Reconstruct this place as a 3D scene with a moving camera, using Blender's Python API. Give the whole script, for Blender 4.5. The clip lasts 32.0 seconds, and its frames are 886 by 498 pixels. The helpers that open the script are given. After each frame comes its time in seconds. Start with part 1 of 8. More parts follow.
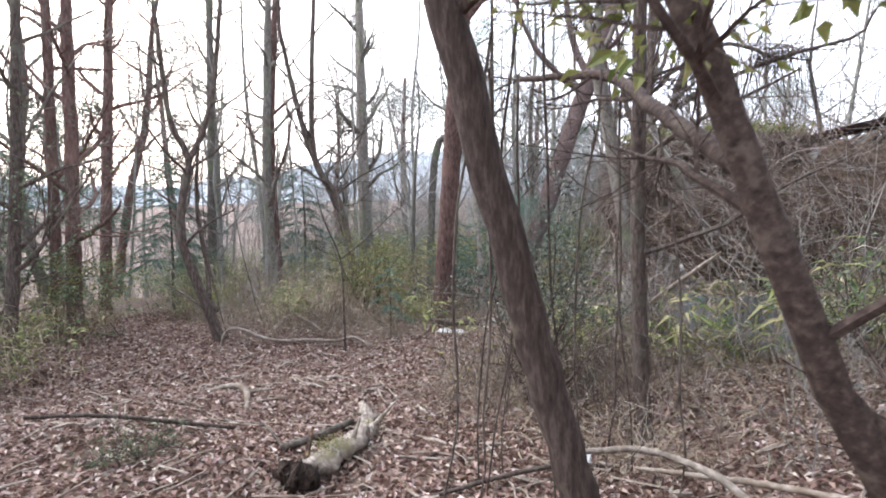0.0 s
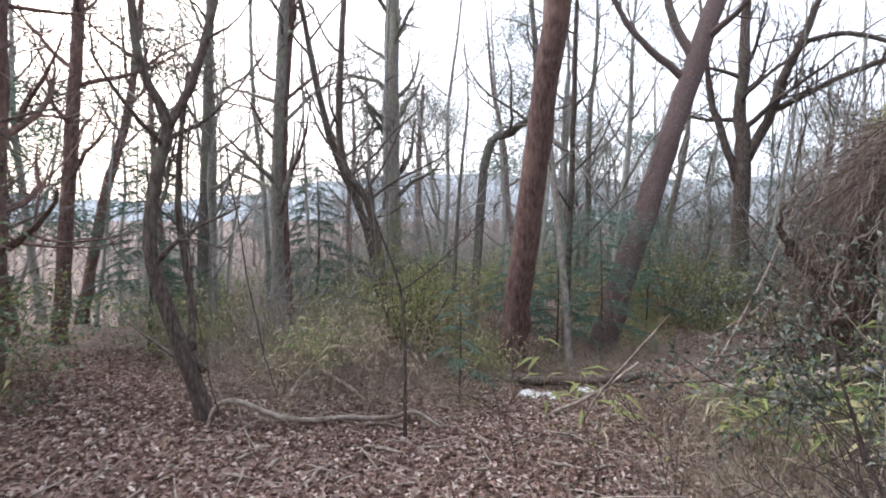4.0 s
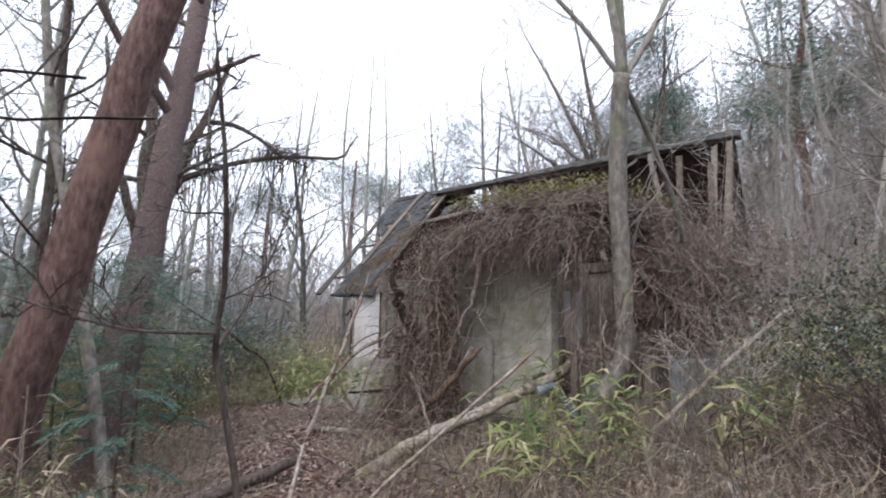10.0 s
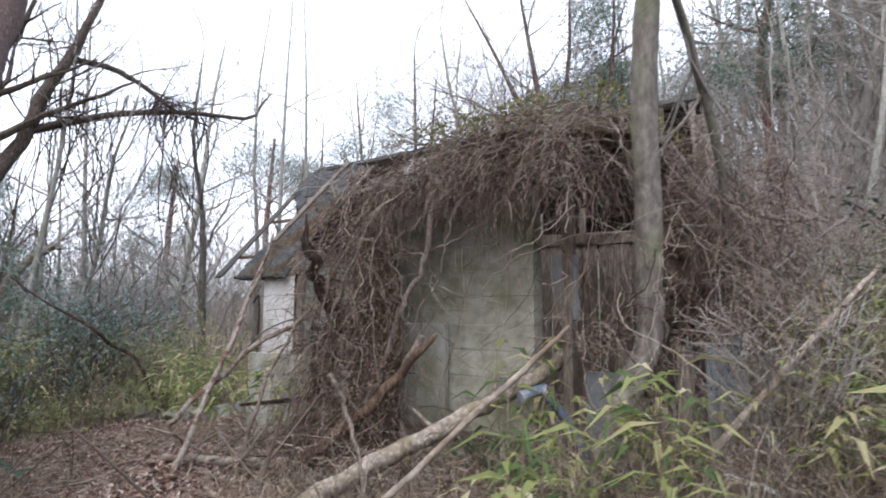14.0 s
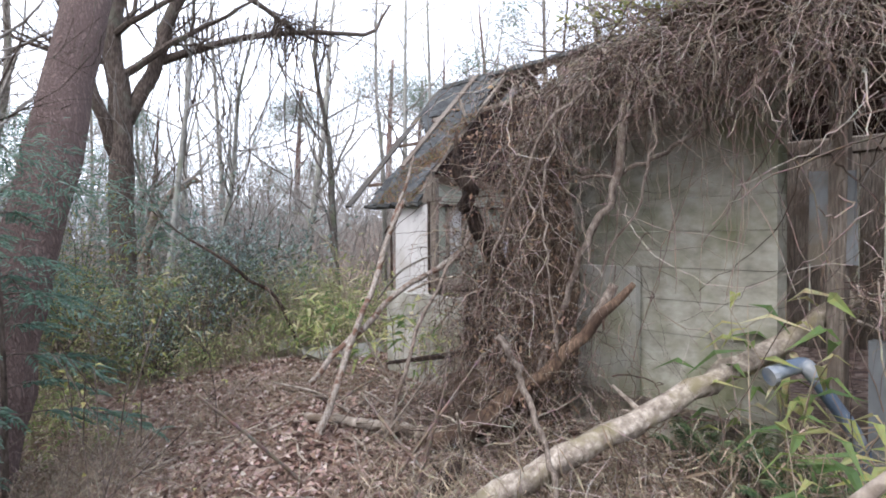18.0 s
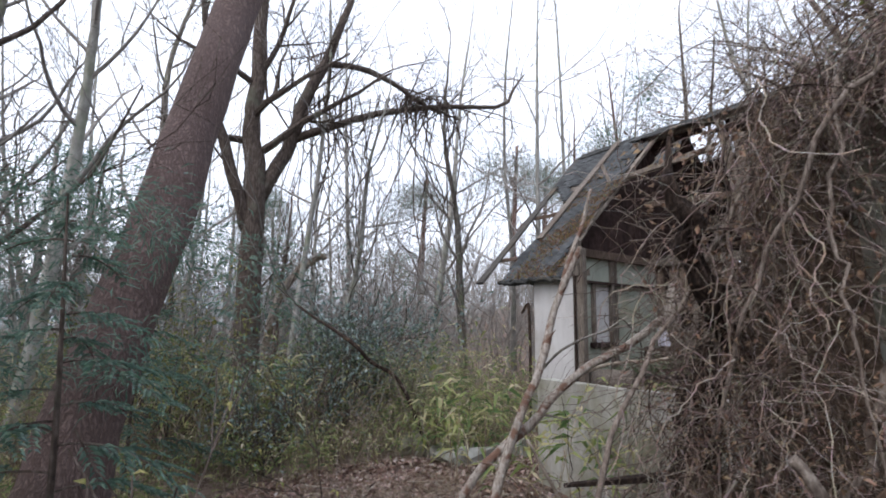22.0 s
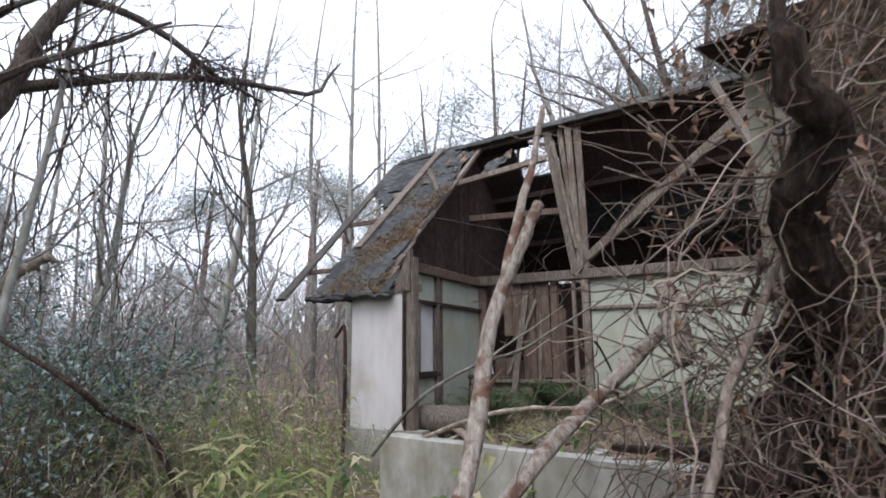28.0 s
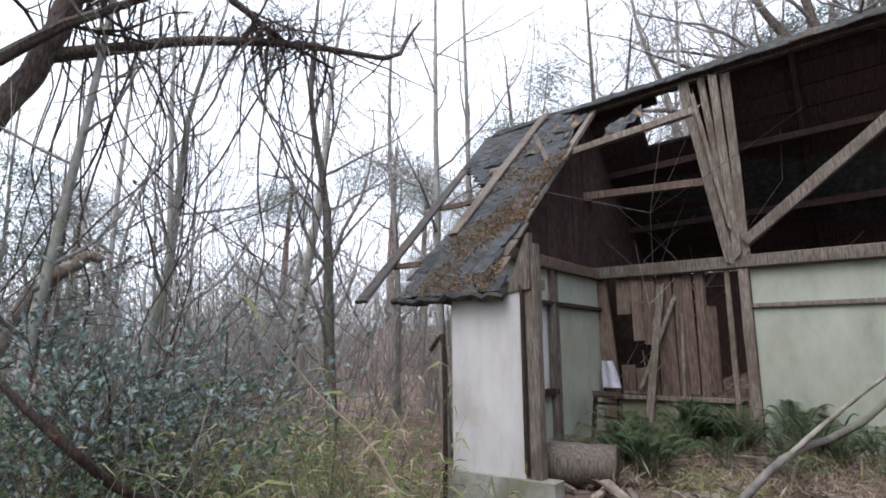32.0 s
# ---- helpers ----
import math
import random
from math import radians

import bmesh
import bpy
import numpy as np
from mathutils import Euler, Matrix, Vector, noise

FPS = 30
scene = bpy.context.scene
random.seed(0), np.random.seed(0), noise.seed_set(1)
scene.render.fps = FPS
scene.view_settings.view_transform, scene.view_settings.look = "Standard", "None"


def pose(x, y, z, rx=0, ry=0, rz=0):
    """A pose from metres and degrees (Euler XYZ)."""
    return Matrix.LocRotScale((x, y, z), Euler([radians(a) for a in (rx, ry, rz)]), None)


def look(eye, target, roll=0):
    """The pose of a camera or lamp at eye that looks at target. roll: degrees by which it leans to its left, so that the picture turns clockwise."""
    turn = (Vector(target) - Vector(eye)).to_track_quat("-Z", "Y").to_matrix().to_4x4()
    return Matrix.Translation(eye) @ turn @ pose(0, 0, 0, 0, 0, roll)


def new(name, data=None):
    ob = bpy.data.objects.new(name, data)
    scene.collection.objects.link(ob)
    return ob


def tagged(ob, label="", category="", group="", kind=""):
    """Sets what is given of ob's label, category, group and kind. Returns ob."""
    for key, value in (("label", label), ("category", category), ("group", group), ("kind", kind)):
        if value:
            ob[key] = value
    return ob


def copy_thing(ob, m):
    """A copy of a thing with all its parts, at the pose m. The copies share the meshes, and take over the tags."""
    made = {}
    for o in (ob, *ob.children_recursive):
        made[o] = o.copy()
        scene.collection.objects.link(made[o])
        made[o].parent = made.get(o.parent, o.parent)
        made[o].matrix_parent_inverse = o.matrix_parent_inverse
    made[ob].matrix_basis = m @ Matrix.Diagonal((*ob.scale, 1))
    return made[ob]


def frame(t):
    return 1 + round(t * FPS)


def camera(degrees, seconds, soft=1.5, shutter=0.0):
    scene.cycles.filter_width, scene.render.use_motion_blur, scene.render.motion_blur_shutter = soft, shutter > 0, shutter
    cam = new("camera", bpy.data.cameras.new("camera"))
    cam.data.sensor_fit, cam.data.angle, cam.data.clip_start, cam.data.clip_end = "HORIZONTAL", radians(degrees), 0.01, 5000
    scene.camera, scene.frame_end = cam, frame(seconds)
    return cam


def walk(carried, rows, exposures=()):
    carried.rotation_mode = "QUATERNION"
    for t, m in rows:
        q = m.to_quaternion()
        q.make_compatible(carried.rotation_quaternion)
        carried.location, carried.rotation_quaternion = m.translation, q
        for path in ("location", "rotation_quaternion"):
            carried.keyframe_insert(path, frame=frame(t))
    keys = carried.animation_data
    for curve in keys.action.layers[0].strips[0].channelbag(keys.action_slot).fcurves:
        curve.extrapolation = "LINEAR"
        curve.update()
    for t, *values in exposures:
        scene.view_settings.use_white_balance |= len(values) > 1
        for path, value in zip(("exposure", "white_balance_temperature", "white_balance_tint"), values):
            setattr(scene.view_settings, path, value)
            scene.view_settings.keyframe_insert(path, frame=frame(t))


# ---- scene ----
cam = camera(75.5, 32.0, 1.8, 0.2)
PATH = [
    (0, (3.233, -2.438, 1.674), (2.255, -0.705, 1.476), -1.3),
    (0.5, (2.819, -1.909, 1.362), (1.839, -0.182, 1.118), -1.3),
    (1, (2.407, -1.562, 1.307), (1.435, 0.155, 0.981), -1.2),
    (1.5, (2.055, -1.255, 1.301), (1.078, 0.455, 0.951), -1.3),
    (2, (1.85, -1.067, 1.318), (0.795, 0.6, 0.989), -1.3),
    (2.5, (1.521, -0.825, 1.377), (0.369, 0.792, 1.128), -1.2),
    (4.5, (-0.002, -0.044, 1.416), (-0.696, 1.83, 1.339), 0.6),
    (5, (-0.577, 0.053, 1.351), (-0.825, 2.037, 1.296), 0.8),
    (5.5, (-1.077, 0.096, 1.346), (-0.91, 2.089, 1.311), 1.1),
    (6, (-1.523, 0.275, 1.26), (-1.147, 2.239, 1.226), 0.9),
    (6.5, (-1.868, 0.465, 1.171), (-1.405, 2.411, 1.145), 0.9),
    (7, (-2.288, 0.673, 1.055), (-1.728, 2.592, 1.031), 0.8),
    (7.5, (-2.714, 1.07, 0.943), (-2.059, 2.96, 0.916), 0.7),
    (8, (-3.07, 1.285, 0.867), (-2.3, 3.131, 0.838), 0.6),
    (8.5, (-3.241, 1.621, 0.814), (-2.347, 3.41, 0.788), 0.9),
    (9, (-3.44, 1.919, 0.765), (-2.412, 3.635, 0.747), 1.0),
    (9.5, (-3.558, 2.129, 0.775), (-2.406, 3.764, 0.805), 0.8),
    (10, (-3.755, 2.19, 0.768), (-2.399, 3.639, 1.017), 0.8),
    (10.5, (-3.739, 2.416, 0.702), (-2.234, 3.681, 1.067), 0.7),
    (11, (-3.528, 2.699, 0.689), (-1.988, 3.925, 1.04), 0.7),
    (11.5, (-3.305, 2.896, 0.709), (-1.747, 4.103, 1.052), 0.4),
    (12, (-3.209, 3.128, 0.791), (-1.609, 4.285, 1.108), 0.7),
    (12.5, (-3.044, 3.269, 0.849), (-1.418, 4.393, 1.154), 0.4),
    (13, (-2.785, 3.39, 0.767), (-1.138, 4.485, 1.06), 0.4),
    (13.5, (-2.43, 3.556, 0.789), (-0.797, 4.678, 1.062), 0.2),
    (14, (-2.359, 3.826, 0.617), (-0.822, 5.085, 0.852), 0.3),
    (14.5, (-2.224, 4.341, 0.455), (-0.8, 5.74, 0.583), 0.2),
    (15, (-2.023, 4.626, 0.599), (-0.738, 6.159, 0.614), -0.0),
    (15.5, (-1.881, 4.813, 0.694), (-0.661, 6.397, 0.687), -0.2),
    (17.5, (-1.776, 4.812, 0.695), (-0.54, 6.384, 0.662), -0.3),
    (18, (-1.842, 4.882, 0.755), (-0.586, 6.437, 0.719), -0.3),
    (18.5, (-1.901, 4.879, 0.826), (-0.642, 6.433, 0.815), -0.1),
    (19, (-1.824, 4.924, 0.8), (-0.585, 6.492, 0.876), -0.4),
    (19.5, (-1.675, 5.033, 0.846), (-0.621, 6.721, 1.046), -0.4),
    (20, (-1.61, 5.066, 0.844), (-0.727, 6.844, 1.087), -0.1),
    (20.5, (-1.67, 5.245, 0.775), (-0.802, 7.02, 1.086), 0.0),
    (21, (-1.633, 5.428, 0.788), (-0.706, 7.169, 1.122), 0.4),
    (21.5, (-1.53, 5.725, 0.665), (-0.595, 7.46, 1.003), 0.2),
    (22, (-1.401, 6.071, 0.59), (-0.5, 7.835, 0.869), 0.5),
    (22.5, (-1.452, 6.334, 0.576), (-0.557, 8.113, 0.755), 0.6),
    (23, (-1.424, 6.506, 0.532), (-0.512, 8.279, 0.688), 0.5),
    (23.5, (-1.274, 6.584, 0.582), (-0.275, 8.309, 0.733), 0.2),
    (24, (-1.261, 6.609, 0.601), (-0.031, 8.179, 0.756), 0.1),
    (24.5, (-1.191, 6.701, 0.615), (0.262, 8.067, 0.765), 0.0),
    (25, (-1.09, 6.808, 0.676), (0.43, 8.097, 0.844), 0.1),
    (25.5, (-1.134, 6.726, 0.642), (0.405, 7.987, 0.853), 0.3),
    (27.5, (-0.774, 7.507, 0.665), (0.68, 8.826, 1.05), -0.2),
    (28, (-0.627, 7.699, 0.627), (0.831, 9.018, 0.993), -0.5),
    (28.5, (-0.358, 8.066, 0.557), (1.058, 9.438, 0.894), -0.4),
    (29, (-0.077, 8.388, 0.608), (1.222, 9.874, 0.927), -0.7),
    (29.5, (-0.179, 8.504, 0.626), (0.99, 10.094, 0.952), -0.8),
    (30, (-0.248, 8.635, 0.646), (0.868, 10.264, 0.962), -0.5),
    (30.5, (-0.078, 8.754, 0.7), (1.098, 10.342, 1.011), -0.7),
    (31, (0.246, 9.008, 0.743), (1.5, 10.536, 1.047), -0.9),
    (31.5, (0.341, 9.13, 0.852), (1.604, 10.643, 1.19), -0.9),
    (32, (0.297, 9.166, 0.89), (1.567, 10.673, 1.227), -0.5),
]
EXPOSURES = [(0, 1.74), (1, 1.8), (2.5, 1.74), (5, 1.2), (8, 1.31), (9, 1.31), (10, 1.24), (11, 1.08), (12, 1.14), (13, 1.17), (15, 1.54), (17.5, 1.74), (19, 1.58), (20, 1.02), (21.5, 0.98), (23, 1.34), (25, 1.64), (28, 1.2), (30, 1.12), (32, 1.2)]
walk(cam, [(t, look(eye, target, roll)) for t, eye, target, roll in PATH], EXPOSURES)

# ---- world, sun and exposure ----
world = bpy.data.worlds.new("overcast_sky")
scene.world = world
world.use_nodes = True
wn, wl = world.node_tree.nodes, world.node_tree.links
bg = wn["Background"]
sky = wn.new("ShaderNodeTexSky")
sky.sky_type, sky.sun_disc = "NISHITA", False
sky.sun_elevation, sky.sun_rotation = radians(24), radians(-60)
sky.air_density, sky.dust_density = 1.0, 3.0
tint = wn.new("ShaderNodeMix")
tint.data_type = "RGBA"
tint.inputs["Factor"].default_value = 0.78
tint.inputs["B"].default_value = (7.2, 7.8, 9.3, 1)
wl.new(sky.outputs["Color"], tint.inputs["A"])
wl.new(tint.outputs["Result"], bg.inputs["Color"])
bg.inputs["Strength"].default_value = 0.125

sun_data = bpy.data.lights.new("sun", "SUN")
sun_data.energy, sun_data.angle, sun_data.color = 1.35, radians(40), (1.0, 0.97, 0.96)
sun = new("sun", sun_data)
sun.matrix_world = look((-14, 0, 20), (0, 6, 0))

# ---- materials ----


def material(name):
    m = bpy.data.materials.new(name)
    m.use_nodes = True
    return m, m.node_tree.nodes, m.node_tree.links, m.node_tree.nodes["Principled BSDF"]


def ramp(nodes, stops):
    r = nodes.new("ShaderNodeValToRGB")
    while len(r.color_ramp.elements) < len(stops):
        r.color_ramp.elements.new(0.5)
    for e, (p, c) in zip(r.color_ramp.elements, stops):
        e.position, e.color = p, (*c, 1)
    return r


def tex(nodes, links, scale, detail=6.0, rough=0.6, stretch=(1, 1, 1), space="Object"):
    co = nodes.new("ShaderNodeTexCoord")
    mp = nodes.new("ShaderNodeMapping")
    mp.inputs["Scale"].default_value = stretch
    links.new(co.outputs[space], mp.inputs["Vector"])
    n = nodes.new("ShaderNodeTexNoise")
    n.inputs["Scale"].default_value, n.inputs["Detail"].default_value, n.inputs["Roughness"].default_value = scale, detail, rough
    links.new(mp.outputs["Vector"], n.inputs["Vector"])
    return n


def mix(nodes, links, fac, a, b, how="MIX"):
    x = nodes.new("ShaderNodeMix")
    x.data_type, x.blend_type = "RGBA", how
    for sock, v in (("Factor", fac), ("A", a), ("B", b)):
        if isinstance(v, (tuple, float, int)):
            x.inputs[sock].default_value = v if isinstance(v, (float, int)) else (*v, 1)
        else:
            links.new(v, x.inputs[sock])
    return x.outputs["Result"]


def bump(nodes, links, height, strength, dist, bsdf):
    b = nodes.new("ShaderNodeBump")
    b.inputs["Strength"].default_value, b.inputs["Distance"].default_value = strength, dist
    links.new(height, b.inputs["Height"])
    links.new(b.outputs["Normal"], bsdf.inputs["Normal"])


def surface(name, stops, scale=6.0, stretch=(1, 1, 1), rough=0.85, relief=0.5, depth=0.01, stain=None, stain_scale=1.2, stain_at=(0.5, 0.68), vary=0.25, spec=0.3):
    """A rough natural surface: fine grain over large stains, with bump and a shift per object."""
    m, n, l, p = material(name)
    fine = tex(n, l, scale, 8.0, 0.65, stretch)
    cr = ramp(n, stops)
    l.new(fine.outputs["Fac"], cr.inputs["Fac"])
    col = cr.outputs["Color"]
    if stain:
        big = tex(n, l, stain_scale, 5.0, 0.6)
        sr = ramp(n, [(stain_at[0], (0, 0, 0)), (stain_at[1], (1, 1, 1))])
        l.new(big.outputs["Fac"], sr.inputs["Fac"])
        col = mix(n, l, sr.outputs["Color"], col, stain)
    if vary:
        info = n.new("ShaderNodeObjectInfo")
        mr = n.new("ShaderNodeMapRange")
        mr.inputs["To Min"].default_value, mr.inputs["To Max"].default_value = 1 - vary, 1 + vary
        l.new(info.outputs["Random"], mr.inputs["Value"])
        hs = n.new("ShaderNodeHueSaturation")
        l.new(mr.outputs["Result"], hs.inputs["Value"])
        l.new(col, hs.inputs["Color"])
        col = hs.outputs["Color"]
    l.new(col, p.inputs["Base Color"])
    p.inputs["Roughness"].default_value = rough
    p.inputs["Specular IOR Level"].default_value = spec
    bump(n, l, fine.outputs["Fac"], relief, depth, p)
    return m


def foliage(name, stops, rough=0.55, clear=0.25, spec=0.3):
    """Leaves: a colour per leaf, some light passing through."""
    m, n, l, p = material(name)
    geo = n.new("ShaderNodeNewGeometry")
    cr = ramp(n, stops)
    l.new(geo.outputs["Random Per Island"], cr.inputs["Fac"])
    fine = tex(n, l, 30.0, 4.0)
    col = mix(n, l, 0.35, cr.outputs["Color"], fine.outputs["Color"], "OVERLAY")
    l.new(col, p.inputs["Base Color"])
    p.inputs["Roughness"].default_value = rough
    p.inputs["Specular IOR Level"].default_value = spec
    tr = n.new("ShaderNodeBsdfTranslucent")
    l.new(col, tr.inputs["Color"])
    ms = n.new("ShaderNodeMixShader")
    ms.inputs["Fac"].default_value = clear
    l.new(p.outputs["BSDF"], ms.inputs[1])
    l.new(tr.outputs["BSDF"], ms.inputs[2])
    l.new(ms.outputs["Shader"], n["Material Output"].inputs["Surface"])
    return m


def plated_bark(name, groove, plate, pale):
    """Pine bark: long plates with dark grooves between them."""
    m, n, l, p = material(name)
    co = n.new("ShaderNodeTexCoord")
    mp = n.new("ShaderNodeMapping")
    mp.inputs["Scale"].default_value = (1, 1, 0.2)
    l.new(co.outputs["Object"], mp.inputs["Vector"])
    wob = tex(n, l, 7.0, 5.0, 0.6, (1, 1, 0.5))
    add = n.new("ShaderNodeMixRGB")
    add.inputs["Fac"].default_value = 0.16
    l.new(mp.outputs["Vector"], add.inputs["Color1"])
    l.new(wob.outputs["Color"], add.inputs["Color2"])
    vo = n.new("ShaderNodeTexVoronoi")
    vo.feature = "DISTANCE_TO_EDGE"
    vo.inputs["Scale"].default_value = 38.0
    l.new(add.outputs["Color"], vo.inputs["Vector"])
    edge = ramp(n, [(0.0, (0.1, 0.1, 0.1)), (0.34, (1, 1, 1))])
    l.new(vo.outputs["Distance"], edge.inputs["Fac"])
    fine = tex(n, l, 34, 9.0, 0.75, (1, 1, 0.3))
    big = tex(n, l, 1.6, 4.0)
    body = mix(n, l, fine.outputs["Fac"], plate, pale)
    body = mix(n, l, big.outputs["Fac"], body, plate)
    l.new(mix(n, l, edge.outputs["Color"], groove, body), p.inputs["Base Color"])
    p.inputs["Roughness"].default_value = 0.92
    h = mix(n, l, 0.35, edge.outputs["Color"], fine.outputs["Fac"])
    bump(n, l, h, 1.0, 0.02, p)
    return m


def strands(name, stops, rough=0.9, grain=14.0):
    """Dry stems: a tone for each stem, with a finer grain along it."""
    m, n, l, p = material(name)
    geo = n.new("ShaderNodeNewGeometry")
    cr = ramp(n, stops)
    l.new(geo.outputs["Random Per Island"], cr.inputs["Fac"])
    fine = tex(n, l, grain, 6.0, 0.7)
    l.new(mix(n, l, 0.55, cr.outputs["Color"], fine.outputs["Color"], "OVERLAY"), p.inputs["Base Color"])
    p.inputs["Roughness"].default_value = rough
    p.inputs["Specular IOR Level"].default_value = 0.25
    bump(n, l, fine.outputs["Fac"], 0.4, 0.004, p)
    return m


BARK_PLATED = plated_bark("bark_plated", (0.085, 0.055, 0.05), (0.15, 0.10, 0.092), (0.25, 0.185, 0.17))
BARK_RED = surface("bark_red_pine", [(0.3, (0.042, 0.024, 0.022)), (0.5, (0.12, 0.07, 0.06)), (0.7, (0.21, 0.145, 0.125))], 20, (1, 1, 0.3), 0.9, 1.0, 0.03, (0.22, 0.135, 0.108), 1.0, (0.52, 0.7), 0.1)
BARK_DARK = surface("bark_dark", [(0.3, (0.026, 0.019, 0.016)), (0.5, (0.08, 0.06, 0.05)), (0.7, (0.165, 0.135, 0.118))], 36, (1, 1, 0.28), 0.92, 1.0, 0.02, (0.13, 0.13, 0.10), 2.6, (0.55, 0.72), 0.12)
BARK_WET = surface("bark_damp_brown", [(0.3, (0.018, 0.011, 0.009)), (0.5, (0.055, 0.036, 0.029)), (0.7, (0.115, 0.083, 0.068))], 24, (0.9, 0.9, 1.0), 0.85, 0.8, 0.014, (0.13, 0.10, 0.078), 7.0, (0.56, 0.74), 0.0)
BARK_BROWN = surface("bark_brown_fissured", [(0.3, (0.024, 0.015, 0.012)), (0.5, (0.062, 0.043, 0.036)), (0.7, (0.12, 0.09, 0.076))], 30, (1, 1, 0.22), 0.9, 0.9, 0.014, (0.15, 0.125, 0.09), 4.0, (0.6, 0.76), 0.0)
# Grey bark of the wood, made paler so the colour itself holds air haze.
BARK_FAR = surface("bark_far_hazed", [(0.3, (0.16, 0.155, 0.14)), (0.5, (0.265, 0.257, 0.236)), (0.7, (0.38, 0.37, 0.345))], 12, (1, 1, 0.5), 0.9, 0.3, 0.006, (0.2, 0.22, 0.15), 1.6, (0.5, 0.7), 0.25)
BARK_GREY = surface("bark_grey", [(0.3, (0.075, 0.066, 0.058)), (0.5, (0.16, 0.142, 0.125)), (0.7, (0.27, 0.245, 0.22))], 18, (1, 1, 0.5), 0.9, 0.5, 0.008, (0.16, 0.18, 0.11), 2.0, (0.5, 0.7), 0.25)
# Twig colour lifted to a pale grey: the haze of distance is painted in.
TWIG = surface("twig_hazed", [(0.3, (0.16, 0.146, 0.136)), (0.6, (0.30, 0.276, 0.256)), (0.8, (0.46, 0.425, 0.40))], 10, (1, 1, 1), 0.9, 0.3, 0.004, None, vary=0.25)
BRUSH = strands("brush_stems", [(0.0, (0.07, 0.05, 0.042)), (0.35, (0.15, 0.115, 0.095)), (0.7, (0.26, 0.215, 0.18)), (1.0, (0.44, 0.39, 0.335))])
VINE = strands("dry_vine", [(0.0, (0.035, 0.022, 0.018)), (0.3, (0.085, 0.06, 0.048)), (0.6, (0.17, 0.13, 0.108)), (0.85, (0.26, 0.21, 0.18)), (1.0, (0.37, 0.31, 0.27))])
DEADWOOD = surface("dead_wood", [(0.3, (0.10, 0.08, 0.066)), (0.5, (0.24, 0.20, 0.165)), (0.7, (0.43, 0.375, 0.32))], 16, (1, 1, 1), 0.88, 0.7, 0.01, (0.15, 0.11, 0.08), 3.0, (0.5, 0.65), 0.15)
SNAG = surface("rotten_trunk", [(0.3, (0.012, 0.008, 0.006)), (0.5, (0.042, 0.027, 0.021)), (0.7, (0.115, 0.078, 0.06))], 48, (1, 1, 0.3), 0.95, 1.0, 0.05, (0.26, 0.16, 0.085), 5.0, (0.63, 0.72), 0.0)
THICKET = surface("thicket_shade_core", [(0.3, (0.03, 0.02, 0.015)), (0.5, (0.09, 0.062, 0.045)), (0.7, (0.2, 0.145, 0.105))], 16, (1, 1, 1), 0.97, 1.0, 0.05, None, vary=0)
WOOD_GREY = surface("weathered_wood", [(0.3, (0.05, 0.04, 0.033)), (0.5, (0.135, 0.112, 0.094)), (0.7, (0.25, 0.215, 0.185))], 10, (6, 6, 0.7), 0.88, 0.7, 0.007, (0.085, 0.062, 0.048), 1.8, (0.5, 0.7), 0.25)
WOOD_BROWN = surface("brown_boards", [(0.3, (0.045, 0.029, 0.022)), (0.5, (0.10, 0.068, 0.053)), (0.7, (0.17, 0.125, 0.10))], 9, (5, 5, 0.6), 0.88, 0.6, 0.006, (0.16, 0.13, 0.10), 1.4, (0.55, 0.75), 0.25)
WOOD_EDGE = surface("weathered_dark_board", [(0.3, (0.026, 0.023, 0.021)), (0.5, (0.06, 0.054, 0.049)), (0.7, (0.125, 0.113, 0.102))], 10, (5, 5, 0.8), 0.9, 0.6, 0.006, (0.11, 0.085, 0.06), 2.0, (0.56, 0.74), 0.2)
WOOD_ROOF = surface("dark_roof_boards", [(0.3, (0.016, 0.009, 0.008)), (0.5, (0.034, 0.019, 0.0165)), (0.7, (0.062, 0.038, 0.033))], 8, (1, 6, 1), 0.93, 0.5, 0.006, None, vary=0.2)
CONCRETE = surface("stained_concrete", [(0.28, (0.16, 0.155, 0.137)), (0.5, (0.30, 0.292, 0.265)), (0.72, (0.43, 0.42, 0.39))], 4, (1.6, 1.6, 0.9), 0.88, 0.5, 0.006, (0.185, 0.18, 0.13), 1.7, (0.46, 0.64), 0.1)
PANEL = surface("mossy_concrete", [(0.28, (0.175, 0.168, 0.138)), (0.5, (0.315, 0.303, 0.255)), (0.72, (0.43, 0.418, 0.365))], 6, (1.0, 1.0, 1.7), 0.9, 0.6, 0.006, (0.155, 0.16, 0.095), 1.7, (0.46, 0.66), 0.10)
ROOT = surface("torn_root", [(0.3, (0.03, 0.018, 0.013)), (0.5, (0.10, 0.064, 0.045)), (0.7, (0.24, 0.165, 0.115))], 40, (1, 1, 0.35), 0.92, 1.0, 0.014, (0.06, 0.038, 0.028), 4.0, (0.48, 0.62), 0.1)
STEM = surface("woody_vine_bark", [(0.3, (0.07, 0.052, 0.044)), (0.5, (0.18, 0.145, 0.122)), (0.7, (0.34, 0.29, 0.25))], 46, (1, 1, 0.4), 0.92, 1.0, 0.012, (0.10, 0.07, 0.055), 6.0, (0.52, 0.66), 0.15)
PLASTER = surface("white_plaster", [(0.25, (0.40, 0.385, 0.375)), (0.5, (0.51, 0.495, 0.49)), (0.75, (0.58, 0.57, 0.565))], 4, (1, 1, 0.4), 0.85, 0.25, 0.003, (0.38, 0.34, 0.30), 1.3, (0.55, 0.75), 0.0)
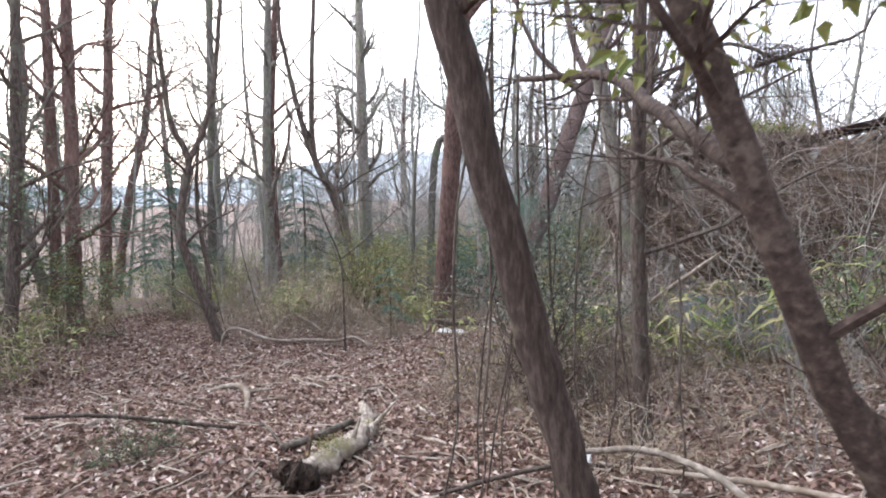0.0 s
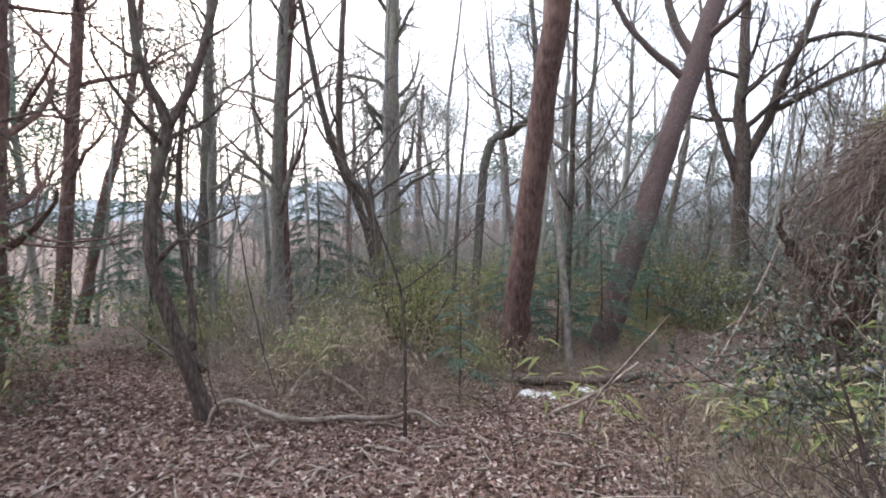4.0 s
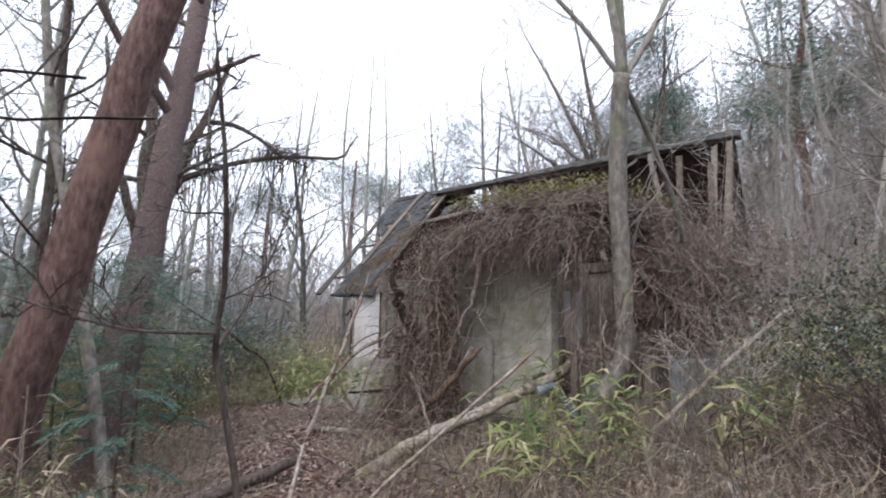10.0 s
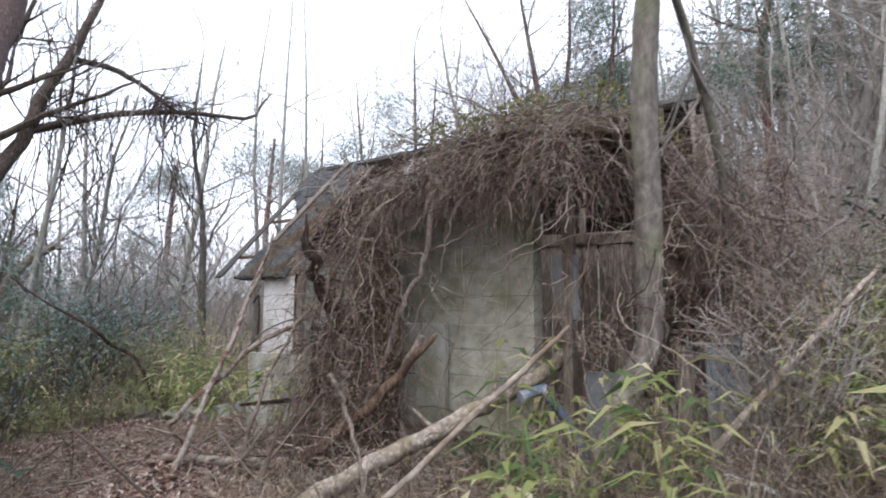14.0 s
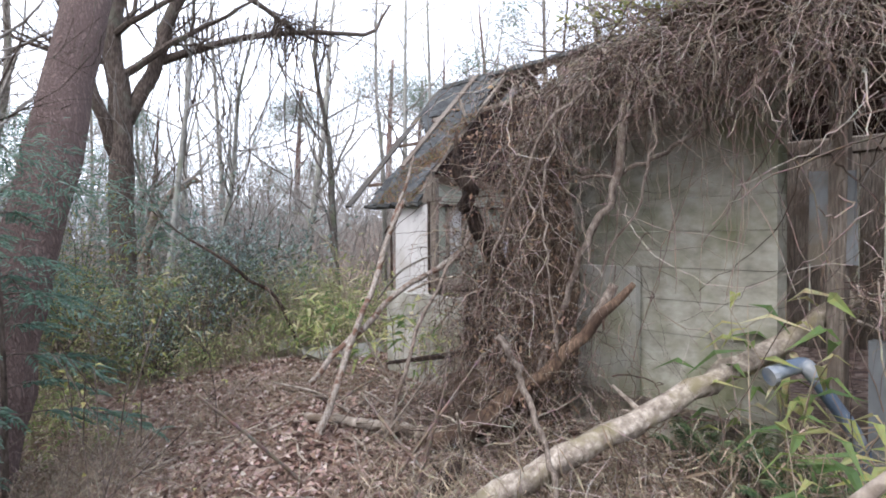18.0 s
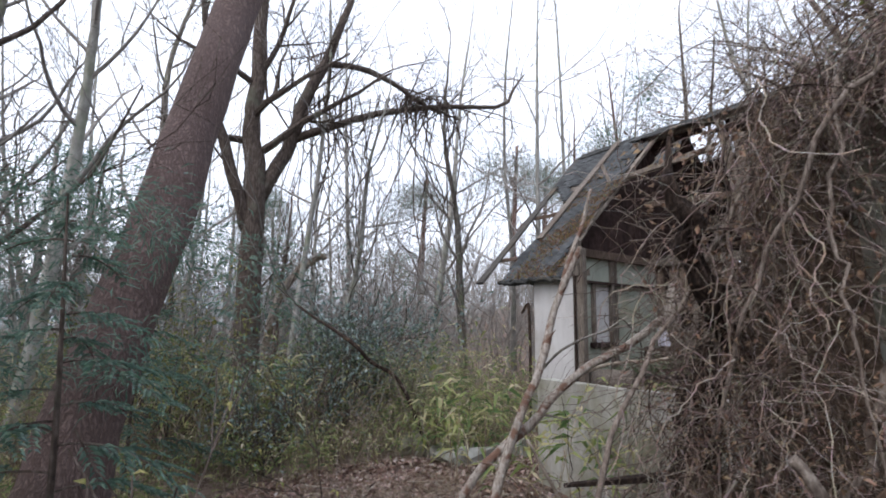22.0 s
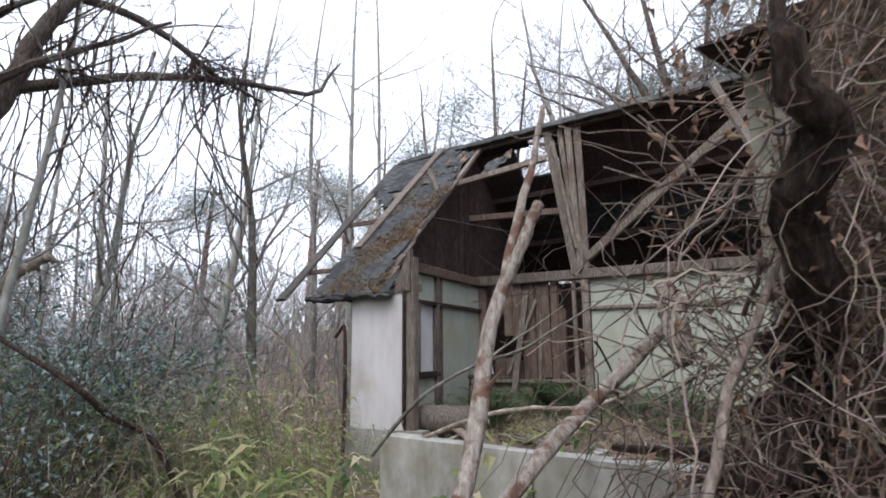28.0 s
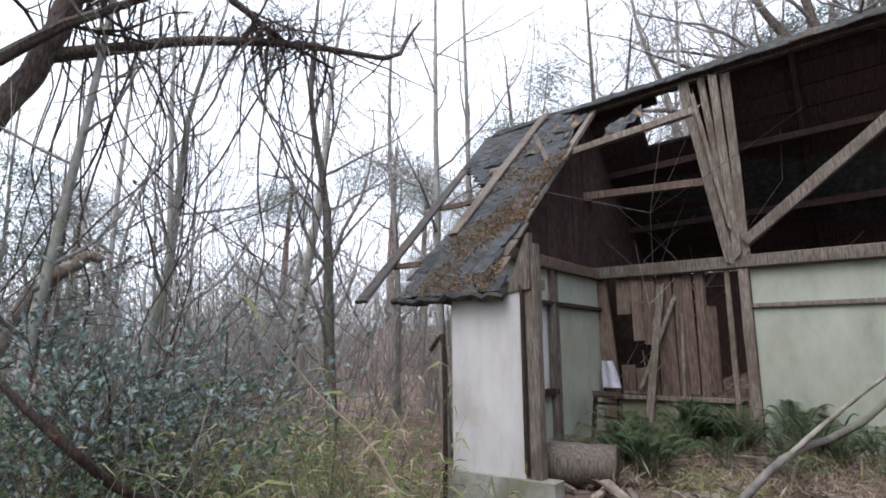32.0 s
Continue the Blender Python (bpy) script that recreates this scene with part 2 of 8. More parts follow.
PLASTER_OLD = surface("olive_stained_plaster", [(0.25, (0.12, 0.115, 0.075)), (0.5, (0.18, 0.17, 0.115)), (0.75, (0.25, 0.235, 0.17))], 3, (1, 1, 0.5), 0.85, 0.3, 0.004, (0.10, 0.09, 0.05), 1.1, (0.5, 0.7), 0.0)
PLASTER_GREEN = surface("pale_green_plaster", [(0.25, (0.22, 0.238, 0.195)), (0.5, (0.30, 0.318, 0.268)), (0.75, (0.36, 0.375, 0.325))], 3, (1, 1, 0.5), 0.85, 0.25, 0.003, (0.30, 0.27, 0.185), 0.9, (0.55, 0.75), 0.0)
SHINGLE = surface("slate_shingle", [(0.3, (0.02, 0.021, 0.022)), (0.5, (0.041, 0.043, 0.045)), (0.7, (0.08, 0.083, 0.085))], 12, (1, 1, 1), 0.92, 0.6, 0.006, (0.19, 0.12, 0.06), 2.2, (0.6, 0.7), 0.4)
FELT = surface("dark_felt", [(0.3, (0.016, 0.017, 0.017)), (0.5, (0.035, 0.036, 0.035)), (0.7, (0.075, 0.073, 0.068))], 14, (1, 1, 1), 0.95, 0.6, 0.006, (0.10, 0.08, 0.055), 3.0, (0.55, 0.7), 0.3)
# Needles of the far pines; aerial haze is mixed into the green.
PINE_FAR = foliage("far_pine_hazed", [(0.0, (0.10, 0.13, 0.115)), (0.5, (0.155, 0.19, 0.165)), (1.0, (0.23, 0.26, 0.22))], 0.8, 0.45)
LOG = surface("mossy_log", [(0.3, (0.10, 0.08, 0.066)), (0.5, (0.25, 0.21, 0.175)), (0.7, (0.46, 0.41, 0.36))], 22, (1, 1, 1), 0.9, 0.9, 0.012, (0.17, 0.145, 0.09), 3.2, (0.5, 0.62), 0.1)
BIRCH = surface("pale_barkless_wood", [(0.3, (0.12, 0.085, 0.066)), (0.46, (0.27, 0.23, 0.197)), (0.7, (0.46, 0.42, 0.378))], 70, (1, 1, 0.3), 0.85, 1.0, 0.012, (0.15, 0.085, 0.06), 11.0, (0.5, 0.58), 0.1)
MOSS = foliage("moss_tufts", [(0.0, (0.17, 0.085, 0.055)), (0.5, (0.25, 0.15, 0.09)), (0.8, (0.2, 0.15, 0.06)), (1.0, (0.12, 0.13, 0.03))], 0.95, 0.05)
METAL_GREY = surface("grey_sheet", [(0.3, (0.22, 0.245, 0.265)), (0.6, (0.31, 0.335, 0.355)), (0.8, (0.4, 0.42, 0.44))], 4, (1, 1, 1), 0.6, 0.2, 0.003, (0.33, 0.32, 0.28), 2.0, vary=0.05)
SHEET_OLD = surface("stained_sheet", [(0.3, (0.11, 0.115, 0.12)), (0.6, (0.18, 0.19, 0.198)), (0.8, (0.27, 0.28, 0.29))], 6, (1, 1, 0.5), 0.75, 0.3, 0.004, (0.13, 0.11, 0.085), 3.0, vary=0.05)
WHITE_BIT = surface("dirty_white", [(0.3, (0.5, 0.5, 0.5)), (0.6, (0.74, 0.74, 0.75)), (0.8, (0.85, 0.85, 0.86))], 9, (1, 1, 1), 0.6, 0.3, 0.003, (0.4, 0.36, 0.3), 4.0, vary=0.05)
PIPE_BLUE = surface("blue_grey_plastic", [(0.3, (0.07, 0.095, 0.14)), (0.6, (0.115, 0.15, 0.205)), (0.8, (0.2, 0.235, 0.29))], 5, (1, 1, 1), 0.45, 0.15, 0.002, (0.3, 0.3, 0.3), 4.0, vary=0.05)
TEAL = surface("teal_sheet", [(0.3, (0.05, 0.28, 0.24)), (0.6, (0.09, 0.40, 0.34)), (0.8, (0.16, 0.5, 0.43))], 6, (4, 4, 0.5), 0.6, 0.3, 0.004, None, vary=0)
LITTER = foliage("fallen_leaves", [(0.0, (0.08, 0.048, 0.04)), (0.3, (0.17, 0.105, 0.082)), (0.6, (0.28, 0.19, 0.155)), (0.85, (0.40, 0.305, 0.26)), (1.0, (0.57, 0.485, 0.44))], 0.8, 0.1)
SASA = foliage("bamboo_grass_leaf", [(0.0, (0.09, 0.15, 0.06)), (0.35, (0.18, 0.24, 0.085)), (0.6, (0.30, 0.325, 0.125)), (0.85, (0.45, 0.42, 0.22)), (1.0, (0.62, 0.56, 0.40))], 0.6, 0.52, 0.25)
STRAW = foliage("dry_grass", [(0.0, (0.13, 0.095, 0.07)), (0.5, (0.25, 0.195, 0.14)), (1.0, (0.42, 0.35, 0.265))], 0.8, 0.2)
EVERGREEN = foliage("evergreen_leaf", [(0.0, (0.045, 0.08, 0.04)), (0.5, (0.09, 0.14, 0.065)), (1.0, (0.19, 0.24, 0.12))], 0.4, 0.33, 0.5)
HOLLY = foliage("glossy_leaf", [(0.0, (0.06, 0.10, 0.085)), (0.5, (0.125, 0.185, 0.165)), (1.0, (0.27, 0.335, 0.32))], 0.3, 0.25, 0.7)
BUSH = foliage("small_dull_leaf", [(0.0, (0.022, 0.03, 0.019)), (0.45, (0.045, 0.058, 0.036)), (0.8, (0.09, 0.10, 0.075)), (1.0, (0.19, 0.2, 0.165))], 0.4, 0.2, 0.5)
CYPRESS = foliage("cypress_spray", [(0.0, (0.06, 0.11, 0.085)), (0.5, (0.115, 0.185, 0.145)), (1.0, (0.21, 0.29, 0.235))], 0.6, 0.45)
DRYLEAF = foliage("dry_leaf", [(0.0, (0.09, 0.055, 0.04)), (0.6, (0.2, 0.13, 0.09)), (1.0, (0.32, 0.22, 0.15))], 0.85, 0.2)
FERN = foliage("fern_green", [(0.0, (0.03, 0.055, 0.026)), (0.5, (0.058, 0.095, 0.046)), (1.0, (0.14, 0.165, 0.085))], 0.5, 0.3)
IVY = foliage("creeper_leaf", [(0.0, (0.10, 0.12, 0.03)), (0.5, (0.18, 0.19, 0.06)), (1.0, (0.28, 0.25, 0.10))], 0.6, 0.3)


def ground_material():
    m, n, l, p = material("leaf_litter_soil")
    fine = tex(n, l, 26.0, 10.0, 0.7)
    cells = n.new("ShaderNodeTexVoronoi")
    cells.inputs["Scale"].default_value, cells.inputs["Randomness"].default_value = 17.0, 1.0
    cells.feature = "F1"
    warp = mix(n, l, 0.12, n["Principled BSDF"].inputs["Base Color"].default_value[:3], fine.outputs["Color"])
    co = n.new("ShaderNodeTexCoord")
    add = n.new("ShaderNodeVectorMath")
    l.new(co.outputs["Object"], add.inputs[0])
    l.new(warp, add.inputs[1])
    l.new(add.outputs["Vector"], cells.inputs["Vector"])
    cr = ramp(n, [(0.0, (0.08, 0.05, 0.042)), (0.35, (0.17, 0.11, 0.088)), (0.7, (0.27, 0.19, 0.155)), (1.0, (0.40, 0.31, 0.265))])
    sep = n.new("ShaderNodeSeparateColor")
    l.new(cells.outputs["Color"], sep.inputs["Color"])
    l.new(sep.outputs["Red"], cr.inputs["Fac"])
    big = tex(n, l, 0.5, 4.0)
    soil = mix(n, l, fine.outputs["Fac"], (0.035, 0.024, 0.017), (0.13, 0.09, 0.06))
    br = ramp(n, [(0.42, (0.15, 0.15, 0.15)), (0.62, (0.75, 0.75, 0.75))])
    l.new(big.outputs["Fac"], br.inputs["Fac"])
    col = mix(n, l, br.outputs["Color"], cr.outputs["Color"], soil)
    l.new(col, p.inputs["Base Color"])
    p.inputs["Roughness"].default_value = 0.95
    h = mix(n, l, 0.6, cells.outputs["Distance"], fine.outputs["Fac"])
    bump(n, l, h, 0.9, 0.03, p)
    return m


GROUND = ground_material()

# ---- mesh helpers ----


class Buf:
    """Collects vertices and faces in arrays, and links them as one mesh."""

    def __init__(self):
        self.v, self.q, self.t, self.n = [], [], [], 0

    def add(self, verts, quads=None, tris=None):
        verts = np.asarray(verts, float).reshape(-1, 3)
        if quads is not None and len(quads):
            self.q.append(np.asarray(quads, int).reshape(-1, 4) + self.n)
        if tris is not None and len(tris):
            self.t.append(np.asarray(tris, int).reshape(-1, 3) + self.n)
        self.v.append(verts)
        self.n += len(verts)

    def mesh(self, name, mat, smooth=False):
        me = bpy.data.meshes.new(name)
        v = np.concatenate(self.v) if self.v else np.zeros((0, 3))
        q = np.concatenate(self.q) if self.q else np.zeros((0, 4), int)
        t = np.concatenate(self.t) if self.t else np.zeros((0, 3), int)
        loops = np.concatenate([q.ravel(), t.ravel()])
        starts = np.concatenate([np.arange(len(q)) * 4, len(q) * 4 + np.arange(len(t)) * 3])
        me.vertices.add(len(v))
        me.vertices.foreach_set("co", v.ravel())
        me.loops.add(len(loops))
        me.loops.foreach_set("vertex_index", loops)
        me.polygons.add(len(starts))
        me.polygons.foreach_set("loop_start", starts)
        me.polygons.foreach_set("use_smooth", np.full(len(starts), smooth))
        me.materials.append(mat)
        me.update(calc_edges=True)
        me.validate()
        return me


def part(name, made, mat, parent=None, label="", smooth=False):
    """Links a Buf or a mesh as one object, under a thing or a part if one is given."""
    me = made if isinstance(made, bpy.types.Mesh) else made.mesh(name, mat, smooth)
    ob = new(name, me)
    if parent is not None:
        ob.parent = parent
    if label:
        ob["label"] = label
    return ob


def thing(name, label, category, group="", kind="", at=(0, 0, 0)):
    ob = new(name)
    ob.location = at
    return tagged(ob, label, category, group, kind)


def catmull(pts, n):
    """A smooth line of n + 1 points through the given ones."""
    p = np.asarray(pts, float)
    if len(p) == 2:
        return p[0] + np.linspace(0, 1, n + 1)[:, None] * (p[1] - p[0])
    p = np.vstack([2 * p[0] - p[1], p, 2 * p[-1] - p[-2]])
    s = np.linspace(0, len(p) - 3 - 1e-9, n + 1)
    i = s.astype(int)
    u = (s - i)[:, None]
    a, b, c, d = p[i], p[i + 1], p[i + 2], p[i + 3]
    return 0.5 * (2 * b + (c - a) * u + (2 * a - 5 * b + 4 * c - d) * u**2 + (3 * b - a - 3 * c + d) * u**3)


def tube(buf, pts, radii, sides=6, rough=0.0, rng=None):
    """A tapering round bar along a line, with closed ends."""
    p = np.asarray(pts, float)
    n = len(p)
    r = np.broadcast_to(np.asarray(radii, float), (n,))
    d = np.gradient(p, axis=0)
    d /= np.linalg.norm(d, axis=1)[:, None] + 1e-9
    ref = np.array([0.0, 0.0, 1.0]) if abs(d[0, 2]) < 0.8 else np.array([1.0, 0.0, 0.0])
    u = np.cross(d, ref)
    u /= np.linalg.norm(u, axis=1)[:, None] + 1e-9
    for k in range(1, n):
        w = u[k - 1] - d[k] * (u[k - 1] @ d[k])
        lw = np.linalg.norm(w)
        if lw > 1e-6:
            u[k] = w / lw
    w = np.cross(d, u)
    a = np.arange(sides) * 2 * np.pi / sides
    rr = r[:, None] * np.ones(sides)
    if rough and rng is not None:
        rr = rr * (1 + rough * rng.normal(size=rr.shape))
    ring = p[:, None] + rr[..., None] * (np.cos(a)[:, None] * u[:, None] + np.sin(a)[:, None] * w[:, None])
    k, s = np.meshgrid(np.arange(n - 1), np.arange(sides), indexing="ij")
    s2 = (s + 1) % sides
    quads = np.stack([k * sides + s, k * sides + s2, (k + 1) * sides + s2, (k + 1) * sides + s], -1).reshape(-1, 4)
    if sides == 3:
        buf.add(ring.reshape(-1, 3), quads)
        return
    verts = np.concatenate([ring.reshape(-1, 3), p[:1], p[-1:]])
    c0, c1 = n * sides, n * sides + 1
    i = np.arange(sides)
    tris = np.concatenate([np.stack([np.full(sides, c0), (i + 1) % sides, i], -1), np.stack([np.full(sides, c1), (n - 1) * sides + i, (n - 1) * sides + (i + 1) % sides], -1)])
    buf.add(verts, quads, tris)


def leaves(buf, at, way, up, length, width, fold=0.25, droop=0.2, plain=False):
    """Many leaves at once: each a pointed blade of two halves, bent along its length."""
    at, way, up = (np.asarray(x, float).reshape(-1, 3) for x in (at, way, up))
    n = len(at)
    length, width = (np.broadcast_to(np.asarray(x, float), (n,))[:, None] for x in (length, width))
    way = way / (np.linalg.norm(way, axis=1)[:, None] + 1e-9)
    side = np.cross(way, up)
    side /= np.linalg.norm(side, axis=1)[:, None] + 1e-9
    nor = np.cross(side, way)
    mid = at + way * length * 0.45 + nor * length * 0.06
    tip = at + way * length - nor * length * droop
    wing = nor * width * fold
    if plain:
        v = np.stack([at, mid + side * width * 0.5 + wing, tip, mid - side * width * 0.5 + wing], 1)
        base = np.arange(n)[:, None] * 4
        buf.add(v.reshape(-1, 3), None, np.concatenate([base + np.array([[0, 1, 2]]), base + np.array([[0, 2, 3]])]))
        return
    v = np.stack([at, mid + side * width * 0.5 + wing, tip, mid - side * width * 0.5 + wing, mid], 1)
    base = np.arange(n)[:, None] * 5
    t = np.concatenate([base + np.array([[0, 1, 4]]), base + np.array([[1, 2, 4]]), base + np.array([[2, 3, 4]]), base + np.array([[3, 0, 4]])])
    buf.add(v.reshape(-1, 3), None, t)


def box(buf, lo, hi, m=None, skew=None):
    """A block between two corners, turned by m; skew moves its eight corners a little."""
    x0, y0, z0 = lo
    x1, y1, z1 = hi
    v = np.array([(x, y, z) for z in (z0, z1) for y in (y0, y1) for x in (x0, x1)], float)
    if skew is not None:
        v = v + skew
    if m is not None:
        v = np.array([m @ Vector(c) for c in v])
    buf.add(v, [(0, 2, 3, 1), (4, 5, 7, 6), (0, 1, 5, 4), (2, 6, 7, 3), (0, 4, 6, 2), (1, 3, 7, 5)])


def beam(buf, a, b, w, h, up=(0, 0, 1), rng=None, ragged=0.0):
    """A squared timber from a to b, worn along its edges."""
    a, b, up = np.array(a, float), np.array(b, float), np.array(up, float)
    d = b - a
    ln = np.linalg.norm(d)
    d /= ln
    s = np.cross(d, up)
    s /= np.linalg.norm(s)
    u = np.cross(s, d)
    k = 7
    c = 0.16
    prof = np.array([(-1 + c, -1), (1 - c, -1), (1, -1 + c), (1, 1 - c), (1 - c, 1), (-1 + c, 1), (-1, 1 - c), (-1, -1 + c)]) * 0.5
    rows = []
    for i in range(k):
        f = i / (k - 1)
        j = rng.normal(size=prof.shape) * 0.035 if rng is not None else 0
        q = prof + j
        along = f * ln + (rng.normal(size=8) * ragged if rng is not None and ragged and i in (0, k - 1) else np.zeros(8))
        rows.append(a + along[:, None] * d + (q[:, :1] * w) * s + (q[:, 1:] * h) * u)
    v = np.concatenate(rows)
    e = np.arange(8)
    q = np.concatenate([np.stack([i * 8 + e, i * 8 + (e + 1) % 8, (i + 1) * 8 + (e + 1) % 8, (i + 1) * 8 + e], -1) for i in range(k - 1)])
    caps = [(0, 5, 4, 1), (1, 4, 3, 2), (0, 7, 6, 5)]
    last = [tuple(x + (k - 1) * 8 for x in reversed(c_)) for c_ in caps]
    buf.add(v, np.concatenate([q, caps, last]))


# ---- the ground ----
NEAR_GROUND = [
    (3.2, -2.4, 0.2), (1.5, -0.8, -0.08), (0, 0, -0.14), (-1.5, 0.3, -0.28), (-3.5, 2, -0.72), (-2.5, 3.5, -0.75), (-1.9, 4.8, -0.87),
    (-0.7, 5.9, -1.0), (0, 4.7, -0.86), (0.7, 4.0, -0.62), (0.4, 4.85, -0.76), (-2.2, 7.4, -1.12), (-1.4, 6.5, -0.97), (-0.5, 7.8, -0.85),
    (0.3, 9.1, -0.65), (0.6, 6.8, -0.72), (1.5, 5.4, -0.58), (1.5, 3.3, -0.42), (3.0, 3.4, -0.2), (4, 0.6, 0.05), (2.4, 2.3, -0.48),
    (-4.2, 3.5, -0.6), (-1.0, 2.0, -0.58), (0.3, 2.3, -0.6), (-0.5, 9.5, -0.95), (1.2, 10.5, -0.75), (0.4, 0.4, -0.33), (2.4, 0.7, -0.36), (4.5, 3.3, 0.15), (-0.5, 2.4, -0.64),
]
FAR_GROUND = [
    (-8, 8, -1.6), (-3, 8.7, -1.2), (-2.1, 10.4, -1.25), (0.1, 16.5, -1.4), (4, 7, -0.6), (4, 10, -0.6), (6, 12, -0.5), (2.5, 13, -0.95),
    (3, 15.5, -1.2), (6, 3.3, 0.75), (8.5, 5.5, 1.2), (9, 10, 0.3), (9, 1, 2.4), (7, 0, 1.3), (14, 4, 4.5), (14, 12, 2.5), (8, -4, 2.5),
    (-15, 15, -3), (0, 30, -3), (20, 30, 2), (32, 0, 11), (-20, -5, -1.5), (0, -12, 1.5), (-40, 30, -5), (30, -30, 8),
    (-12, 3, -1.2), (-25, 10, -3), (9, 18, -0.5), (-6, -1, -0.6),
]
_gp = np.array(NEAR_GROUND + FAR_GROUND, float)


def ground_z(x, y):
    """The height of the ground under a place."""
    x, y = np.broadcast_arrays(np.asarray(x, float), np.asarray(y, float))
    d2 = (x[..., None] - _gp[:, 0]) ** 2 + (y[..., None] - _gp[:, 1]) ** 2 + 0.35
    w = d2**-1.9
    z = (w * _gp[:, 2]).sum(-1) / w.sum(-1)
    return z + 0.035 * np.sin(1.7 * x + 0.6 * y) * np.sin(1.3 * y - 0.4 * x) + 0.02 * np.sin(4.1 * x + 1.0) * np.sin(3.7 * y)


def gz(x, y):
    return float(ground_z(x, y))


def make_ground():
    inner = np.arange(-16, 16.01, 0.22)
    outer = np.array([18, 21, 25, 30, 37, 46, 58, 75, 100, 140, 220, 400, 900])
    ax = np.concatenate([-outer[::-1], inner, outer])
    gx, gy = np.meshgrid(ax, ax + 6, indexing="ij")
    z = ground_z(gx, gy)
    z += np.where(np.hypot(gx, gy - 6) < 14, 0.018 * np.sin(9.7 * gx + 3 * np.sin(gy * 5)) * np.sin(8.9 * gy), 0)
    hx, hy = in_hut(gx, gy)
    z = np.where((hx > -0.1) & (hx < XB + 0.3) & (hy > Y0 - 0.2) & (hy < Y1 + 0.2), np.minimum(z, FLOOR - 0.14), z)
    n = len(ax)
    i, j = np.meshgrid(np.arange(n - 1), np.arange(n - 1), indexing="ij")
    q = np.stack([i * n + j, (i + 1) * n + j, (i + 1) * n + j + 1, i * n + j + 1], -1).reshape(-1, 4)
    b = Buf()
    b.add(np.stack([gx, gy, z], -1).reshape(-1, 3), q)
    ob = part("ground", b, GROUND, smooth=True)
    tagged(ob, "sloping forest floor of brown soil and leaf litter", "ground", kind="structure")


# ---- the ruined house ----
# the house has its own axes: x goes in from the front wall, y runs along it
HUT_AT, HUT_TURN = (4.05, 12.53), radians(14)
XF, XB, Y0, Y1 = 0.0, 3.6, -6.85, 0.77
FLOOR, PLATE, RIDGE_X, RIDGE_Z = -0.32, 1.85, 3.5, 4.40
EAVE_X, EAVE_Z, VERGE = -0.08, 1.36, 2.3


def hut(x, y, z=0.0):
    """A place given in the house's own axes."""
    c, s = math.cos(HUT_TURN), math.sin(HUT_TURN)
    return (HUT_AT[0] + x * c - y * s, HUT_AT[1] + x * s + y * c, z)


def in_hut(x, y):
    """The house's own axes for a place on the ground."""
    c, s = math.cos(HUT_TURN), math.sin(HUT_TURN)
    dx, dy = x - HUT_AT[0], y - HUT_AT[1]
    return dx * c + dy * s, dy * c - dx * s


def slope_pt(s, y, side=-1, lift=0.0):
    """A place on the roof: s from the eave (0) to the ridge (1); side -1 is the front slope, 1 the back one."""
    top = RIDGE_Z + 0.06 * (VERGE - y)
    run, rise = RIDGE_X - EAVE_X, top - EAVE_Z
    ln = math.hypot(run, rise)
    x = RIDGE_X + side * run * (1 - s)
    return np.array([x + side * lift * rise / ln, y, EAVE_Z + rise * s + lift * run / ln])


make_ground()

SIX = [(0, 1, 3, 2), (4, 6, 7, 5), (0, 4, 5, 1), (2, 3, 7, 6), (0, 2, 6, 4), (1, 5, 7, 3)]


